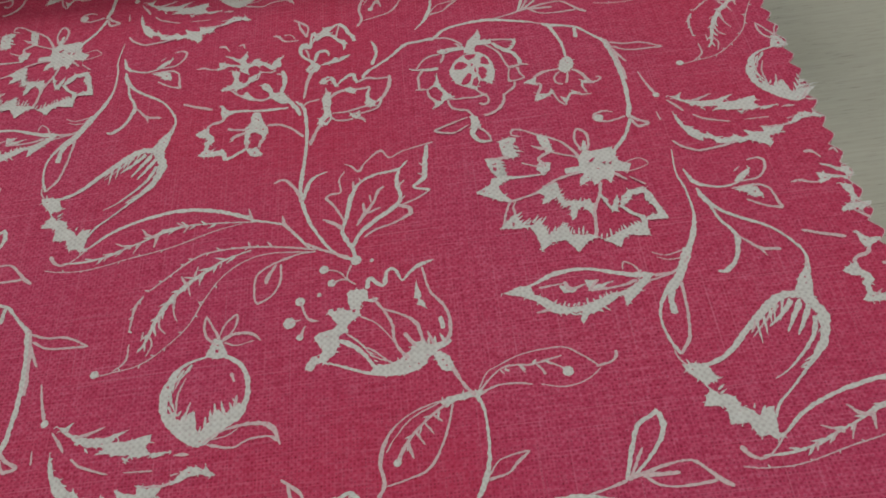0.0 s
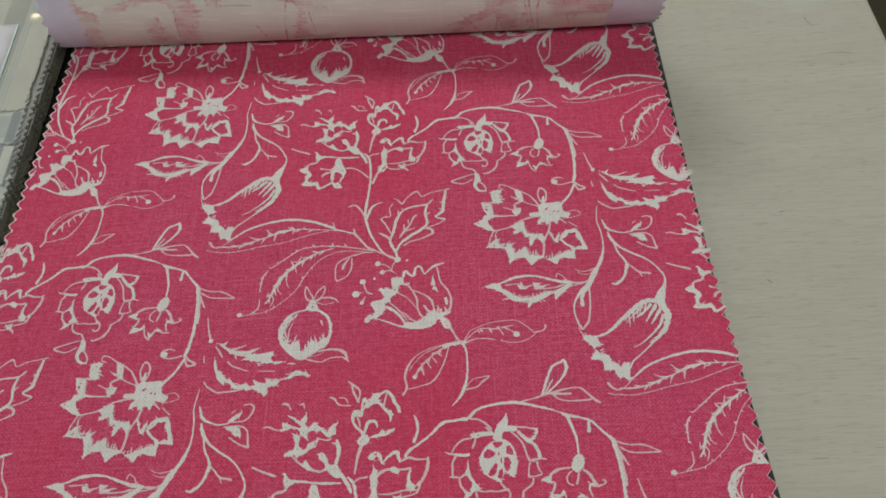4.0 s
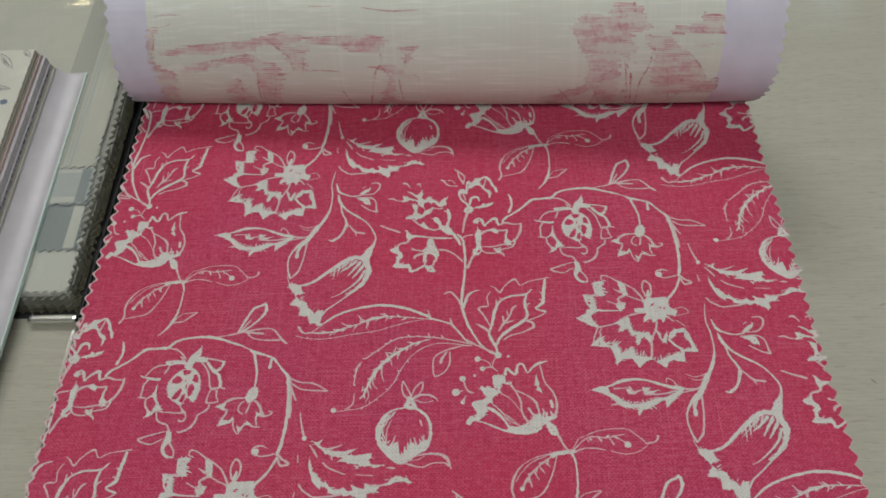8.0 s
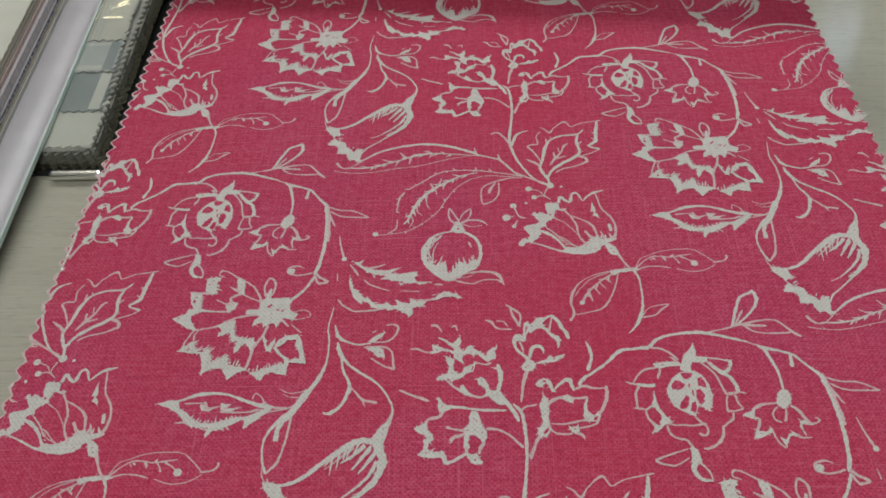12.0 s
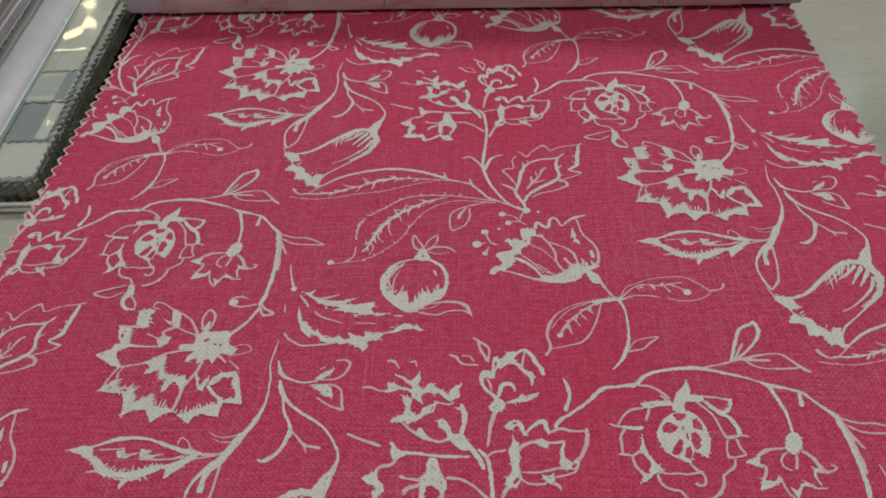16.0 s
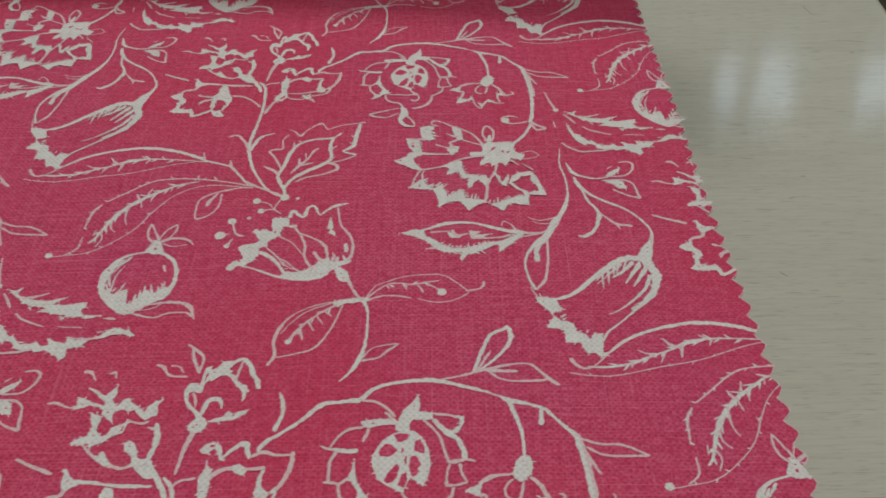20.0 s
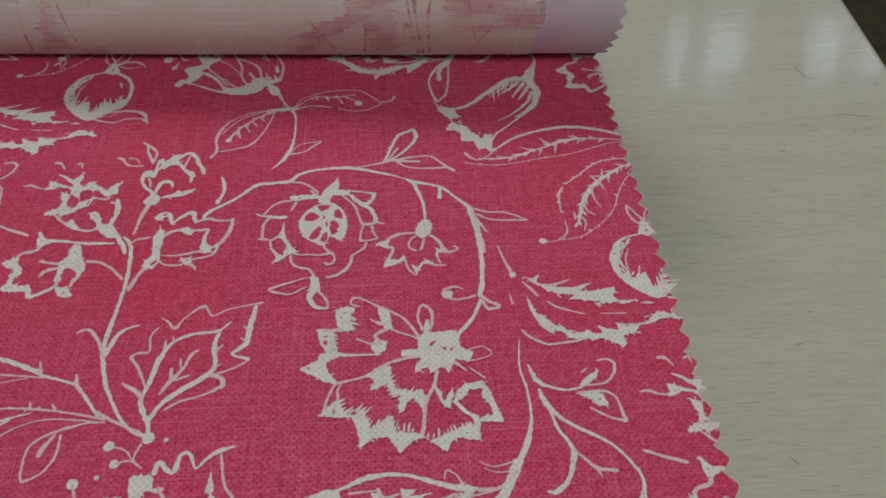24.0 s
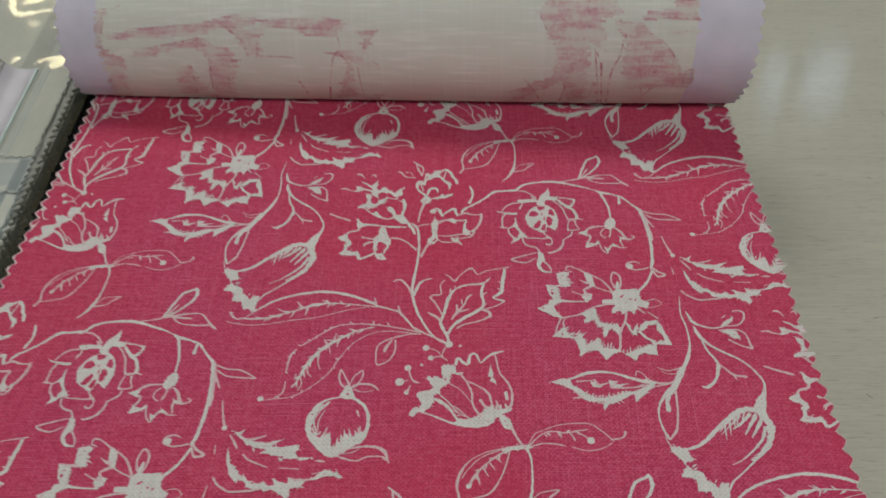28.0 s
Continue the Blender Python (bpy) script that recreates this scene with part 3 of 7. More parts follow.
def print_tulip(k):
    # printed about (-0.022, 0.022) of the repeat
    k.at(-0.022, 0.022)
    k.petal((-15.5, -0.5), (-14.2, 0.5), (-10.6, 1.1), (-9.5, 2.2), (-12.0, 5.9), (-11.7, 7.0), (-9.1, 7.1), (-6.8, 5.9), (-5.9, 6.1), (-6.7, 8.4), (-6.9, 11.1), (-6.0, 12.0), (-3.1, 11.8), (-1.6, 11.2), (-1.4, 8.4), (0.9, 8.7), (0.9, 7.6), (-1.0, 7.5), (-2.5, 8.1), (-3.5, 7.4), (-3.7, 5.4), (-3.3, 4.0), (-4.5, 3.6), (-6.0, 2.5), (-7.0, 1.3), (-6.8, -0.7), (-8.1, -0.5), (-9.2, -1.3), (-9.0, -3.6), (-10.7, -6.5), (-12.5, -7.8), (-11.5, -9.2), (-13.6, -7.9), (-15.0, -8.2), (-16.0, -9.9), (-17.8, -9.4), (-17.4, -7.8), (-16.0, -6.0), (-14.1, -5.6), (-13.3, -4.8), (-14.3, -3.1))
    k.stroke(((-12.2, -8.3), (-8.0, -10.0), (-2.5, -12.4), (4.3, -13.6), (9.2, -12.7), (12.3, -11.6)), (0.5, 0.7, 0.8, 1.2, 1.4, 1.0))
    k.stroke(((-9.3, -2.4), (-5.8, -4.4), (-3.0, -7.2), (-1.1, -10.3), (0.5, -12.2)), (1.2, 1.4, 1.0, 0.8, 1.0))
    k.stroke(((-7.5, -0.6), (-3.6, -4.4), (-0.9, -8.0), (3.1, -10.2), (4.7, -11.3)), (0.3, 0.4, 0.4, 0.4, 0.7))
    k.stroke(((-2.5, -5.5), (-0.9, -6.4), (0.7, -7.9), (3.1, -10.2)), (0.4, 0.5, 0.4, 0.4))
    k.stroke(((-3.6, 3.7), (0.2, 1.2), (3.5, -3.1), (4.4, -5.0)), (0.5, 0.3, 0.3, 0.3))
    k.petal((-1.8, -12.8), (-0.5, -10.8), (3.1, -10.9), (6.7, -9.5), (8.6, -7.6), (9.7, -5.7), (11.8, -6.0), (13.1, -7.0), (16.0, -6.7), (18.2, -6.0), (18.8, -7.0), (17.3, -8.0), (15.1, -8.9), (14.6, -9.8), (12.9, -10.5), (12.0, -12.3), (9.8, -13.5), (5.6, -14.4), (1.5, -13.9))
    k.stroke(((-0.2, 8.6), (2.5, 4.4), (4.4, -0.0), (4.6, -4.1), (6.1, -7.8), (7.9, -10.0)), (0.9, 0.7, 0.7, 0.7, 0.8, 1.1))
    k.stroke(((2.5, 4.8), (6.7, 2.7), (10.1, -0.1), (11.3, -3.6), (11.8, -6.5)), (0.6, 0.6, 1.0, 0.8, 0.8))
    k.stroke(((13.1, 16.2), (14.1, 10.2), (15.1, 7.4), (17.7, 3.6), (18.8, 0.1), (18.6, -4.7), (17.1, -7.1)), (0.6, 0.6, 0.7, 0.8, 0.8, 1.1, 1.1))
    k.stroke(((-1.6, 11.6), (-0.7, 14.6), (1.7, 12.4), (3.0, 12.4), (4.0, 16.3), (6.1, 16.3), (7.7, 12.8), (10.2, 15.2), (12.9, 16.9), (16.4, 17.8)), (1.3, 1.2, 1.2, 1.2, 0.9, 0.9, 0.5, 0.8, 1.1, 0.4))
    k.blot((11.2, 12.5), (11.9, 9.5), (12.4, 7.2), (11.9, 6.6), (12.9, 5.2), (13.8, 2.8), (12.0, 4.4), (10.9, 4.9), (11.5, 6.4), (10.3, 6.8), (10.8, 9.5))
    k.stroke(((7.2, -2.9), (8.4, -4.7), (9.9, -7.2)), (1.1, 1.0, 0.8))
    k.stroke(((13.0, -3.2), (13.7, -5.2), (14.5, -7.3)), (0.4, 0.8, 1.1))
    k.stroke(((16.6, 0.4), (17.0, -3.2)), (0.9, 1.3))
    k.comb(((11.0, -6.2), (13.5, -6.8), (17.0, -6.4)), (13.0, 6.0), 2.6, 1.7, 1.2)
    k.comb(((-6.8, -0.9), (-3.5, -4.6), (-1.2, -8.2), (0.6, -10.8)), (9.0, -14.0), 2.4, 1.5, 0.5)
    k.petal((13.6, -9.3), (15.7, -9.2), (17.7, -10.9), (18.5, -13.4), (19.3, -15.5), (17.9, -15.1), (15.9, -14.6), (14.9, -12.9))
    k.stroke(((18.1, -14.1), (19.7, -17.6), (21.7, -20.9), (22.9, -22.3)), (0.9, 0.8, 0.9, 1.0))
    k.dot(-12.8, 19.4, 1.3, 1.3)
    k.dot(-10.8, 14.8, 1.1, 1.1)
    k.stroke(((-12.8, 19.4), (-8.9, 18.1), (-6.7, 15.4), (-4.5, 13.4)), (0.5, 0.4, 0.4, 0.4))
    k.stroke(((-10.5, 14.8), (-8.2, 15.5), (-6.0, 14.9)), (0.8, 0.5, 0.4))
    k.stroke(((-5.5, 19.7), (-6.7, 16.3), (-6.0, 14.7)), (0.6, 0.4, 0.4))
    k.dot(-19.1, 10.4, 1.3, 1.3)
    k.stroke(((-19.1, 10.4), (-17.4, 5.6), (-16.1, 4.4), (-14.2, 3.9)), (0.6, 0.6, 0.8, 0.3))
    k.dot(-21.8, 4.4, 1.6, 1.6)
    k.stroke(((-21.8, 4.4), (-18.6, 5.1)), (0.6, 0.3))
    k.dot(-19.1, -0.1, 0.9, 0.9)
    k.stroke(((-19.1, -0.1), (-17.7, 3.0)), (1.0, 0.3))
    k.gap((-10.6, 6.9), (-9.7, 7.1), (-9.4, 6.3), (-10.3, 6.1))
    k.gap((-5.6, 5.9), (-4.7, 5.9), (-4.9, 5.1), (-5.6, 5.2))
    k.gap((-14.7, -6.0), (-14.0, -6.0), (-14.1, -6.7), (-14.7, -6.6))
    k.dot(-14.1, 11.7, 0.6, 0.6)
    k.dot(-0.0, 20.2, 0.5, 0.5)


def print_stem_with_leaves(k):
    # printed about (0.003, -0.004) of the repeat
    k.at(0.003, -0.004)
    k.stroke(((-1.5, 4.5), (1.2, 9.1), (3.9, 10.5)), (0.4, 0.3, 0.3))
    k.stroke(((-1.3, 4.3), (2.9, 8.5), (6.5, 10.1), (12.0, 9.6), (16.1, 10.2), (19.7, 10.8)), (0.5, 0.4, 0.5, 0.5, 0.5, 0.4))
    k.stroke(((4.4, 9.4), (5.4, 8.0)), (0.5, 0.3))
    k.barbs(((4.0, 9.2), (9.2, 9.8), (13.1, 9.8), (18.0, 10.4)), 2.9, 2.2, 55, (-1, -1, 1), 0.75)
    k.barbs(((-10.0, 2.0), (-12.8, 0.3), (-17.0, -3.3), (-19.9, -7.0)), 2.4, 2.6, 42, width=0.6)
    k.stroke(((9.2, 9.6), (10.4, 7.5)), (0.5, 0.3))
    k.stroke(((13.1, 9.7), (14.2, 8.2), (15.1, 6.5)), (0.5, 0.5, 0.9))
    k.stroke(((16.1, 9.7), (18.5, 8.1), (20.4, 6.4)), (0.4, 0.5, 0.9))
    k.dot(20.4, 6.4, 1.3, 1.3)
    k.stroke(((3.9, 10.5), (9.7, 12.6), (16.7, 13.2), (20.7, 12.8), (24.4, 10.1), (28.0, 6.5)), (0.3, 0.3, 0.3, 0.3, 0.4, 0.5))
    k.stroke(((27.2, 6.6), (30.3, 7.0), (32.2, 8.2), (32.6, 10.0)), (0.7, 0.5, 0.7, 0.9))
    k.stroke(((-1.3, 3.7), (3.2, 5.4), (7.9, 5.3), (11.7, 4.4)), (0.8, 0.4, 0.5, 0.3))
    k.stroke(((13.5, 4.1), (18.9, 2.6), (24.4, 3.5), (28.3, 6.1)), (0.3, 0.3, 0.3, 0.3))
    k.petal((-0.1, 4.9), (-5.0, 4.8), (-8.4, 4.4), (-11.0, 3.4), (-9.3, 1.7), (-6.8, 3.0), (-3.1, 3.4), (-1.2, 3.0))
    k.stroke(((-9.1, 3.8), (-15.9, 2.2), (-21.5, -1.2), (-24.4, -5.6), (-25.4, -9.5), (-24.7, -14.7), (-26.3, -17.8)), (0.4, 0.3, 0.4, 1.1, 0.9, 0.9, 0.8))
    k.stroke(((-10.5, 3.3), (-17.4, 0.3), (-21.7, -4.0), (-23.9, -7.3)), (0.4, 0.3, 0.3, 0.4))
    k.stroke(((-7.6, 2.8), (-9.0, -2.4), (-11.1, -7.6), (-14.5, -12.5), (-19.7, -14.3), (-24.2, -15.2)), (0.5, 0.5, 0.6, 0.6, 0.4, 0.4))
    k.stroke(((-9.2, 2.6), (-12.8, 0.3), (-17.0, -3.3), (-19.9, -7.0), (-21.5, -10.1)), (0.6, 0.7, 0.7, 0.9, 1.0))
    k.stroke(((-12.4, 0.3), (-10.4, -1.6)), (0.7, 0.3))
    k.stroke(((-14.5, -1.5), (-12.6, -4.3)), (0.6, 0.4))
    k.stroke(((-16.8, -3.3), (-14.9, -6.7)), (0.6, 0.4))
    k.stroke(((-18.9, -5.7), (-17.7, -9.6)), (1.0, 0.4))
    k.dot(-21.5, -10.1, 0.9, 0.9)
    k.stroke(((-2.1, 4.0), (-0.5, -0.2), (-0.4, -7.9), (-1.0, -13.2), (-2.3, -16.9), (-4.2, -20.5), (-7.0, -23.6)), (1.1, 0.7, 0.7, 1.0, 1.4, 0.8, 0.3))
    k.stroke(((-1.5, -17.0), (2.9, -16.1), (5.8, -13.6), (8.4, -11.7)), (0.7, 0.5, 0.7, 0.5))
    k.stroke(((-1.1, -15.8), (1.4, -12.9), (5.4, -11.9), (8.4, -11.6)), (0.5, 0.3, 0.4, 0.5))


def print_pomegranate(k):
    # printed about (-0.062, 0.011) of the repeat
    k.at(-0.062, 0.011)
    k.stroke(((-2.5, 8.9), (-7.2, 7.8), (-10.5, 4.9), (-12.4, -0.2), (-12.2, -4.7), (-9.7, -9.4), (-5.3, -13.3), (-2.9, -14.6)), (0.5, 0.7, 1.7, 2.4, 1.9, 1.6, 1.1, 0.9))
    k.stroke(((2.1, 8.6), (5.9, 5.7), (7.9, 1.5), (8.0, -3.8), (5.9, -7.9), (2.6, -10.4), (-1.6, -14.0)), (1.1, 1.2, 1.2, 1.4, 2.1, 1.6, 1.1))
    k.petal((-12.1, -6.5), (-9.5, -4.8), (-8.1, -7.5), (-6.6, -6.7), (-5.6, -5.6), (-4.5, -6.5), (-3.8, -10.2), (-3.1, -11.7), (-1.9, -9.7), (-0.6, -8.5), (0.0, -6.4), (1.4, -5.8), (2.9, -7.5), (4.4, -5.8), (6.4, -4.6), (7.5, -6.7), (5.3, -9.6), (2.0, -11.3), (-1.2, -14.4), (-3.8, -14.7), (-7.4, -12.3))
    k.stroke(((-7.5, 3.7), (-9.2, -0.7), (-9.2, -5.1)), (0.3, 0.5, 0.5))
    k.stroke(((-6.6, 5.9), (-8.7, 4.1), (-10.1, 1.0)), (0.3, 0.6, 0.5))
    k.stroke(((-5.8, -2.9), (-6.5, -5.5), (-6.5, -7.7)), (0.3, 0.5, 0.5))
    k.stroke(((3.8, 3.6), (4.8, 1.0)), (1.0, 0.5))
    k.barbs(((-5.5, 7.8), (-9.8, 4.6), (-11.4, 0.0), (-11.2, -4.0)), 1.9, 4.6, 24, (1,), 0.8)
    k.comb(((-10.0, -6.8), (-6.0, -7.6), (-3.4, -11.0), (0.6, -7.4), (6.4, -5.6)), (-1.0, 6.0), 3.0, 1.5, 0.9)
    k.stroke(((5.6, -2.7), (5.2, -5.6)), (0.7, 0.9))
    k.petal((-3.2, 9.0), (-1.8, 12.3), (-1.2, 13.9), (0.9, 13.2), (1.6, 11.5), (2.6, 8.2), (0.0, 7.9))
    k.stroke(((-0.7, 11.9), (-3.4, 15.0), (-4.0, 18.4), (-3.7, 20.6)), (0.6, 0.7, 0.6, 0.5))
    k.stroke(((-3.8, 20.9), (-1.7, 17.2), (0.3, 13.3)), (0.5, 0.6, 0.7))
    k.stroke(((0.0, 13.7), (1.5, 17.6), (4.2, 20.1), (4.5, 17.7), (3.2, 14.9), (0.9, 13.2)), (0.3, 0.5, 0.6, 0.6, 0.5, 0.6))
    k.stroke(((1.0, 12.9), (3.9, 14.4), (7.6, 14.2), (9.4, 13.3), (10.9, 11.6)), (0.8, 0.8, 0.8, 0.8, 0.3))
    k.stroke(((1.6, 12.3), (4.8, 11.1), (9.1, 11.9)), (0.5, 0.3, 0.3))
    k.stroke(((-2.1, -14.0), (2.0, -11.7), (7.4, -10.6), (12.1, -10.9), (14.9, -12.8), (16.5, -16.8)), (0.5, 0.5, 0.9, 1.0, 1.2, 0.5))
    k.stroke(((-1.0, -14.5), (5.0, -16.0), (8.9, -14.5), (13.6, -14.3), (15.9, -15.7)), (0.8, 0.5, 0.5, 0.5, 1.0))
    k.stroke(((-1.1, -13.4), (3.5, -12.9), (6.3, -11.3)), (0.3, 0.3, 0.3))
    k.gap((-0.6, 10.6), (0.2, 10.6), (0.2, 9.6), (-0.6, 9.8))
    k.gap((-9.2, -6.3), (-8.4, -6.3), (-8.3, -7.1), (-9.0, -7.1))
    k.gap((-12.3, 1.9), (-11.6, 2.1), (-11.7, 1.2))


def print_fern(k):
    # printed about (-0.081, 0.059) of the repeat
    k.at(-0.081, 0.059)
    k.stroke(((42.5, -10.4), (37.7, -3.9), (34.5, -0.6), (26.3, 2.3), (24.7, 3.4), (14.6, 7.5), (4.6, 9.1), (-5.2, 7.8), (-14.6, 4.5), (-20.7, -0.0)), (0.6, 0.8, 0.7, 0.7, 1.3, 1.2, 1.2, 1.0, 0.9, 0.7))
    k.stroke(((34.4, 2.4), (35.3, -1.1), (37.7, -3.9)), (0.4, 1.0, 0.6))
    k.barbs(((17.0, 2.6), (6.8, 3.3), (0.4, 2.2), (-4.9, -0.1), (-9.6, -1.7), (-14.9, -3.8), (-20.2, -4.7)), 2.5, 3.2, 33, width=0.8)
    k.barbs(((22.0, 4.6), (14.6, 7.5), (4.6, 9.1), (-5.2, 7.8), (-14.6, 4.5)), 7.0, 1.0, 60, (-1,), 0.6)
    k.barbs(((15.2, 0.2), (2.7, -3.6), (-8.2, -5.4), (-19.1, -7.5), (-27.2, -7.2)), 5.0, 0.9, 55, width=0.4)
    k.stroke(((24.7, 6.6), (25.7, 2.8)), (0.3, 1.2))
    k.stroke(((27.2, 1.6), (15.0, 3.0), (6.8, 3.3), (0.4, 2.2), (-4.9, -0.1), (-9.6, -1.7), (-14.9, -3.8), (-21.2, -4.7), (-27.4, -4.4)), (0.3, 0.4, 0.7, 1.3, 0.5, 0.7, 0.7, 0.7, 0.4))
    k.stroke(((3.9, 5.0), (6.9, 2.9)), (0.3, 0.7))
    k.stroke(((7.5, 3.0), (6.3, 1.0)), (0.8, 0.3))
    k.stroke(((-6.0, 4.2), (-3.7, 1.6), (-0.7, 0.8)), (0.3, 1.0, 1.2))
    k.stroke(((-1.1, 1.6), (-1.8, -2.9)), (1.2, 0.3))
    k.stroke(((-13.1, 0.4), (-8.4, -2.1)), (0.3, 0.8))
    k.stroke(((-5.7, -0.4), (-7.5, -4.0)), (0.7, 0.3))
    k.stroke(((-10.1, -1.7), (-11.7, -3.7)), (0.8, 0.3))
    k.stroke(((-15.0, -3.2), (-15.6, -5.4)), (0.8, 0.3))
    k.stroke(((23.1, 1.7), (15.2, 0.2), (2.7, -3.6), (-8.2, -5.4), (-19.1, -7.5), (-27.2, -7.2), (-32.3, -6.0)), (0.3, 0.3, 0.3, 0.3, 0.3, 0.3, 0.3))
    k.stroke(((-31.5, -1.3), (-30.0, -3.8), (-27.3, -5.0), (-24.6, -3.7), (-20.5, 0.3)), (1.2, 1.0, 0.5, 0.4, 0.7))


def print_curved_fern(k):
    # printed about (-0.071, 0.038) of the repeat
    k.at(-0.071, 0.038)
    k.stroke(((34.0, 10.4), (24.7, 12.7), (15.2, 14.2), (6.5, 14.3), (0.4, 12.8), (-6.2, 7.9), (-11.1, 4.0)), (0.6, 0.5, 0.6, 0.5, 0.5, 0.5, 0.5))
    k.stroke(((15.1, 16.1), (15.7, 14.1)), (0.3, 0.8))
    k.stroke(((20.4, 15.3), (21.9, 13.1)), (0.3, 0.8))
    k.stroke(((6.3, 15.6), (7.7, 14.1)), (0.3, 0.6))
    k.stroke(((-12.5, 2.6), (-14.4, -0.7), (-15.1, -8.2)), (0.5, 0.8, 0.4))
    k.stroke(((-14.5, -11.6), (-14.9, -16.4), (-18.0, -19.0)), (0.3, 0.6, 0.3))
    k.stroke(((16.1, 13.1), (9.1, 11.0), (3.2, 7.4), (-1.9, 3.6), (-6.6, -2.3), (-9.2, -8.2), (-10.6, -12.1), (-12.1, -14.2)), (0.4, 0.6, 1.1, 1.2, 1.5, 1.0, 0.7, 0.7))
    k.stroke(((-2.7, 7.4), (-1.2, 4.4)), (0.4, 1.1))
    k.stroke(((1.7, 10.0), (0.9, 6.8)), (0.3, 0.8))
    k.stroke(((-0.9, 5.3), (0.3, 0.7)), (0.8, 0.3))
    k.stroke(((2.3, 7.0), (2.6, 3.7)), (0.6, 0.3))
    k.stroke(((-3.7, 2.5), (-3.8, -3.1), (-2.5, -6.6)), (0.8, 0.5, 0.3))
    k.stroke(((-7.5, -4.2), (-7.0, -7.7), (-5.1, -9.9)), (0.8, 0.5, 0.3))
    k.stroke(((-10.0, -8.9), (-8.5, -12.4), (-9.7, -15.8)), (0.5, 0.5, 0.3))
    k.stroke(((-11.1, -8.4), (-11.5, -11.2)), (0.5, 0.3))
    k.stroke(((8.3, 11.2), (7.8, 8.5)), (0.5, 0.3))
    k.stroke(((34.0, 9.6), (21.6, 11.1), (13.9, 9.4), (8.0, 4.8), (4.0, -1.6), (0.8, -8.0), (-3.9, -13.1), (-10.6, -17.8), (-17.7, -19.2), (-22.2, -19.8)), (0.5, 0.3, 0.3, 0.3, 0.4, 0.3, 0.3, 0.3, 0.3, 0.3))
    k.stroke(((2.7, -1.1), (3.4, -2.4)), (0.3, 0.6))
    k.barbs(((13.0, 12.2), (9.1, 11.0), (3.2, 7.4), (-1.9, 3.6), (-6.6, -2.3), (-9.2, -8.2), (-10.8, -12.4)), 2.3, 3.4, 38, width=0.85)
    k.barbs(((20.0, 13.6), (6.5, 14.3), (0.4, 12.8), (-6.2, 7.9), (-11.1, 4.0), (-14.4, -0.7), (-15.1, -8.2)), 3.6, 1.4, 50, (-1, 1, -1), 0.5)
    k.barbs(((8.0, 4.8), (4.0, -1.6), (0.8, -8.0), (-3.9, -13.1), (-10.6, -17.8), (-17.7, -19.2)), 4.2, 1.0, 55, width=0.5)
    k.dot(-22.4, -19.2, 1.1, 1.1)


def print_drop_leaf(k):
    # printed about (-0.048, 0.042) of the repeat
    k.at(-0.048, 0.042)
    k.stroke(((4.1, 5.1), (-1.3, 3.2), (-5.0, 0.2), (-5.4, -5.9), (-4.6, -8.5)), (0.8, 0.6, 0.6, 0.5, 0.6))
    k.stroke(((1.5, 3.1), (1.4, -2.6), (-0.9, -6.6), (-4.6, -8.5)), (0.6, 0.6, 0.5, 0.6))
    k.stroke(((0.3, 3.3), (-1.9, -0.3), (-2.3, -2.6)), (0.6, 1.1, 1.2))
    k.stroke(((11.0, 5.8), (6.4, 5.7), (2.6, 4.4)), (0.5, 0.5, 0.8))


def print_trunk(k):
    # printed about (-0.038, 0.073) of the repeat
    k.at(-0.038, 0.073)
    k.stroke(((13.2, -30.3), (9.7, -28.9), (5.4, -25.8), (0.7, -18.3), (-2.1, -11.3), (-3.5, -4.1), (-2.9, 4.4), (-2.1, 12.3), (-2.0, 21.5), (-3.2, 29.8), (-5.7, 33.0)), (1.7, 1.0, 0.8, 0.9, 1.1, 1.2, 1.1, 1.0, 1.0, 1.1, 0.7))
    k.stroke(((-11.4, 0.6), (-8.5, 1.5), (-5.3, -2.2), (-2.9, -7.5)), (0.6, 0.8, 0.9, 0.9))
    k.stroke(((-2.8, -6.9), (-1.2, -1.5), (0.7, 1.0), (4.3, 2.4)), (1.1, 1.3, 0.8, 0.4))
    k.dot(11.8, -29.9, 1.5, 1.5)
    k.stroke(((9.7, -28.6), (2.5, -24.9), (-1.9, -22.3)), (1.0, 0.7, 1.1))
    k.stroke(((-0.8, 13.6), (1.1, 19.1), (2.5, 21.9)), (1.0, 0.9, 1.2))
    k.stroke(((-3.6, 29.8), (-1.9, 31.7), (2.0, 32.6)), (0.7, 0.7, 0.6))


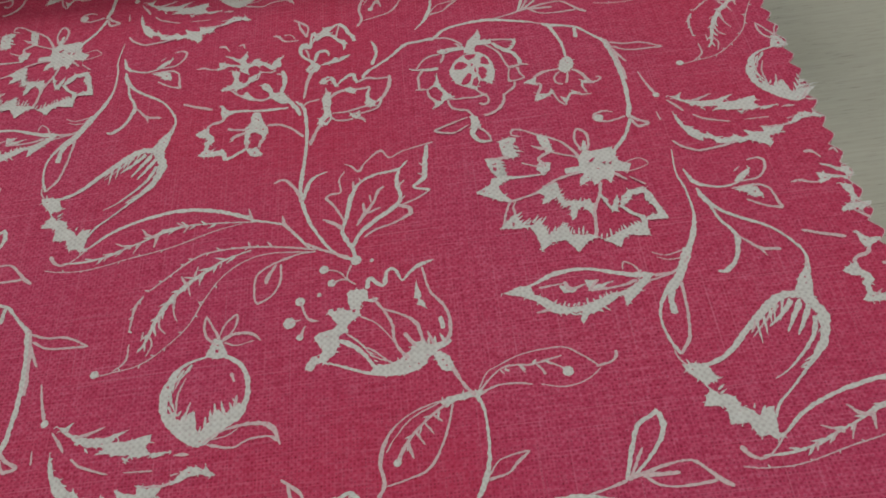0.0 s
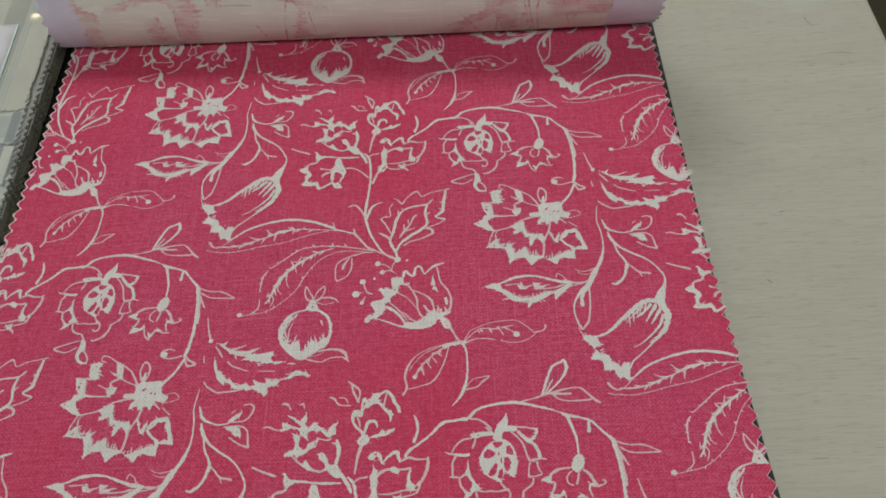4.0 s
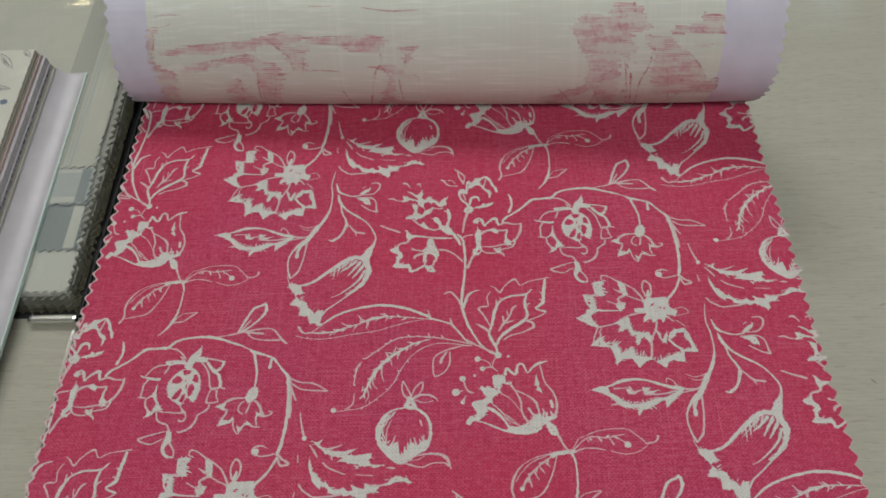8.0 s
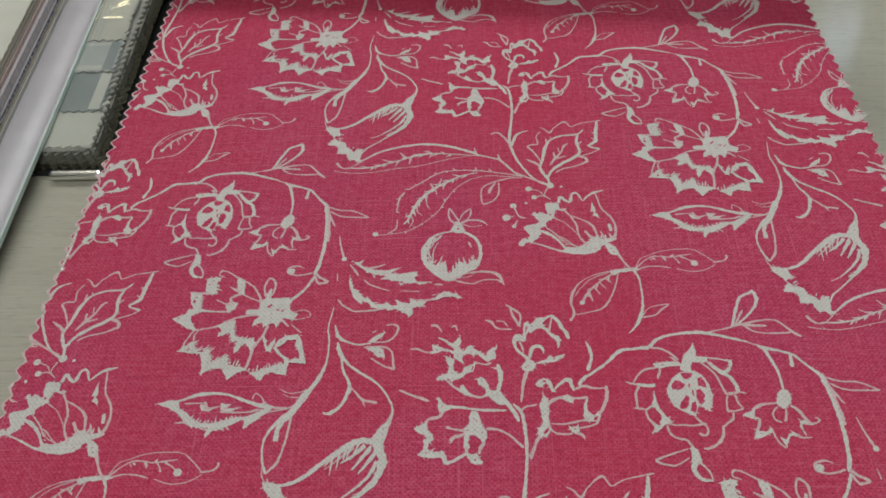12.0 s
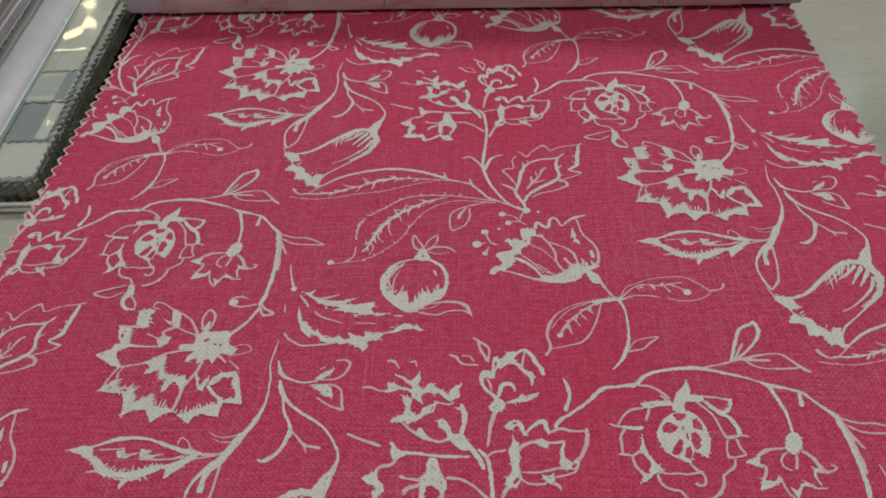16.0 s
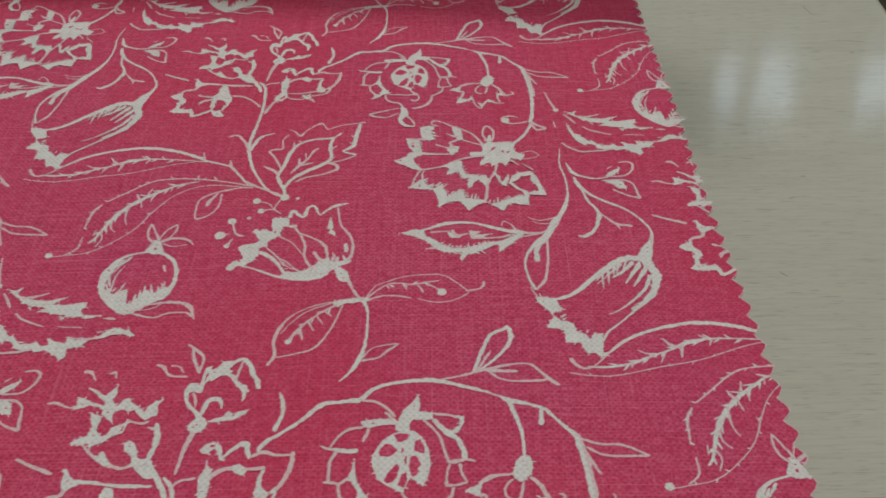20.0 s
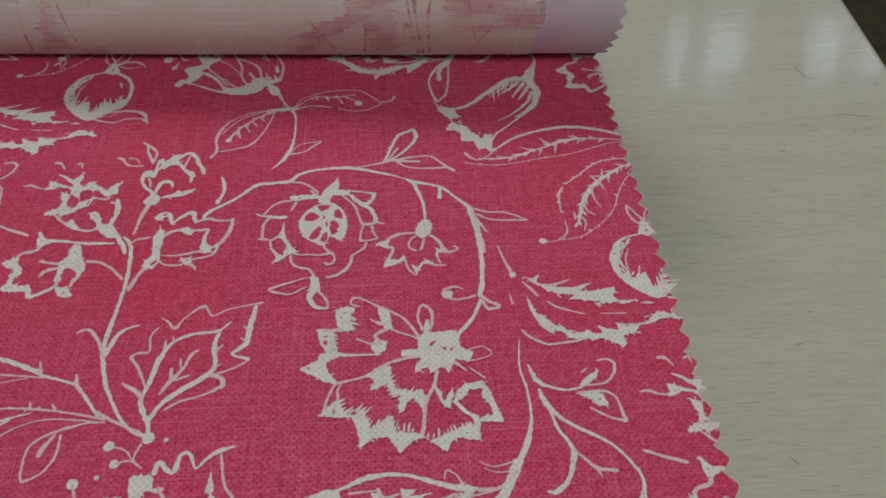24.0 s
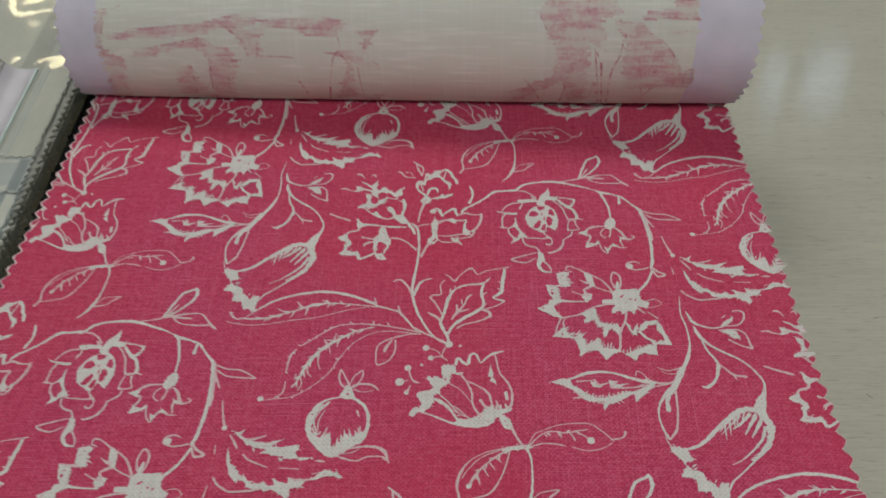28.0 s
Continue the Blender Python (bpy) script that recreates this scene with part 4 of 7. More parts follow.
def print_oak_leaf(k):
    # printed about (-0.019, 0.064) of the repeat
    k.at(-0.019, 0.064)
    k.stroke(((-7.1, -20.6), (-7.8, -17.6), (-8.5, -15.1)), (1.0, 1.1, 1.5))
    k.stroke(((-8.5, -16.3), (-10.5, -11.7), (-10.3, -9.1), (-9.3, -5.6), (-7.9, 0.8), (-5.5, 5.4), (-0.4, 7.9), (5.7, 8.6), (8.8, 11.5)), (1.4, 1.2, 0.9, 1.2, 1.4, 0.9, 0.8, 0.9, 0.5))
    k.stroke(((-16.1, -5.8), (-12.6, -8.0), (-10.4, -10.3)), (0.5, 1.2, 0.9))
    k.stroke(((-9.9, -7.7), (-12.7, -1.9), (-15.0, 1.4), (-13.7, 2.7), (-10.9, 3.1), (-11.3, 7.4), (-9.7, 10.5)), (0.6, 0.8, 0.8, 0.6, 0.5, 0.5, 0.4))
    k.stroke(((-9.8, 13.3), (-7.8, 12.3), (-5.5, 9.9), (-3.3, 13.2), (1.1, 16.6), (3.7, 13.5), (8.2, 15.5), (16.9, 17.2)), (0.4, 0.5, 0.8, 0.5, 0.8, 0.5, 0.4, 0.5))
    k.stroke(((14.8, 16.4), (13.7, 9.0), (13.0, 4.2), (10.0, 1.4), (14.5, -0.6)), (1.0, 1.6, 1.4, 0.8, 0.9))
    k.stroke(((12.0, 10.0), (13.7, 8.0)), (0.4, 0.8))
    k.stroke(((11.5, 6.1), (13.3, 5.1)), (0.4, 0.8))
    k.stroke(((14.5, -0.6), (11.0, -2.7), (5.7, -4.6)), (0.6, 0.5, 0.5))
    k.stroke(((6.3, 8.5), (5.2, 4.3), (6.0, -1.9), (3.8, -4.9), (-1.7, -8.7), (-5.6, -12.1), (-8.0, -16.3)), (0.6, 1.3, 1.1, 1.3, 1.4, 1.2, 1.1))
    k.stroke(((7.5, 4.3), (5.4, 2.4)), (0.4, 0.9))
    k.stroke(((7.3, -1.4), (5.4, -3.2)), (0.4, 0.8))
    k.stroke(((-6.7, -9.5), (-4.2, -5.7), (-1.7, -2.1), (0.1, 2.1), (1.6, 2.9)), (0.6, 1.2, 0.8, 0.8, 0.5))
    k.stroke(((-4.2, -6.0), (-4.6, -2.0)), (0.9, 0.8))
    k.stroke(((-3.5, -5.7), (0.2, -4.3)), (0.8, 0.5))
    k.stroke(((-2.4, -2.1), (-2.7, 0.7)), (0.6, 0.4))
    k.stroke(((5.2, -4.6), (7.7, -5.6), (8.4, -7.7), (4.2, -10.1), (-1.4, -11.7), (-4.7, -13.7)), (1.1, 1.2, 1.2, 0.6, 0.6, 0.7))
    k.stroke(((-7.2, 3.6), (-7.2, 6.4)), (0.8, 0.4))
    k.stroke(((-5.0, 5.4), (-5.5, 7.4)), (0.6, 0.4))
    k.dot(-2.9, -21.6, 0.5, 0.5)


def print_star_flower(k):
    # printed about (-0.062, 0.095) of the repeat
    k.at(-0.062, 0.095)
    k.petal((-6.1, 13.5), (-5.2, 13.7), (-4.2, 12.1), (-2.9, 10.8), (-1.1, 10.4), (-1.6, 9.2), (-2.9, 8.8), (-3.8, 7.8), (-5.0, 8.4), (-5.6, 10.0), (-5.5, 12.1))
    k.stroke(((-2.9, 10.2), (1.6, 9.9), (5.2, 9.3), (9.6, 8.8), (16.2, 8.7)), (1.3, 0.9, 0.7, 1.0, 0.6))
    k.stroke(((-4.1, 8.0), (-5.5, 6.4), (-8.2, 5.8), (-9.5, 4.4)), (0.9, 1.2, 1.0, 1.2))
    k.petal((-13.0, 2.4), (-10.8, 3.8), (-8.8, 4.8), (-8.6, 2.0), (-6.9, 0.4), (-6.5, -1.4), (-8.2, -2.7), (-9.2, -3.9), (-10.0, -1.9), (-8.8, -0.8), (-9.7, 0.4), (-11.5, 0.8))
    k.stroke(((-8.4, -2.1), (-9.2, -4.8)), (1.4, 1.2))
    k.petal((-11.5, -6.5), (-9.9, -5.0), (-9.2, -3.5), (-8.1, -4.8), (-6.9, -5.6), (-4.6, -5.6), (-4.0, -4.9), (-2.9, -6.4), (-4.2, -7.7), (-6.8, -7.5), (-10.3, -7.3))
    k.stroke(((-8.1, -5.8), (-6.9, -5.0), (-5.9, -4.3)), (0.7, 0.5, 0.3))
    k.stroke(((-4.0, -5.4), (-3.2, -7.7), (-2.6, -9.8)), (1.3, 1.5, 1.5))
    k.stroke(((-2.6, -9.8), (-0.8, -8.9), (1.8, -7.4), (3.7, -6.1)), (1.3, 1.0, 1.0, 1.0))
    k.petal((3.1, -6.1), (5.2, -6.5), (6.9, -6.1), (7.6, -7.8), (8.8, -9.0), (8.3, -9.9), (6.1, -9.9), (4.7, -8.9))
    k.stroke(((7.5, -6.5), (7.8, -4.6), (9.2, -2.7)), (0.8, 1.2, 1.2))
    k.petal((5.3, 8.7), (7.0, 8.2), (7.8, 5.8), (8.7, 3.2), (9.9, 1.2), (9.9, -1.3), (8.7, -3.1), (7.8, -1.3), (6.4, -0.1), (4.7, -0.1), (4.0, -2.6), (4.7, -4.2), (4.0, -4.9), (2.6, -4.0), (2.8, -1.6), (2.9, 0.3), (2.2, 1.9), (3.9, 3.3), (4.6, 5.2), (4.3, 6.7))
    k.stroke(((3.5, -3.6), (3.7, -6.3)), (0.9, 1.0))
    k.stroke(((3.3, 1.5), (-1.0, 2.3), (-2.8, 3.1)), (0.9, 0.7, 1.2))
    k.stroke(((3.3, 0.3), (-0.1, -0.6), (-1.8, -2.6)), (1.0, 1.2, 1.2))
    k.gap((-2.1, -2.0), (-1.4, -1.8), (-1.6, -2.6))
    k.stroke(((9.6, 2.2), (13.1, 1.9), (16.6, 0.1), (19.1, -2.4), (21.1, -4.6)), (0.9, 0.9, 0.7, 0.7, 1.0))
    k.stroke(((-18.4, 16.4), (-13.0, 14.0), (-8.4, 12.3)), (0.6, 0.9, 0.9))
    k.gap((6.4, 5.4), (7.0, 5.2), (6.8, 4.6))


def print_thistle(k):
    # printed about (-0.058, 0.120) of the repeat
    k.at(-0.058, 0.120)
    k.stroke(((-19.8, 7.2), (-17.1, 7.3), (-14.5, 6.1), (-10.9, 5.6)), (0.4, 0.9, 0.5, 0.5))
    k.petal((-12.3, 9.1), (-10.1, 8.6), (-8.1, 7.4), (-6.4, 6.9), (-4.7, 6.3), (-4.7, 4.9), (-6.4, 6.1), (-8.7, 6.6), (-9.9, 5.8), (-12.8, 5.2), (-11.8, 6.6))
    k.stroke(((-10.3, 11.9), (-7.4, 10.2), (-4.8, 7.9)), (0.5, 0.9, 1.3))
    k.petal((-2.8, 12.3), (-2.3, 10.3), (-3.2, 8.3), (-1.8, 6.2), (-0.9, 6.8), (-0.3, 8.2), (0.9, 8.6), (2.1, 7.1), (3.4, 6.3), (5.9, 4.3), (6.3, 6.0), (7.9, 7.4), (9.9, 8.2), (8.7, 6.0), (9.1, 3.4), (7.5, 2.6), (6.4, 1.9), (4.3, 3.5), (3.1, 5.1), (1.5, 4.4), (-0.1, 5.2), (-1.7, 4.6), (-2.0, 2.9), (-1.6, 1.3), (-3.7, 2.9), (-4.9, 3.7), (-4.7, 6.3), (-5.3, 8.3), (-4.6, 10.3))
    k.petal((-7.4, 4.3), (-5.9, 3.7), (-4.6, 3.1), (-4.9, 1.0), (-4.8, -1.0), (-3.4, -2.5), (-1.8, -3.1), (-2.3, -4.1), (-4.1, -4.8), (-5.3, -5.5), (-6.9, -5.1), (-8.5, -4.7), (-10.1, -5.1), (-10.5, -4.3), (-8.6, -3.0), (-6.8, -2.1), (-6.3, 0.4), (-7.4, 2.4))
    k.petal((-1.5, -0.1), (0.4, 0.5), (1.6, 1.2), (1.9, 2.4), (2.7, 2.0), (2.3, 0.8), (2.0, -0.4), (1.4, -1.9), (-0.8, -2.4), (-1.4, -3.3), (-3.3, -2.9), (-1.9, -1.6))
    k.gap((1.2, 0.2), (1.8, 0.4), (1.4, -1.1), (0.9, -1.3))
    k.stroke(((1.9, 1.8), (3.5, 1.4), (6.0, 0.9), (7.5, 1.7)), (0.8, 0.5, 0.7, 0.7))
    k.stroke(((-7.3, -4.7), (-4.3, -7.8), (-0.7, -10.1), (2.4, -11.2), (4.7, -11.4), (6.2, -10.2)), (0.8, 0.8, 1.1, 0.9, 0.8, 0.9))
    k.petal((-2.4, -7.1), (-1.7, -6.7), (-0.5, -8.6), (0.8, -10.1), (-0.7, -10.8), (-3.0, -8.7))
    k.stroke(((9.5, 1.0), (10.3, -1.9), (10.4, -5.7), (9.6, -9.4)), (1.0, 1.6, 1.3, 1.4))
    k.stroke(((7.6, -0.1), (9.5, -0.9)), (0.5, 1.1))
    k.petal((2.8, -4.6), (4.0, -3.8), (5.6, -5.0), (6.6, -6.9), (6.4, -8.7), (4.8, -8.0), (3.2, -6.4))
    k.petal((4.9, -11.1), (6.2, -9.5), (8.5, -9.0), (10.4, -9.4), (11.4, -11.2), (12.4, -12.5), (11.7, -14.3), (9.9, -14.3), (8.0, -12.8), (6.7, -11.3))
    k.stroke(((5.7, -6.9), (6.7, -10.2)), (1.5, 1.7))
    k.stroke(((11.4, -12.5), (13.5, -15.4), (15.0, -17.9), (15.9, -20.5)), (1.5, 1.5, 1.3, 1.1))
    k.stroke(((-12.9, 16.8), (-10.7, 16.5), (-9.0, 13.9)), (0.9, 0.9, 0.4))
    k.stroke(((-6.0, 16.0), (-4.5, 16.4), (-3.9, 14.5)), (0.4, 0.7, 0.4))
    k.gap((-6.8, -4.6), (-5.9, -4.6), (-6.0, -5.1), (-6.8, -5.3))


def print_rosebud(k):
    # printed about (-0.037, 0.131) of the repeat
    k.at(-0.037, 0.131)
    k.stroke(((-15.3, 7.8), (-13.4, 7.1), (-11.7, 4.8), (-9.6, 4.0), (-6.4, 3.9)), (0.6, 0.9, 0.7, 0.6, 0.6))
    k.stroke(((-11.6, 7.4), (-9.2, 7.1), (-7.6, 5.0)), (0.4, 0.4, 0.4))
    k.stroke(((-8.2, 14.4), (-5.7, 12.4), (-3.6, 10.5), (-3.2, 8.0), (-3.8, 5.7)), (0.6, 0.9, 0.9, 0.7, 0.9))
    k.stroke(((-6.7, 12.9), (-5.7, 9.3), (-4.4, 6.6), (-3.5, 4.8)), (0.6, 0.9, 0.9, 0.9))
    k.petal((-5.4, 1.7), (-3.7, 2.0), (-2.1, 0.4), (-1.8, -1.1), (-3.0, -1.2), (-4.3, -0.5), (-5.4, -1.9), (-6.3, -1.0), (-6.0, 0.6))
    k.stroke(((-5.8, -0.4), (-5.4, -3.2), (-3.8, -5.7), (-1.6, -7.9), (-0.8, -9.9)), (1.2, 1.0, 1.0, 1.3, 1.5))
    k.stroke(((-4.0, -1.2), (-3.1, -3.3), (-2.6, -5.8)), (0.7, 0.7, 0.4))
    k.petal((-2.2, 6.4), (-0.6, 7.0), (-0.2, 5.7), (1.1, 6.7), (2.2, 8.4), (4.3, 8.7), (5.4, 7.7), (4.1, 6.1), (4.9, 5.2), (3.2, 4.0), (0.9, 3.7), (-0.3, 2.9), (-1.5, 1.4), (-1.8, -0.9), (-2.8, 0.0), (-2.5, 3.6))
    k.gap((-1.6, 5.1), (-0.9, 4.6), (-1.5, 2.5), (-1.9, 1.9))
    k.stroke(((1.6, 7.3), (5.1, 8.2), (7.4, 9.2), (9.3, 7.3), (10.5, 4.4), (12.0, 2.1), (12.7, -0.4)), (1.1, 0.9, 1.1, 1.4, 1.3, 1.4, 1.2))
    k.stroke(((-0.3, 2.4), (2.3, 4.4), (4.9, 3.9), (6.4, 2.0), (8.0, 0.3), (9.1, -1.3), (8.9, -4.0)), (1.0, 0.9, 1.0, 1.2, 1.4, 1.2, 0.5))
    k.stroke(((7.4, 8.5), (6.6, 4.6), (5.9, 2.1)), (0.7, 0.7, 0.7))
    k.stroke(((8.4, 0.9), (10.1, -1.3)), (1.4, 0.9))
    k.stroke(((-0.7, -7.9), (-0.1, -4.9), (1.1, -3.3), (3.3, -3.6), (4.0, -6.1)), (0.9, 1.2, 1.4, 1.2, 0.4))
    k.petal((0.5, -10.0), (3.3, -8.9), (5.0, -8.2), (5.9, -6.9), (7.0, -7.7), (9.2, -6.9), (11.0, -6.4), (10.3, -7.7), (8.6, -8.8), (6.5, -9.7), (3.2, -10.1))
    k.petal((-2.8, -9.8), (-1.1, -8.3), (0.4, -9.0), (1.3, -10.4), (0.2, -12.4), (-1.8, -13.4), (-3.4, -12.2), (-3.3, -10.6))
    k.stroke(((-1.8, -12.8), (-3.0, -16.7), (-3.7, -21.4), (-4.1, -24.5)), (1.2, 1.2, 0.8, 0.5))


def print_cup_flower(k):
    # printed about (-0.027, 0.104) of the repeat
    k.at(-0.027, 0.104)
    k.petal((-9.4, 9.1), (-8.4, 10.6), (-6.1, 11.3), (-4.5, 10.5), (-3.8, 8.6), (-3.1, 6.2), (-4.2, 6.2), (-5.1, 8.6), (-6.1, 9.4), (-7.3, 8.1), (-8.8, 8.2))
    k.gap((-7.0, 10.4), (-5.6, 10.5), (-6.0, 9.8), (-6.9, 9.8))
    k.stroke(((-3.9, 6.2), (-2.0, 8.5), (-0.3, 9.8)), (0.6, 0.8, 1.3))
    k.stroke(((-1.0, 9.3), (0.2, 10.3), (1.6, 10.5), (2.4, 8.4), (3.0, 6.4)), (0.9, 1.3, 1.5, 1.3, 0.8))
    k.stroke(((3.1, 6.9), (6.3, 8.1), (9.3, 7.3), (13.2, 7.2)), (0.8, 0.9, 0.8, 0.6))
    k.stroke(((13.4, 8.1), (13.2, 3.9), (11.8, 0.3), (10.0, -2.6), (8.4, -3.9)), (1.1, 1.2, 1.1, 0.9, 1.1))
    k.petal((5.7, -0.0), (7.1, -1.3), (8.5, -2.6), (10.1, -1.4), (10.7, -3.1), (9.8, -5.2), (8.4, -4.8), (6.1, -4.9), (5.2, -3.0))
    k.gap((8.6, -3.4), (9.9, -2.9), (9.3, -4.3), (8.5, -4.5))
    k.stroke(((7.0, 3.5), (6.2, 1.0), (6.4, -1.3)), (0.8, 0.9, 1.3))
    k.stroke(((-6.4, 0.3), (-4.8, 2.4), (-2.5, 3.8), (-0.2, 3.9)), (1.2, 1.2, 1.1, 1.1))
    k.petal((-0.9, 4.7), (0.7, 5.2), (2.2, 4.2), (2.8, 2.9), (1.7, 1.9), (0.5, 2.5), (-0.6, 3.4))
    k.stroke(((2.1, 3.7), (4.4, 3.6), (7.2, 3.9)), (0.9, 0.8, 0.9))
    k.petal((-7.4, 3.6), (-6.4, 4.8), (-5.5, 3.5), (-5.6, 1.4), (-5.2, -0.1), (-5.7, -2.7), (-5.4, -5.3), (-4.9, -7.3), (-6.7, -10.0), (-8.9, -9.9), (-9.6, -8.6), (-8.8, -6.6), (-7.6, -5.2), (-8.0, -1.7), (-8.4, 0.9))
    k.gap((-7.6, -8.4), (-6.0, -6.6), (-5.7, -7.3), (-7.1, -9.0))
    k.stroke(((-7.1, 6.3), (-6.9, 3.9)), (0.4, 0.8))
    k.stroke(((-5.1, -5.3), (-1.4, -5.6), (2.4, -5.0), (6.9, -3.9)), (0.4, 0.6, 0.7, 0.9))
    k.stroke(((-5.4, -7.0), (-3.7, -8.7), (-0.8, -9.1), (1.4, -8.9)), (0.6, 0.6, 0.7, 0.9))
    k.petal((0.1, -5.9), (1.8, -6.8), (3.5, -5.9), (3.7, -8.1), (2.6, -9.2), (1.2, -8.5))
    k.stroke(((2.9, -8.6), (4.6, -9.8), (5.1, -11.1)), (1.0, 0.9, 0.3))
    k.stroke(((3.5, -7.1), (6.8, -6.5), (9.0, -5.7), (10.2, -4.0)), (0.7, 0.6, 0.6, 0.6))
    k.stroke(((-8.6, -9.4), (-10.4, -12.7), (-12.0, -16.7)), (0.9, 0.7, 1.0))


def print_arch(k):
    # printed about (0.035, 0.117) of the repeat
    k.at(0.035, 0.117)
    k.stroke(((-53.8, 12.4), (-52.7, 9.1), (-52.6, 5.5), (-53.9, 0.9)), (0.5, 1.2, 1.0, 1.3))
    k.gap((-52.9, 8.1), (-52.8, 6.1), (-53.2, 4.8), (-53.4, 6.1))
    k.stroke(((-57.3, -4.7), (-55.6, -2.1), (-52.2, 0.3), (-48.0, 3.4), (-42.8, 8.2), (-37.8, 9.0), (-32.9, 9.4)), (1.1, 1.1, 0.9, 1.0, 1.2, 1.0, 1.5))
    k.stroke(((-32.9, 9.4), (-30.1, 12.4), (-26.6, 13.9), (-21.5, 14.7), (-14.9, 14.9), (-9.3, 13.6), (-3.9, 11.9), (0.4, 10.5)), (1.3, 1.2, 0.9, 1.0, 1.4, 1.0, 1.0, 0.5))
    k.stroke(((-32.9, 9.4), (-29.0, 8.7), (-26.0, 6.6), (-24.0, 4.1)), (0.8, 0.7, 0.7, 0.8))
    k.stroke(((-0.1, 10.6), (2.8, 9.2)), (0.5, 0.5))
    k.stroke(((-12.4, 15.0), (-7.2, 16.0), (-3.7, 16.9)), (0.5, 0.6, 0.9))
    k.stroke(((-3.7, 16.9), (-1.5, 22.9), (1.1, 28.7), (4.6, 30.9), (6.7, 31.9)), (0.9, 1.0, 1.1, 0.9, 1.6))
    k.stroke(((6.6, 31.5), (7.0, 28.0), (4.6, 23.7), (0.3, 19.5), (-3.3, 16.9)), (1.5, 1.3, 0.9, 0.7, 0.9))
    k.stroke(((-2.7, 17.5), (-0.1, 21.7), (1.2, 23.8)), (0.7, 0.7, 0.4))
    k.stroke(((-3.6, 17.2), (1.6, 18.2), (6.9, 19.2), (11.1, 19.1), (13.8, 16.8), (16.0, 14.2), (18.7, 12.0)), (1.0, 0.9, 0.6, 0.6, 0.7, 1.2, 0.9))
    k.stroke(((0.5, 17.0), (3.3, 14.7), (8.0, 13.7), (15.5, 13.8)), (0.6, 0.5, 0.5, 0.9))
    k.stroke(((-0.2, 17.4), (8.0, 16.8)), (1.0, 0.9))
    k.stroke(((2.6, 9.4), (5.0, 7.9), (9.5, 6.7), (13.9, 4.9), (17.0, 1.4), (20.0, -2.0), (21.8, -4.0)), (0.5, 1.5, 0.8, 1.0, 0.8, 1.1, 1.3))
    k.stroke(((13.1, 4.9), (12.7, 0.2)), (1.0, 1.3))
    k.stroke(((23.0, -7.8), (24.8, -12.1), (26.0, -14.2)), (0.6, 0.8, 0.4))
    k.stroke(((21.4, -2.7), (22.8, -8.4), (23.6, -15.7), (24.0, -21.8)), (1.1, 1.2, 1.2, 1.2))
    k.stroke(((21.2, -3.8), (26.9, -5.9), (32.4, -6.5), (38.6, -9.8)), (0.6, 0.6, 0.6, 0.6))
    k.stroke(((23.1, -6.6), (28.3, -9.2), (38.6, -9.8)), (0.6, 0.6, 0.6))
    k.stroke(((21.1, -3.6), (22.4, -12.1), (23.0, -21.6), (22.4, -30.7), (21.0, -37.6)), (1.4, 1.1, 1.3, 1.3, 1.4))
    k.stroke(((21.1, -36.7), (23.3, -38.9), (26.0, -40.7), (23.0, -41.4), (21.4, -38.2)), (1.2, 0.9, 1.0, 0.9, 0.9))
    k.stroke(((20.1, -36.7), (15.0, -37.8), (11.3, -36.5), (11.5, -34.3), (14.7, -33.5), (16.9, -34.5)), (0.7, 0.6, 0.9, 0.9, 0.6, 0.4))
    k.dot(12.4, -35.9, 1.3, 1.3)
    k.stroke(((21.3, -38.0), (18.5, -43.8), (14.4, -48.7)), (1.2, 0.9, 1.3))


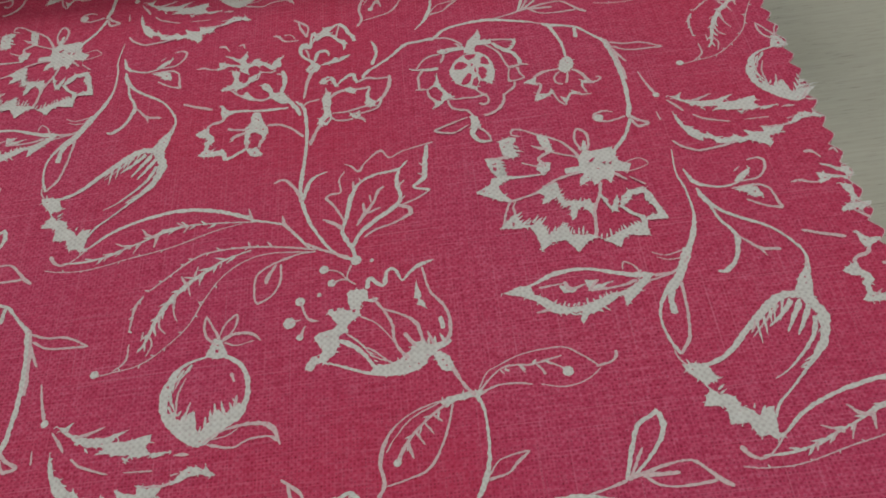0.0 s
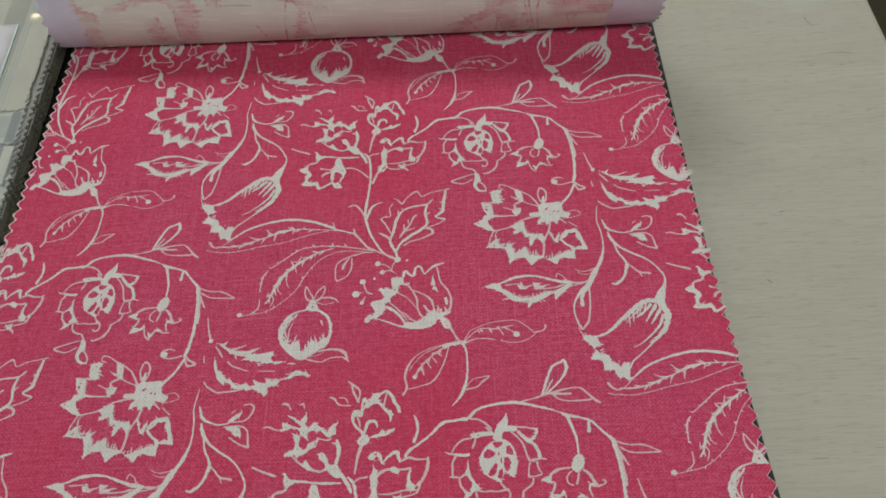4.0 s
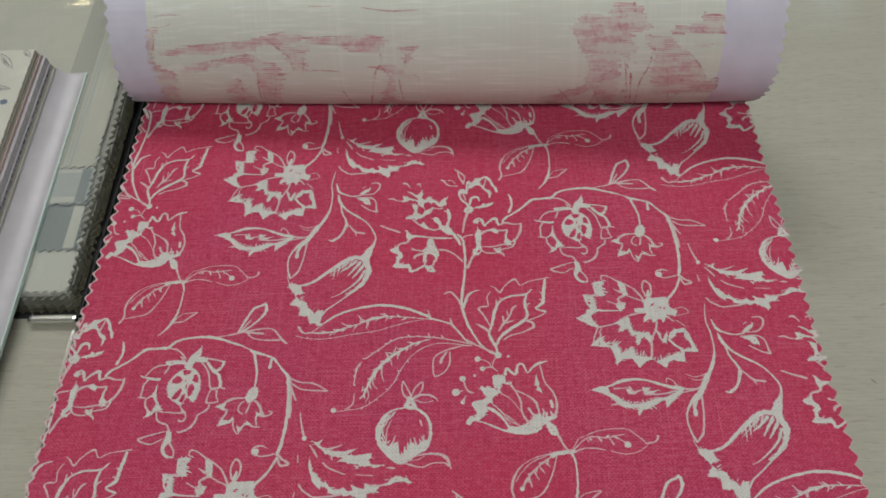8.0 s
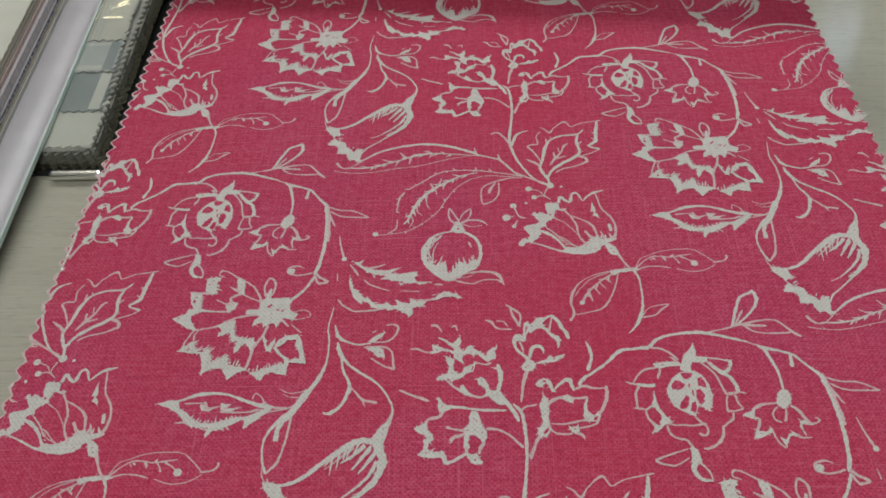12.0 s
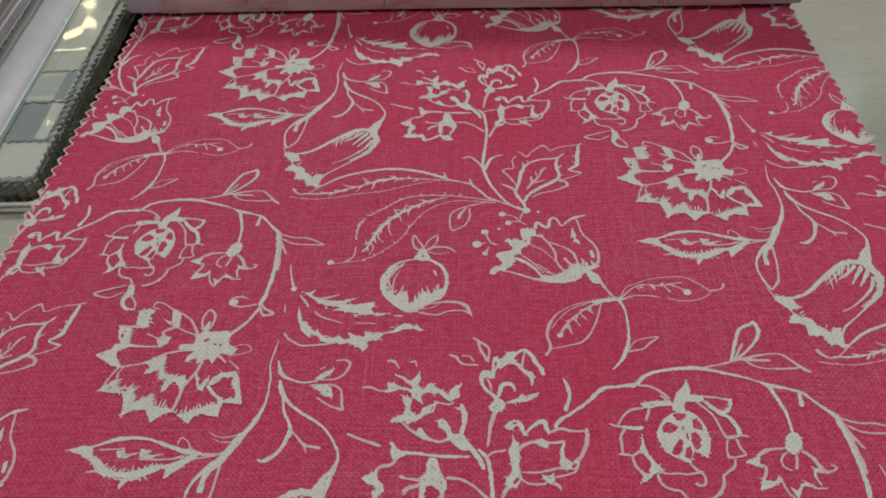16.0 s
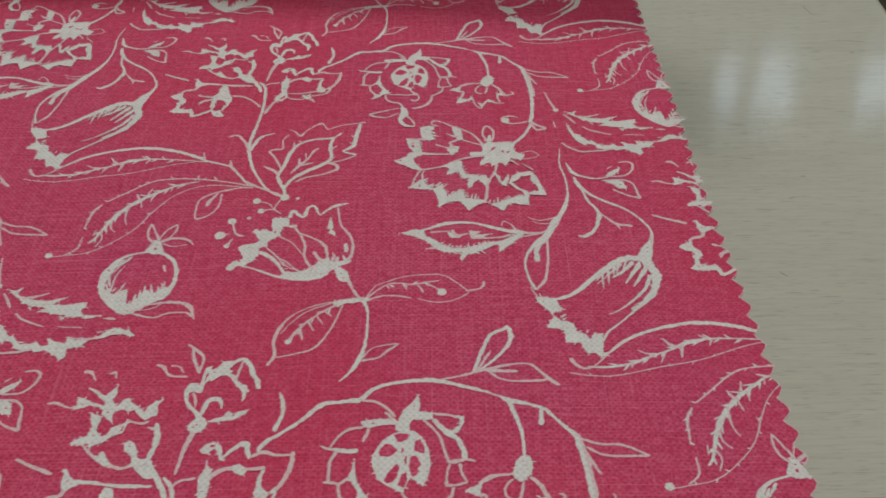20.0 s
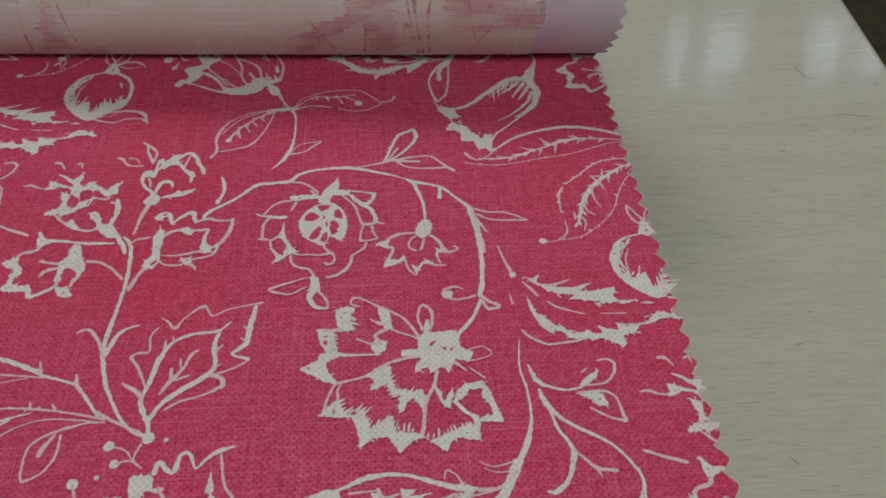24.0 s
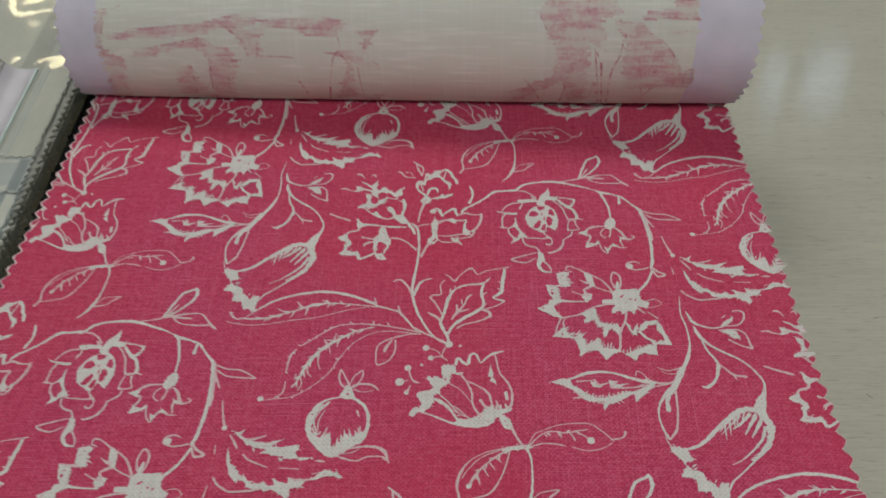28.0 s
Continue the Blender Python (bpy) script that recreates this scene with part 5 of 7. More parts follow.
def print_nodding_flower(k):
    # printed about (0.040, 0.098) of the repeat
    k.at(0.040, 0.098)
    k.stroke(((-0.0, 26.9), (2.5, 17.9), (2.8, 11.0)), (1.3, 0.9, 0.8))
    k.petal((0.6, 9.6), (1.8, 10.8), (3.1, 11.1), (4.2, 10.3), (4.6, 8.5), (4.3, 6.3), (3.1, 5.0), (1.5, 3.8), (0.2, 4.6), (-0.6, 6.0))
    k.stroke(((-0.3, 6.0), (-3.6, 5.8), (-6.0, 5.4), (-8.7, 3.7)), (0.6, 0.8, 1.1, 1.1))
    k.petal((-11.9, 2.1), (-9.5, 3.4), (-7.8, 4.0), (-8.4, 1.6), (-7.9, 0.7), (-9.4, 0.6))
    k.stroke(((-8.5, 1.1), (-7.2, 0.5), (-7.5, -1.5), (-8.9, -3.9)), (0.6, 0.9, 0.9, 0.9))
    k.petal((-10.0, -6.0), (-8.8, -3.2), (-7.9, -3.7), (-6.0, -4.0), (-4.2, -2.7), (-3.5, -3.1), (-4.1, -4.2), (-6.3, -5.3), (-8.0, -6.1))
    k.stroke(((-3.9, -3.4), (-3.5, -5.9), (-2.6, -8.1), (-1.1, -9.8)), (0.7, 0.6, 0.6, 0.6))
    k.petal((-2.3, -5.7), (-1.2, -6.5), (-0.4, -6.9), (0.9, -5.0), (2.1, -4.3), (3.4, -4.9), (3.1, -6.1), (1.4, -5.7), (-0.0, -7.8), (-0.8, -9.9), (-1.2, -8.5))
    k.stroke(((3.0, -5.4), (4.8, -6.5), (7.7, -6.6)), (1.0, 0.7, 0.3))
    k.stroke(((5.2, -2.6), (6.1, -5.9)), (0.6, 0.7))
    k.stroke(((5.3, -0.7), (6.5, -1.7), (8.7, -1.9), (10.3, -1.7)), (0.9, 0.7, 0.9, 0.7))
    k.petal((5.4, -0.4), (6.9, -0.5), (7.8, -1.4), (5.8, -1.8), (5.7, -3.2), (4.9, -3.1))
    k.stroke(((3.5, 5.0), (5.6, 3.1), (6.6, 1.3), (7.8, -0.9), (8.8, -1.8)), (0.8, 0.9, 1.2, 1.0, 0.7))
    k.stroke(((10.2, -1.8), (11.5, -0.7), (11.1, 0.0), (10.1, 0.2)), (0.6, 0.7, 0.6, 0.5))
    k.stroke(((-0.4, 4.6), (-1.9, 3.4), (-2.6, 1.7), (-2.0, -0.1), (-0.3, -1.0)), (0.6, 0.6, 0.6, 0.6, 0.5))
    k.stroke(((2.1, 4.1), (1.3, 0.7), (0.7, -0.7)), (0.5, 0.8, 0.7))


def print_rose(k):
    # printed about (0.012, 0.106) of the repeat
    k.at(0.012, 0.106)
    k.petal((-1.8, 10.0), (0.2, 10.8), (3.8, 10.9), (5.9, 9.1), (7.4, 5.6), (7.9, 1.6), (7.3, -1.6), (6.0, -4.4), (5.4, -3.7), (3.8, -2.6), (3.0, -1.8), (2.0, -3.9), (1.3, -6.0), (-0.4, -4.9), (-2.5, -3.9), (-5.0, -2.2), (-6.0, 1.2), (-6.4, 3.9), (-5.1, 6.9), (-3.6, 8.7))
    k.gap((-4.5, 6.1), (-3.4, 7.4), (-1.8, 7.3), (-0.2, 5.6), (-1.2, 4.3), (-2.8, 3.8), (-4.6, 4.1))
    k.gap((-1.2, 9.9), (0.1, 10.3), (2.9, 10.0), (2.2, 8.7), (0.9, 7.8), (-0.3, 8.0))
    k.gap((4.1, 8.0), (5.3, 8.5), (6.4, 6.2), (6.4, 4.4), (4.8, 5.0), (3.8, 5.4))
    k.gap((2.9, 3.6), (4.3, 3.9), (5.6, 1.7), (4.7, 0.3), (5.3, -0.5), (3.6, -1.9), (2.7, -0.0))
    k.gap((-3.4, -2.5), (-1.9, 0.1), (-0.4, 1.9), (0.4, 1.0), (-0.1, -1.4), (-1.5, -3.1), (-2.7, -3.2))
    k.gap((0.0, -3.8), (1.0, -1.0), (2.2, -0.4), (2.3, -2.2), (1.6, -4.6))
    k.gap((0.8, 6.3), (1.5, 5.5), (1.0, 4.4), (0.6, 5.0))
    k.gap((2.0, 4.0), (2.1, 1.8), (1.7, 1.5), (1.5, 3.1))
    k.petal((0.2, 14.7), (0.9, 17.0), (2.8, 18.9), (4.9, 21.5), (5.4, 18.8), (4.8, 16.5), (6.4, 16.4), (8.4, 15.9), (8.7, 14.0), (6.0, 13.9), (3.6, 14.2), (2.6, 12.7), (3.0, 10.5), (0.7, 10.8), (-0.9, 11.3), (-0.9, 13.2))
    k.petal((-9.5, 14.1), (-7.5, 14.4), (-4.3, 14.7), (-1.1, 14.7), (-0.1, 13.1), (-1.7, 12.8), (-4.6, 12.7), (-7.1, 12.1), (-8.9, 12.3))
    k.stroke(((-3.7, 16.4), (-2.5, 15.6), (-1.6, 13.6)), (0.5, 0.8, 0.8))
    k.stroke(((-8.9, 12.3), (-11.8, 12.0), (-14.0, 10.8), (-15.7, 8.6), (-16.7, 6.7)), (0.8, 0.8, 0.6, 0.6, 0.6))
    k.stroke(((-7.4, 11.9), (-8.2, 9.6), (-8.9, 8.1)), (0.8, 0.8, 0.5))
    k.stroke(((-19.1, 7.4), (-17.2, 6.5), (-14.9, 6.1), (-11.9, 5.6), (-9.8, 5.9)), (0.4, 0.6, 0.9, 1.2, 1.3))
    k.stroke(((-14.9, 5.7), (-16.3, 3.4), (-16.5, 0.3), (-16.5, -2.5)), (0.9, 0.8, 0.8, 0.8))
    k.stroke(((-17.8, -2.5), (-15.9, -2.6), (-13.7, -3.0), (-12.0, -1.6)), (0.5, 0.8, 0.6, 0.9))
    k.petal((-10.6, 3.2), (-10.3, 1.4), (-10.0, -1.0), (-9.4, -3.1), (-8.4, -4.6), (-6.4, -7.6), (-7.7, -8.4), (-9.5, -8.7), (-10.3, -7.5), (-9.1, -5.8), (-10.1, -4.0), (-11.1, -2.4), (-12.4, -2.0), (-11.3, 0.1))
    k.stroke(((-14.0, -3.0), (-13.8, -5.6), (-12.8, -7.4), (-11.5, -9.1)), (0.6, 0.8, 0.9, 1.2))
    k.petal((-13.0, -11.3), (-12.1, -9.6), (-11.9, -8.3), (-10.4, -8.7), (-8.8, -7.5), (-9.7, -9.7), (-11.4, -11.0))
    k.stroke(((-7.6, -7.9), (-5.6, -8.8), (-2.6, -8.9), (0.3, -9.2), (2.6, -8.8), (4.2, -8.5)), (0.7, 0.6, 0.6, 0.6, 0.7, 0.6))
    k.stroke(((0.9, -5.8), (2.1, -7.4), (3.4, -8.8), (4.2, -9.7)), (0.6, 0.7, 1.0, 0.7))
    k.stroke(((3.4, -8.5), (4.3, -10.2), (4.1, -11.9), (2.7, -12.7), (1.4, -11.8)), (0.7, 0.7, 0.7, 0.9, 0.7))
    k.stroke(((-8.1, -8.7), (-7.8, -11.0), (-6.6, -12.8), (-4.8, -13.6), (-3.0, -14.0), (-1.8, -15.7), (-0.7, -17.7)), (0.7, 0.7, 0.7, 0.8, 0.8, 0.8, 0.8))
    k.stroke(((8.4, 15.7), (11.8, 15.2), (15.1, 14.3)), (0.8, 0.7, 0.7))
    k.petal((14.9, 14.9), (16.5, 14.6), (16.2, 12.5), (14.9, 10.2), (13.2, 9.4), (12.1, 10.2), (13.4, 10.7), (15.2, 12.1))
    k.stroke(((8.7, 14.0), (10.3, 11.8), (12.3, 9.8), (14.4, 8.4), (15.8, 5.3), (16.2, 2.5)), (1.2, 1.3, 1.4, 1.3, 1.3, 1.2))
    k.stroke(((16.2, 2.5), (17.9, 2.1), (18.7, 1.7)), (1.1, 0.6, 0.4))
    k.stroke(((6.0, 13.9), (8.6, 11.3), (10.4, 8.3), (11.3, 4.7), (12.2, 1.8)), (0.6, 0.6, 0.8, 0.6, 0.8))
    k.stroke(((11.9, 1.8), (14.1, 1.9), (16.2, 2.5)), (0.8, 1.2, 0.9))
    k.stroke(((12.5, 1.4), (11.8, -1.3), (11.6, -4.3)), (0.6, 0.6, 0.8))
    k.stroke(((14.9, 1.3), (15.4, -1.4), (16.6, -3.8)), (1.1, 0.6, 0.6))
    k.stroke(((11.3, -4.5), (14.0, -4.4), (16.7, -3.8)), (0.8, 0.6, 0.6))
    k.stroke(((13.3, -4.9), (12.7, -7.1), (10.8, -8.8), (9.1, -9.9)), (0.6, 0.8, 0.7, 0.9))
    k.stroke(((9.2, -9.4), (8.8, -12.4), (7.4, -14.9), (5.3, -16.4), (3.3, -17.2), (1.9, -17.1)), (0.7, 1.0, 1.0, 0.8, 0.7, 0.6))
    k.petal((-1.4, -17.0), (0.1, -17.4), (0.4, -20.0), (0.6, -21.9), (-3.2, -21.7), (-1.9, -19.9))
    k.stroke(((-1.7, -16.6), (-1.2, -21.0), (-2.3, -24.1), (-0.2, -27.3), (3.1, -27.9)), (1.2, 1.5, 1.5, 1.2, 0.4))
    k.stroke(((-0.5, -21.4), (2.3, -24.8), (2.9, -27.9)), (0.7, 0.7, 0.5))
    k.stroke(((-2.8, -17.1), (-7.9, -18.7), (-13.0, -20.8), (-7.8, -22.6), (-2.8, -20.1)), (0.4, 0.6, 0.9, 0.5, 0.4))


def print_carnation(k):
    # printed about (0.033, 0.057) of the repeat
    k.at(0.033, 0.057)
    k.petal((5.3, 10.7), (7.6, 13.0), (9.5, 11.9), (14.4, 12.4), (16.7, 11.3), (15.9, 8.8), (16.5, 6.8), (19.5, 5.3), (18.3, 2.7), (14.5, 3.4), (12.6, -0.6), (11.2, 1.3), (9.9, 0.8), (7.9, -0.6), (7.5, 1.8), (3.9, 0.0), (4.4, 2.3), (6.0, 4.3), (0.8, 5.2), (1.0, 6.9), (5.1, 7.2))
    k.stroke(((6.8, 12.6), (5.7, 17.1), (7.0, 20.9), (9.3, 19.0), (9.4, 15.3), (8.4, 12.6)), (0.8, 0.7, 0.7, 0.9, 0.8, 0.8))
    k.stroke(((7.6, 12.6), (8.2, 16.2)), (1.6, 1.0))
    k.stroke(((5.7, 10.7), (2.5, 16.1), (-1.4, 19.3), (-5.3, 21.4), (-8.5, 23.6), (-11.4, 24.3), (-12.0, 22.4), (-9.6, 21.3)), (1.0, 0.7, 0.7, 0.7, 0.5, 0.7, 0.5, 0.4))
    k.petal((-16.2, 20.6), (-13.1, 21.6), (-10.9, 21.1), (-12.2, 18.5), (-11.4, 13.9), (-13.9, 13.5), (-15.8, 15.6))
    k.stroke(((-13.9, 14.1), (-18.3, 14.2), (-21.0, 14.5)), (1.2, 0.8, 0.7))
    k.petal((-21.0, 14.5), (-16.7, 13.6), (-15.8, 9.7), (-15.3, 5.5), (-17.6, 5.9), (-19.6, 9.4))
    k.stroke(((-16.5, 6.7), (-10.6, 6.1), (-4.4, 6.1)), (1.4, 0.6, 0.6))
    k.petal((-5.7, 6.0), (-7.0, 8.3), (-5.8, 10.6), (-2.5, 9.9), (-3.4, 7.0))
    k.stroke(((-4.3, 9.4), (-5.7, 12.0), (-1.3, 14.2)), (1.0, 1.0, 1.0))
    k.petal((-5.0, 21.0), (-1.8, 19.3), (-1.3, 13.8), (-3.2, 13.9), (-4.5, 17.3))
    k.stroke(((-2.4, 15.2), (-4.8, 15.7), (-7.1, 17.2)), (1.2, 1.0, 0.4))
    k.stroke(((-1.7, 13.6), (2.2, 11.7), (5.6, 10.3)), (0.7, 0.5, 0.7))
    k.stroke(((-10.8, 11.3), (-7.4, 9.5), (-4.9, 9.0)), (0.4, 0.6, 1.0))
    k.petal((-24.9, 2.8), (-20.6, 5.1), (-19.9, 7.1), (-16.8, 7.4), (-15.3, 6.2), (-18.4, 4.1), (-17.6, 1.3), (-14.8, -2.3), (-18.4, -1.4), (-21.4, 0.7))
    k.stroke(((-15.7, -1.9), (-10.8, -0.9), (-7.2, -0.1)), (0.8, 0.5, 0.9))
    k.petal((-8.4, 0.1), (-5.4, 2.0), (-2.1, 2.5), (-2.0, -1.0), (-1.0, -4.5), (1.9, -5.0), (4.1, -5.4), (5.4, -4.7), (6.7, -7.6), (5.8, -11.5), (4.9, -9.7), (3.4, -7.3), (1.8, -7.8), (0.9, -10.4), (-0.3, -11.2), (-0.5, -9.1), (0.3, -6.5), (-2.0, -5.9), (-3.3, -2.6), (-5.6, -4.0), (-7.5, -4.3), (-6.3, -1.8))
    k.stroke(((-5.4, 1.5), (-1.4, 3.6), (4.9, 4.9)), (0.8, 0.8, 0.9))
    k.stroke(((9.7, 0.4), (8.5, -4.1), (6.3, -8.5), (5.4, -14.5), (4.5, -18.2)), (0.9, 0.9, 0.9, 1.0, 1.0))
    k.stroke(((-16.0, -1.9), (-17.7, -5.9), (-19.1, -10.9)), (0.8, 0.6, 0.7))
    k.petal((-19.9, -10.5), (-16.9, -7.8), (-15.4, -6.1), (-14.3, -8.6), (-13.1, -10.4), (-11.1, -10.8), (-9.3, -9.5), (-7.9, -12.3), (-7.4, -14.7), (-3.8, -13.3), (-2.6, -11.3), (-1.6, -15.6), (1.1, -16.4), (3.3, -16.5), (5.1, -17.5), (1.9, -19.1), (-0.5, -21.6), (-1.9, -19.5), (-3.3, -17.2), (-7.0, -17.4), (-10.1, -20.0), (-10.0, -17.2), (-11.0, -13.5), (-12.0, -11.5), (-15.5, -11.3))
    k.stroke(((-15.1, -6.5), (-15.4, -4.0), (-14.2, -1.9)), (1.1, 0.5, 0.4))
    k.stroke(((-10.8, -10.8), (-9.2, -7.6)), (0.5, 0.3))
    k.petal((4.4, -17.2), (6.8, -18.8), (8.3, -18.3), (12.1, -16.9), (15.2, -15.6), (18.6, -15.5), (18.8, -19.7), (16.3, -19.4), (13.4, -18.6), (11.5, -19.8), (10.6, -22.1), (8.8, -20.8))
    k.stroke(((18.4, -16.5), (18.3, -13.0)), (1.6, 1.6))
    k.petal((18.0, -14.6), (20.6, -13.2), (22.4, -13.2), (22.2, -11.4), (20.2, -7.4), (20.9, -3.7), (22.2, -5.9), (24.9, -15.2), (21.4, -15.0))
    k.petal((13.2, -8.9), (14.4, -5.6), (16.2, -4.2), (20.9, -3.5), (20.4, -5.6), (18.4, -6.0), (17.2, -5.6), (16.4, -7.2), (14.6, -8.6))
    k.stroke(((13.2, -8.6), (15.2, -11.2), (18.4, -13.8)), (1.2, 0.9, 1.3))
    k.comb(((-15.2, -6.6), (-13.4, -10.2), (-9.6, -10.0), (-7.6, -14.4), (-3.8, -13.4), (-2.2, -15.0), (3.2, -16.4)), (6.0, 4.0), 2.6, 0.95, 0.75)
    k.comb(((5.6, -18.0), (9.6, -17.8), (15.0, -15.8), (18.4, -15.4)), (10.0, -4.0), 2.2, 1.0, 0.7)
    k.comb(((-5.6, 1.2), (-2.2, -1.2), (-0.8, -4.6), (4.2, -5.4)), (12.0, 8.0), 1.6, 0.8, 0.6)
    k.comb(((-3.6, -2.8), (-1.8, -5.8), (2.0, -7.8)), (-9.0, -12.0), 1.8, 0.9, 0.6)
    k.comb(((-19.4, 6.0), (-17.0, 9.6), (-16.6, 13.4)), (4.0, 6.0), 2.4, 1.0, 0.7)
    k.comb(((-14.4, 19.0), (-11.6, 17.6), (-11.6, 14.2)), (2.0, 10.0), 2.2, 1.0, 0.7)
    k.petal((8.8, -4.2), (10.7, -8.7), (12.5, -6.1), (13.1, -4.3), (13.3, -7.0), (12.0, -10.8), (10.8, -10.3), (9.6, -7.8))
    k.stroke(((8.5, -4.1), (10.1, -6.9)), (0.8, 1.3))
    k.stroke(((18.0, 5.8), (21.8, 6.6), (24.1, 4.2), (20.5, 2.8), (17.0, 2.4)), (0.3, 0.3, 0.3, 0.3, 0.4))
    k.stroke(((14.1, 2.5), (17.1, -0.4)), (1.1, 0.5))
    k.stroke(((17.9, 0.5), (21.7, -3.0)), (0.4, 0.5))
    k.gap((8.0, 8.2), (9.4, 9.2), (10.0, 8.8), (8.6, 7.6))
    k.gap((11.3, 7.0), (12.7, 7.3), (12.3, 6.2))
    k.gap((13.3, 6.5), (14.6, 7.1), (13.8, 5.7))
    k.gap((-18.9, 11.3), (-18.0, 10.5), (-18.3, 9.4), (-19.1, 10.2))
    k.gap((-23.1, 3.1), (-22.3, 3.1), (-22.6, 2.3))
    k.gap((-16.7, -9.9), (-15.9, -9.9), (-16.2, -10.6))


def print_slender_stem(k):
    # printed about (0.056, 0.026) of the repeat
    k.at(0.056, 0.026)
    k.stroke(((8.8, 39.2), (7.8, 30.6), (8.8, 24.1), (8.7, 16.1), (6.9, 10.3), (3.2, 3.1), (1.1, -1.5), (-2.4, -5.9)), (0.3, 0.5, 0.6, 0.8, 1.4, 1.6, 1.0, 1.4))
    k.stroke(((3.7, 3.1), (-0.9, -0.6), (-5.4, -1.9), (-8.3, -2.3)), (0.8, 0.7, 0.5, 0.5))
    k.stroke(((-5.2, 6.0), (-1.7, 4.5), (3.9, 5.5)), (0.3, 0.3, 0.5))
    k.stroke(((-4.3, 4.3), (-1.2, 3.0), (3.5, 3.1)), (0.3, 0.3, 0.5))
    k.stroke(((3.7, 5.9), (-0.6, -2.6)), (1.4, 1.5))
    k.stroke(((1.4, -0.3), (-4.4, -6.1), (-7.5, -11.8), (-7.3, -18.5), (-5.4, -23.8)), (1.7, 1.3, 0.7, 0.7, 0.9))
    k.stroke(((-0.2, -3.8), (-0.9, -13.1), (-2.4, -19.8), (-5.4, -23.8)), (0.8, 0.7, 0.9, 0.7))
    k.stroke(((-1.9, -3.8), (-3.8, -8.4), (-3.9, -12.8)), (1.3, 1.5, 2.1))


def print_long_leaf(k):
    # printed about (0.033, 0.023) of the repeat
    k.at(0.033, 0.023)
    k.petal((16.8, 2.7), (14.1, -0.3), (11.2, -2.8), (8.1, -5.7), (7.8, -2.5), (5.8, -1.5), (8.4, -1.1), (11.1, 0.3), (13.8, 1.9), (11.3, 4.1), (14.5, 3.6))
    k.stroke(((21.3, 2.1), (16.8, 2.0)), (0.6, 1.0))
    k.stroke(((16.8, 2.3), (11.3, 3.2), (6.1, 5.0), (-0.8, 7.2), (-7.8, 6.9), (-13.1, 5.1), (-17.4, 3.5)), (0.8, 1.4, 1.1, 0.8, 1.4, 0.8, 0.8))
    k.petal((-22.1, 3.2), (-17.4, 4.8), (-14.8, 4.2), (-14.0, 1.5), (-11.1, 0.0), (-9.4, -1.9), (-6.3, -3.4), (-2.9, -3.5), (0.5, -2.7), (5.8, -1.2), (8.2, -1.5), (4.2, -4.0), (0.1, -5.9), (-1.7, -6.4), (-3.6, -8.8), (-4.0, -7.2), (-3.1, -5.2), (-8.1, -5.0), (-11.1, -3.8), (-14.0, -0.4), (-17.4, 1.6))
    k.stroke(((-12.8, 3.4), (-5.8, 3.7)), (0.6, 0.3))
    k.blot((-7.6, 3.0), (-5.0, 3.4), (-6.0, 1.8), (-2.0, 2.4), (-4.4, 0.6), (-6.8, 1.0))
    k.blot((-0.8, 3.8), (2.8, 3.2), (1.0, 1.8), (6.4, 2.2), (1.6, 0.2), (-0.4, 1.2))
    k.comb(((-13.4, 0.2), (-9.0, -2.4), (-3.0, -3.2), (5.0, -1.6)), (2.0, 12.0), 1.8, 1.3, 0.7)
    k.comb(((-11.0, -4.0), (-4.0, -5.6), (3.0, -5.0)), (12.0, -14.0), 2.0, 2.2, 0.6)
    k.stroke(((-6.1, 4.2), (-4.8, 1.7), (-0.6, 2.6)), (1.0, 1.1, 0.3))
    k.stroke(((-0.5, 0.4), (1.1, 2.0), (2.7, 3.4)), (0.8, 0.8, 0.5))
    k.stroke(((-0.0, 0.4), (7.6, 0.4), (12.2, 1.4)), (0.8, 0.6, 1.0))
    k.stroke(((9.3, 5.2), (10.0, 7.4), (12.3, 5.8), (13.7, 3.1)), (0.4, 0.4, 0.4, 0.6))
    k.stroke(((-14.5, -3.7), (-10.6, -3.3)), (0.4, 0.9))


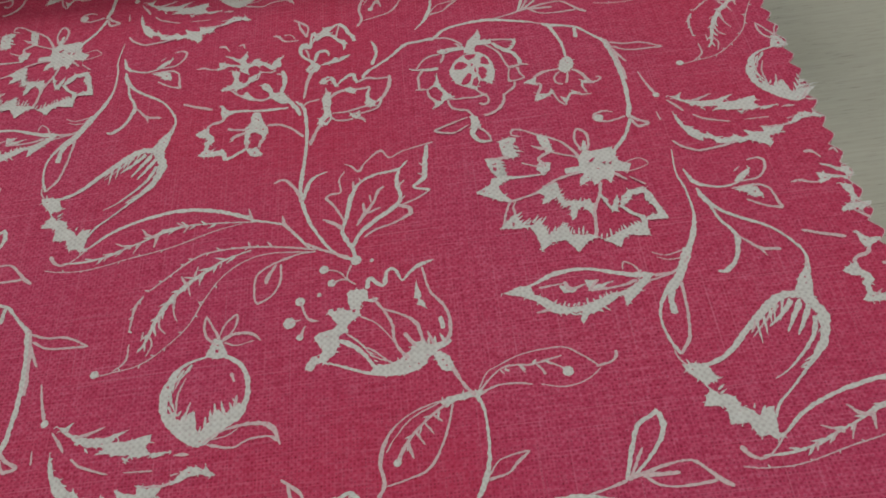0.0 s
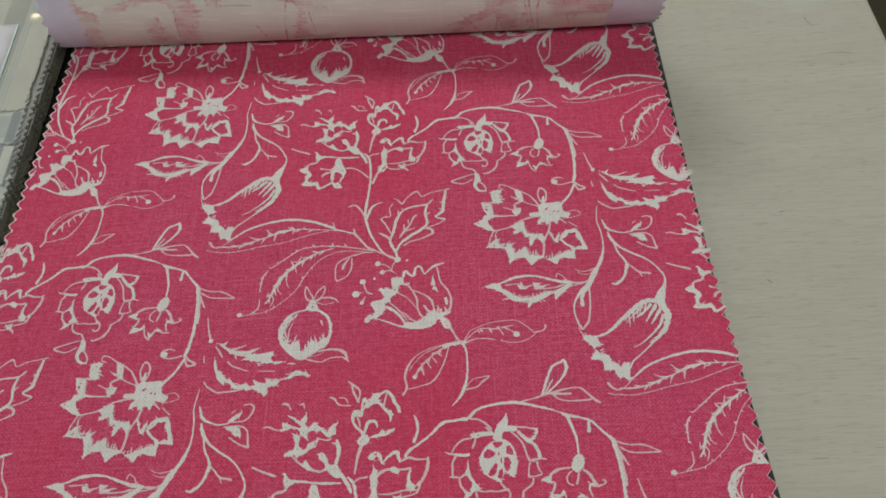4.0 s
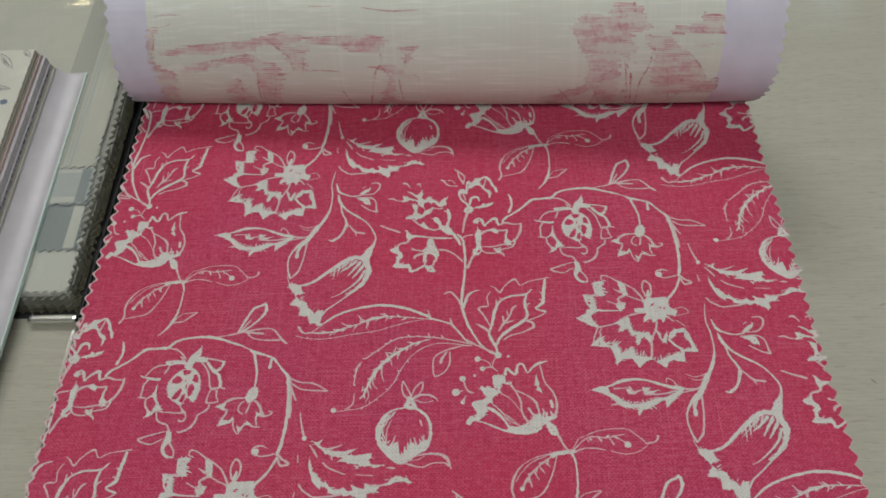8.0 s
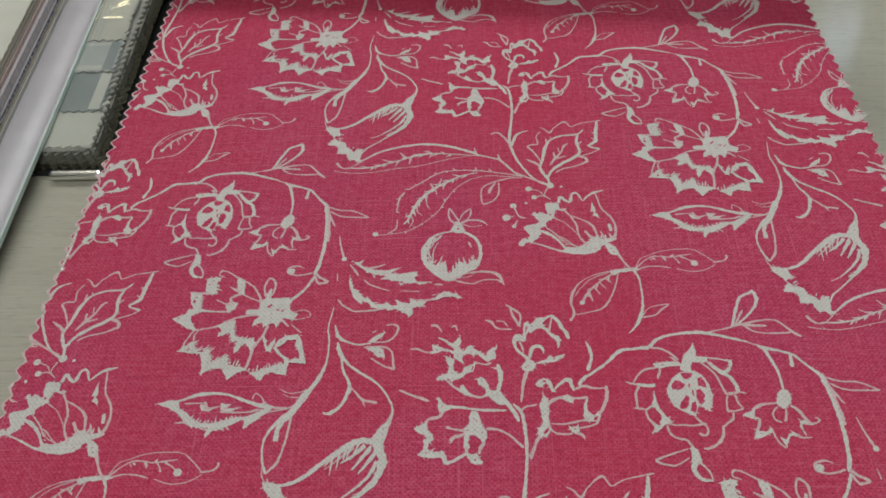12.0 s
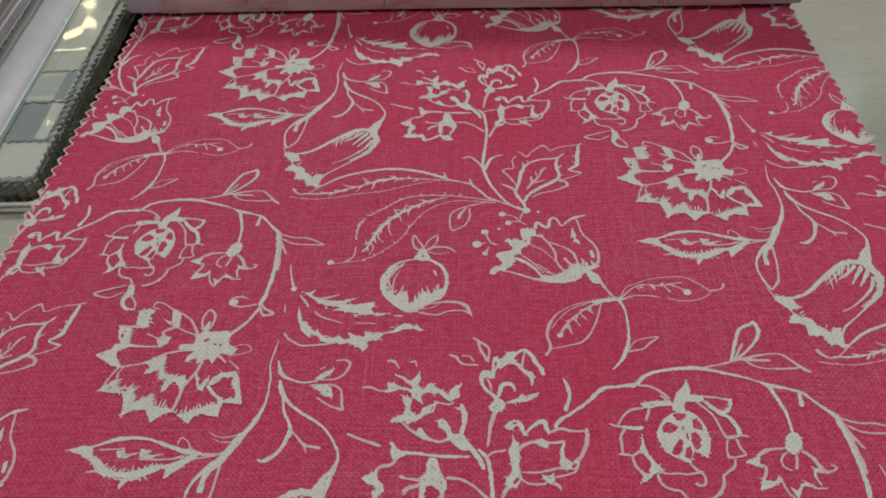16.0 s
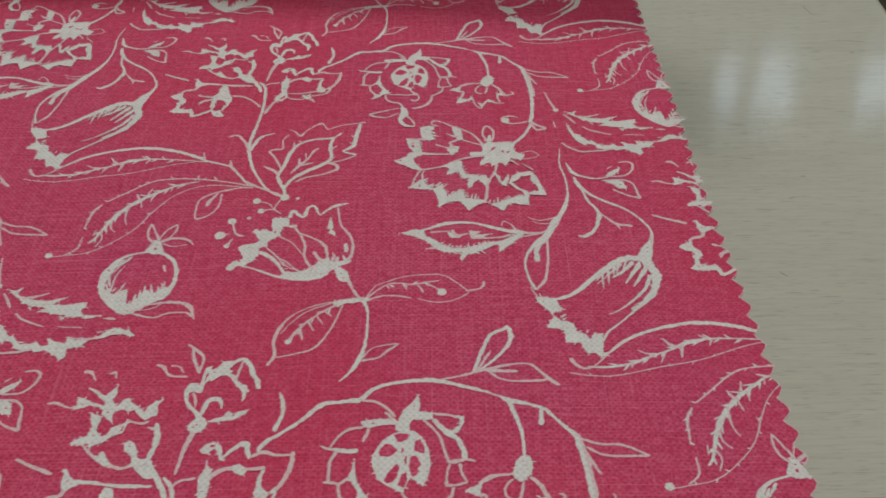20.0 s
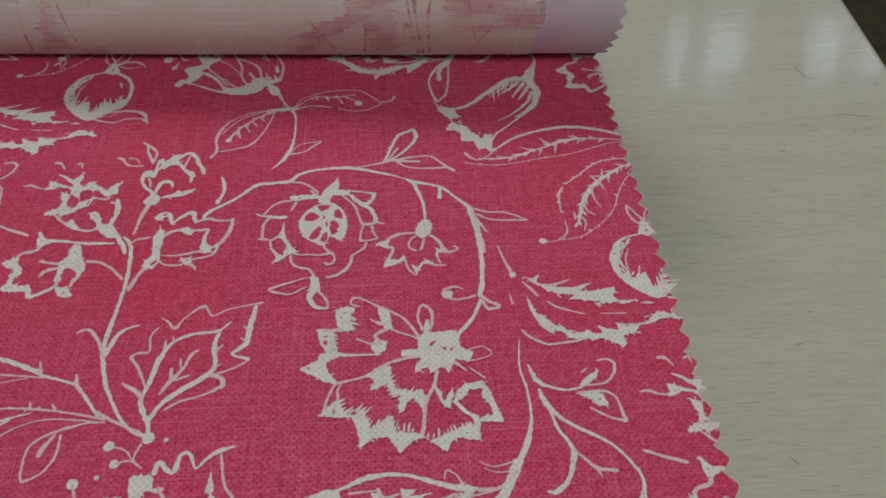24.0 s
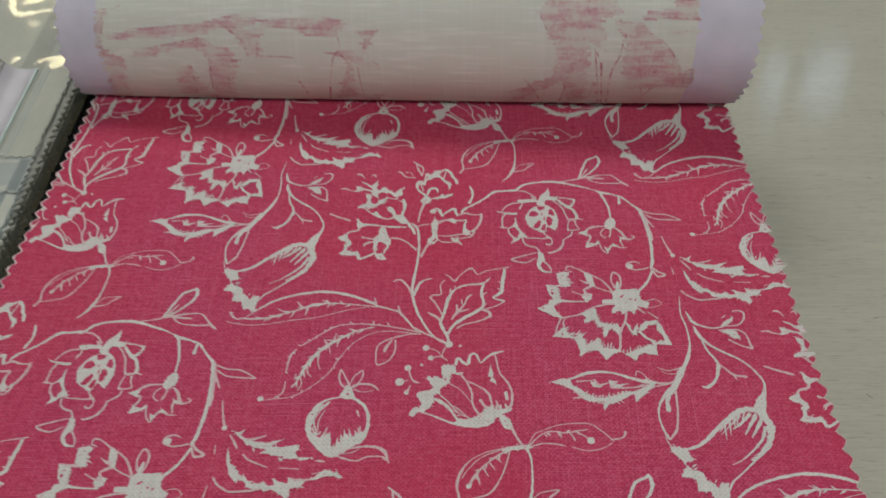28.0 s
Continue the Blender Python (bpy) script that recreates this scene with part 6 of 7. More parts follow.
def print_twig(k):
    # printed about (0.079, 0.043) of the repeat
    k.at(0.079, 0.043)
    k.stroke(((-13.0, 14.6), (-11.4, 9.7), (-8.6, 7.7), (-4.1, 6.3), (0.4, 7.1)), (0.5, 1.3, 0.8, 0.6, 0.5))
    k.stroke(((-0.7, 7.4), (5.0, 7.5), (7.9, 9.7), (9.0, 13.1), (7.4, 14.5), (4.5, 14.3)), (0.6, 0.6, 0.6, 0.8, 0.7, 0.4))
    k.petal((-1.0, 7.6), (1.2, 9.7), (4.6, 11.6), (3.8, 9.6), (1.5, 7.6))
    k.stroke(((0.1, 11.1), (2.0, 12.3)), (0.5, 0.3))
    k.stroke(((-2.2, 5.3), (4.5, 5.3), (7.3, 3.3), (8.1, -1.2), (8.7, -3.5)), (0.6, 0.8, 0.6, 0.8, 0.9))
    k.stroke(((8.7, -3.5), (4.5, -1.9), (0.5, 1.0)), (0.9, 0.6, 0.6))
    k.petal((-1.5, 4.7), (2.2, 5.6), (4.3, 4.6), (5.2, 1.3), (2.8, 1.1), (0.9, 3.5))
    k.stroke(((-11.3, 7.3), (-10.2, 3.3), (-7.1, -1.2), (-2.4, -4.9), (3.0, -8.6), (7.1, -13.8), (9.0, -18.8), (8.3, -24.5)), (0.6, 1.5, 0.9, 0.9, 0.7, 0.7, 0.6, 0.6))
    k.stroke(((-9.8, 2.9), (-8.3, -3.8), (-6.1, -8.1), (-5.7, -11.4), (-7.8, -17.0), (-11.3, -19.9), (-13.3, -19.6)), (0.8, 0.8, 0.9, 1.4, 1.1, 1.2, 0.4))
    k.stroke(((-5.7, -9.8), (-3.2, -12.4), (-0.7, -15.0), (3.9, -16.1)), (0.6, 0.6, 1.0, 0.7))
    k.stroke(((-0.9, -14.7), (-0.1, -17.6)), (0.7, 0.3))


def print_acanthus(k):
    # printed about (0.085, 0.073) of the repeat
    k.at(0.085, 0.073)
    k.stroke(((-21.9, 24.8), (-20.7, 19.6), (-19.1, 14.5)), (0.5, 0.7, 1.0))
    k.dot(-18.9, 13.8, 1.0, 1.0)
    k.petal((-15.6, 12.7), (-13.7, 12.2), (-12.0, 13.1), (-11.3, 13.4), (-12.3, 11.6), (-12.6, 10.7), (-9.7, 9.6), (-6.8, 8.6), (-3.2, 8.3), (0.4, 9.2), (2.8, 9.6), (-0.4, 8.0), (-1.2, 7.0), (2.4, 6.7), (6.8, 7.6), (8.4, 7.8), (8.3, 5.9), (7.1, 4.9), (8.5, 3.0), (10.8, 3.0), (13.8, 2.9), (10.9, 2.0), (9.2, 1.6), (8.2, 2.6), (4.6, 2.6), (2.1, 1.5), (3.7, 3.1), (1.0, 3.4), (-2.7, 4.4), (-5.0, 4.2), (-2.5, 5.6), (-4.7, 6.1), (-7.4, 6.4), (-10.4, 8.2), (-13.0, 10.2))
    k.stroke(((-10.5, 9.2), (-7.0, 9.8), (-3.3, 11.2)), (0.8, 0.8, 0.3))
    k.barbs(((-12.0, 8.6), (-6.0, 5.4), (1.0, 3.0), (8.0, 2.0)), 3.4, 2.2, 28, (1, -1, 1), 0.7)
    k.barbs(((-14.6, 0.6), (-9.0, -5.0), (-2.0, -8.0), (6.0, -8.6)), 2.8, 2.2, 30, (1, 1, -1), 0.7)
    k.stroke(((-16.5, 11.2), (-14.4, 8.3), (-12.8, 5.8)), (0.5, 0.8, 0.5))
    k.stroke(((-10.7, 3.9), (-7.7, 1.5), (-1.1, -1.0)), (0.5, 0.6, 0.4))
    k.stroke(((2.6, -1.0), (9.6, -1.4)), (0.3, 0.4))
    k.stroke(((14.3, 1.7), (16.2, 1.7), (18.0, 1.4)), (0.3, 0.8, 0.3))
    k.petal((-16.0, 5.9), (-15.1, 3.5), (-14.0, -0.0), (-12.7, -0.5), (-11.5, -2.4), (-9.5, -4.2), (-8.7, -4.0), (-6.6, -6.3), (-4.7, -7.2), (-1.4, -6.2), (0.2, -7.6), (2.2, -7.2), (1.1, -4.9), (3.5, -6.1), (6.4, -6.6), (6.6, -4.3), (9.0, -5.7), (10.6, -5.1), (12.4, -5.3), (11.6, -6.7), (10.9, -7.6), (12.3, -8.0), (9.2, -8.0), (7.5, -8.4), (7.3, -9.9), (7.7, -11.0), (6.2, -12.3), (5.2, -11.0), (3.4, -10.0), (1.5, -8.9), (-0.2, -9.3), (-1.3, -9.7), (-2.0, -8.6), (-3.6, -9.0), (-5.4, -8.6), (-6.3, -8.5), (-8.3, -6.3), (-10.2, -5.4), (-10.7, -6.9), (-12.3, -5.3), (-14.0, -3.5), (-15.3, -0.0), (-16.1, 3.0))
    k.stroke(((6.3, -5.0), (12.4, -5.3), (16.1, -4.3)), (0.3, 0.7, 0.6))
    k.petal((15.4, -4.1), (16.5, -2.5), (18.2, -1.6), (20.0, -1.7), (21.8, -2.6), (22.2, -1.5), (23.2, -3.1), (24.8, -4.3), (23.1, -4.5), (21.0, -3.7), (19.2, -3.9), (17.5, -4.3), (16.2, -5.0), (14.1, -5.4))
    k.stroke(((14.0, -3.1), (16.0, -2.9)), (0.4, 0.4))
    k.stroke(((-19.1, -4.8), (-16.9, -7.5), (-13.0, -9.8), (-9.6, -9.8), (-5.3, -9.4), (-2.0, -8.6)), (0.7, 0.7, 0.7, 0.7, 0.7, 0.7))
    k.stroke(((-20.6, 7.2), (-20.3, 3.6)), (0.3, 0.6))


def print_bell(k):
    # printed about (0.069, -0.001) of the repeat
    k.at(0.069, -0.001)
    k.petal((18.1, 22.3), (18.2, 18.5), (16.8, 12.4), (14.4, 10.9), (12.8, 15.0), (14.7, 18.3))
    k.stroke(((18.1, 21.3), (18.9, 25.3), (18.4, 28.6)), (0.7, 0.5, 0.5))
    k.stroke(((14.5, 13.8), (10.8, 14.6), (6.8, 13.3), (2.0, 9.7), (-2.7, 5.8), (-7.4, 1.6), (-12.8, -0.5), (-18.1, 0.0)), (2.0, 2.0, 2.2, 1.8, 1.5, 1.3, 1.1, 1.1))
    k.petal((-18.9, 0.6), (-15.3, 0.3), (-13.0, -1.2), (-11.6, -4.4), (-13.1, -5.0), (-14.7, -5.8), (-13.7, -7.0), (-12.7, -8.3), (-10.5, -8.8), (-9.2, -9.8), (-8.6, -12.1), (-6.1, -13.6), (-5.2, -15.0), (-4.1, -13.5), (-1.3, -13.2), (-1.8, -16.1), (-2.3, -19.5), (-0.9, -20.5), (-2.9, -21.1), (-4.8, -19.7), (-6.7, -19.8), (-8.1, -16.0), (-12.1, -16.0), (-11.9, -12.5), (-12.6, -11.4), (-16.7, -10.7), (-15.8, -8.7), (-14.5, -6.8), (-15.9, -4.2), (-18.0, -2.1))
    k.stroke(((15.7, 12.3), (17.0, 7.2), (15.9, 2.6), (13.0, -1.5), (8.5, -5.8), (3.6, -10.1), (0.0, -13.0), (-1.8, -16.1)), (2.4, 2.6, 2.1, 1.7, 0.7, 0.5, 0.6, 0.9))
    k.stroke(((15.3, 7.5), (12.5, 1.7), (5.5, -4.6), (1.1, -6.9)), (1.4, 1.0, 0.4, 0.3))
    k.stroke(((7.8, 12.2), (2.7, 7.5), (-0.6, 4.5)), (1.2, 0.5, 0.3))
    k.stroke(((11.3, 12.8), (7.4, 9.0), (4.1, 6.7)), (1.5, 1.0, 0.3))
    k.stroke(((13.0, 12.0), (10.5, 8.4), (7.8, 4.5)), (1.5, 1.1, 0.5))
    k.stroke(((14.8, 10.8), (12.2, 6.5), (9.8, 3.3)), (1.4, 1.1, 0.5))
    k.stroke(((1.9, 9.2), (-0.6, 5.7)), (1.2, 0.3))
    k.comb(((14.0, 11.4), (9.6, 13.2), (5.6, 11.6), (0.6, 8.0)), (1.0, -8.0), 6.0, 2.1, 1.0)
    k.comb(((15.8, 8.4), (16.0, 3.0), (13.0, -1.2), (8.0, -5.6)), (2.0, -6.0), 2.6, 1.6, 0.8)
    k.comb(((-12.4, -3.0), (-12.0, -8.4), (-8.8, -11.6), (-3.0, -13.8)), (2.0, 2.0), 1.5, 1.4, 0.7)
    k.stroke(((-19.9, 5.8), (-19.4, 2.7), (-17.9, -0.0)), (0.3, 0.4, 0.7))


def scene_landscape_wash(k):
    k.wash((-196.8, 102.2), (-192.7, 101.4), (-194.6, 95.3), (-195.9, 89.6), (-193.8, 82.1), (-186.2, 79.7), (-195.3, 40.2), (-196.3, 50.0), (-201.4, 50.1), (-197.3, 71.4), (-198.2, 82.7), (-198.4, 89.6))
    k.wash((-193.3, 90.5), (-174.8, 93.7), (-145.1, 97.1), (-133.2, 100.1), (-121.7, 100.9), (-114.8, 98.9), (-128.2, 94.2), (-136.7, 95.1), (-145.9, 91.5), (-163.7, 89.7), (-192.2, 88.8))
    k.wash((-114.8, 99.4), (-99.3, 100.1), (-81.1, 101.4), (-74.3, 98.9), (-77.9, 96.1), (-80.8, 93.2), (-84.5, 93.2), (-94.3, 93.1), (-99.6, 96.0), (-115.1, 96.4))
    k.wash((-128.2, 93.6), (-114.9, 96.2), (-118.0, 88.7), (-117.6, 81.7), (-122.9, 82.9), (-126.6, 89.1))
    k.wash((-181.3, 83.9), (-158.1, 88.0), (-146.1, 89.8), (-140.2, 87.0), (-132.1, 86.6), (-129.8, 79.7), (-142.4, 33.9), (-148.7, 34.4), (-143.5, 80.0), (-147.0, 84.7), (-158.7, 85.1), (-174.6, 80.3), (-182.4, 79.4))
    k.wash((-161.2, 74.2), (-153.2, 76.3), (-152.7, 70.2), (-144.8, 50.0), (-154.7, 54.0), (-164.7, 41.8))
    k.wash((-104.9, 48.2), (-95.1, 37.0), (-92.6, 28.7), (-75.7, 81.9), (-70.0, 34.3), (-60.9, 60.1))
    k.wash((-85.2, 85.5), (-75.2, 87.6), (-67.2, 82.2), (-61.3, 78.5), (-72.9, 81.0))
    k.wash((-71.8, 95.5), (-60.2, 96.7), (-64.8, 92.9), (-66.4, 85.8), (-69.0, 87.5), (-67.6, 92.5))


def scene_landscape_line(k):
    k.stroke(((-196.8, 102.2), (-194.9, 98.9), (-195.1, 93.9), (-197.3, 88.7), (-196.1, 81.5)), (0.8, 1.1, 0.9, 0.8, 0.6))
    k.stroke(((-195.6, 102.2), (-188.4, 102.9), (-185.3, 104.0), (-184.4, 106.2)), (0.5, 0.6, 0.6, 0.4))
    k.stroke(((-193.8, 107.7), (-184.8, 108.6), (-177.4, 108.2)), (0.3, 0.5, 0.3))
    k.stroke(((-182.2, 93.8), (-165.8, 94.7), (-145.1, 97.1)), (0.4, 0.6, 0.4))
    k.stroke(((-133.2, 100.1), (-127.4, 101.3), (-121.8, 100.3), (-114.8, 98.9)), (0.6, 0.8, 0.8, 0.6))
    k.stroke(((-135.0, 97.3), (-131.1, 94.1), (-126.4, 90.3), (-124.9, 86.8), (-124.1, 82.5)), (0.6, 0.9, 0.9, 1.0, 0.9))
    k.stroke(((-118.4, 89.9), (-118.6, 86.3), (-120.0, 81.3)), (0.9, 1.2, 1.0))
    k.stroke(((-114.8, 99.4), (-96.4, 100.4), (-77.0, 100.5)), (0.4, 0.5, 0.4))
    k.stroke(((-110.8, 96.5), (-88.4, 96.3), (-74.5, 97.3)), (0.5, 0.6, 0.7))
    k.stroke(((-81.2, 95.5), (-79.3, 91.6), (-79.1, 88.1)), (0.6, 0.8, 0.6))
    k.stroke(((-71.8, 95.2), (-65.7, 96.0), (-60.2, 96.7)), (0.5, 0.9, 0.6))
    k.stroke(((-66.4, 94.3), (-67.2, 90.3), (-68.5, 87.3)), (0.8, 0.9, 0.6))
    k.stroke(((-121.3, 81.9), (-112.6, 82.8), (-101.1, 82.5)), (0.5, 0.6, 0.4))
    k.stroke(((-181.5, 83.0), (-158.1, 88.0), (-146.1, 90.1), (-140.2, 87.0)), (0.5, 0.7, 0.7, 0.8))
    k.stroke(((-142.4, 85.7), (-149.4, 29.3), (-134.2, 75.3), (-130.4, 79.7), (-126.8, 80.5)), (0.8, 1.1, 1.2, 1.0, 0.6))
    k.stroke(((-161.1, 74.6), (-155.9, 76.2), (-153.1, 73.3), (-156.9, 43.1), (-144.3, 50.6)), (0.7, 0.9, 0.9, 0.9, 0.7))
    k.stroke(((-95.1, 37.0), (-92.6, 28.7), (-83.0, 81.7), (-75.7, 81.9)), (0.8, 1.0, 0.9, 0.7))
    k.stroke(((-101.7, 71.2), (-99.7, 64.9), (-98.4, 58.4)), (0.7, 0.8, 0.6))
    k.stroke(((-71.4, 79.3), (-69.3, 37.0), (-65.2, 48.1)), (0.5, 0.6, 0.5))
    k.stroke(((-64.4, 82.3), (-61.2, 80.3)), (0.6, 0.6))
    k.stroke(((-68.4, 81.5), (-65.0, 81.6)), (0.7, 0.5))
    k.stroke(((-87.3, 113.9), (-73.6, 112.7), (-60.0, 113.6)), (0.3, 0.5, 0.3))
    k.stroke(((-113.7, 113.9), (-101.1, 114.1)), (0.3, 0.4))
    k.stroke(((-143.8, 86.3), (-146.3, 88.9), (-149.0, 89.7)), (0.6, 0.7, 0.5))


def scene_tower_wash(k):
    k.wash((11.9, 108.2), (19.7, 115.2), (30.1, 113.0), (32.6, 120.2), (41.6, 120.5), (46.9, 115.4), (48.5, 107.8), (38.7, 107.2), (34.8, 96.6), (36.1, 28.0), (20.3, 94.0), (16.9, 100.0), (14.6, 105.2))
    k.wash((46.0, 105.9), (56.4, 106.3), (67.7, 97.8), (74.1, 90.6), (77.9, 84.5), (83.4, 84.2), (82.4, 74.4), (55.9, 70.9), (50.6, 86.4), (51.9, 97.2))
    k.wash((59.3, 110.0), (71.6, 112.5), (71.8, 117.1), (81.8, 116.7), (82.5, 108.3), (59.0, 106.9))
    k.wash((71.0, 103.2), (82.7, 103.9), (82.9, 102.6), (71.5, 101.6))
    k.wash((23.0, 93.5), (32.4, 93.3), (30.4, 85.7), (24.5, 76.4), (11.6, 65.7), (-1.4, 46.4), (7.0, 70.2), (18.9, 77.7), (23.0, 87.1))
    k.wash((33.5, 106.4), (40.8, 106.2), (42.9, 98.2), (38.5, 94.1), (35.0, 97.4))


def scene_tower_line(k):
    k.stroke(((6.5, 76.3), (11.4, 67.9), (22.5, 42.9), (26.9, 79.6), (31.5, 87.7)), (0.6, 0.8, 0.9, 0.9, 0.7))
    k.stroke(((-0.3, 64.8), (7.1, 69.1), (14.8, 68.0)), (0.6, 0.7, 0.6))
    k.stroke(((38.3, 61.8), (39.9, 73.4), (47.9, 29.0), (37.9, 94.1)), (0.7, 0.9, 0.8, 0.6))
    k.stroke(((48.1, 47.2), (46.3, 78.5), (49.1, 89.7), (50.4, 96.3)), (0.8, 0.9, 0.8, 0.6))
    k.stroke(((58.1, 42.6), (66.8, 72.3), (82.0, 73.8), (83.3, 84.6), (77.9, 84.5), (72.6, 93.1), (67.1, 98.7)), (0.6, 0.8, 0.9, 1.0, 1.0, 0.9, 0.7))
    k.stroke(((59.5, 107.5), (71.8, 108.7), (82.7, 108.6)), (0.5, 0.7, 0.7))
    k.stroke(((69.2, 103.1), (76.5, 103.4), (83.8, 103.4)), (0.8, 1.0, 0.9))
    k.stroke(((71.4, 115.1), (77.0, 116.3), (82.1, 116.0)), (0.7, 0.8, 0.6))
    k.stroke(((11.4, 109.2), (11.9, 107.2)), (1.1, 1.0))
    k.stroke(((13.5, 106.2), (15.8, 101.5), (18.6, 97.8)), (0.7, 0.8, 0.7))
    k.stroke(((18.6, 96.7), (23.0, 93.5), (24.7, 86.1)), (0.7, 0.8, 0.8))
    k.stroke(((34.2, 118.2), (34.8, 113.7), (34.4, 108.0)), (0.9, 1.0, 0.9))
    k.stroke(((40.9, 120.5), (41.5, 115.9), (41.1, 110.3)), (0.9, 0.9, 0.8))
    k.stroke(((44.5, 117.1), (45.7, 112.6), (47.4, 108.5)), (0.6, 0.8, 0.7))
    k.stroke(((34.0, 105.9), (35.3, 101.2), (36.2, 95.8)), (0.7, 0.8, 0.7))
    k.stroke(((48.1, 106.5), (51.4, 103.5), (50.9, 96.9)), (0.6, 0.7, 0.6))
    k.stroke(((19.7, 114.6), (18.7, 112.0), (20.3, 109.0)), (0.7, 0.9, 0.7))
    k.stroke(((23.9, 112.2), (27.5, 112.9)), (0.6, 0.7))
    k.stroke(((25.0, 109.2), (28.6, 109.9)), (0.6, 0.7))
    k.stroke(((36.4, 110.7), (39.5, 110.8)), (0.9, 0.9))
    k.stroke(((37.3, 114.8), (39.9, 114.9)), (0.9, 0.8))
    k.stroke(((38.7, 91.7), (40.0, 89.3)), (1.0, 0.9))
    k.stroke(((42.3, 92.5), (44.5, 92.0)), (0.9, 0.8))
    k.stroke(((41.3, 86.8), (48.3, 30.8)), (1.0, 0.9))
    k.stroke(((60.0, 96.1), (63.8, 87.6), (68.1, 79.2)), (0.4, 0.5, 0.4))
    k.stroke(((56.3, 96.0), (58.6, 86.7), (67.8, 41.1)), (0.4, 0.5, 0.4))


SCENES = (
    ("printed_landscape_wash", scene_landscape_wash, M_TOILE_WASH),
    ("printed_landscape_line", scene_landscape_line, M_TOILE_LINE),
    ("printed_tower_wash", scene_tower_wash, M_TOILE_WASH),
    ("printed_tower_line", scene_tower_line, M_TOILE_LINE),
)

MOTIFS = (
    ("printed_tulip", print_tulip),
    ("printed_stem_with_leaves", print_stem_with_leaves),
    ("printed_pomegranate", print_pomegranate),
    ("printed_fern", print_fern),
    ("printed_curved_fern", print_curved_fern),
    ("printed_drop_leaf", print_drop_leaf),
    ("printed_trunk", print_trunk),
    ("printed_oak_leaf", print_oak_leaf),
    ("printed_star_flower", print_star_flower),
    ("printed_thistle", print_thistle),
    ("printed_rosebud", print_rosebud),
    ("printed_cup_flower", print_cup_flower),
    ("printed_arch", print_arch),
    ("printed_nodding_flower", print_nodding_flower),
    ("printed_rose", print_rose),
    ("printed_carnation", print_carnation),
    ("printed_slender_stem", print_slender_stem),
    ("printed_long_leaf", print_long_leaf),
    ("printed_twig", print_twig),
    ("printed_acanthus", print_acanthus),
    ("printed_bell", print_bell),
)


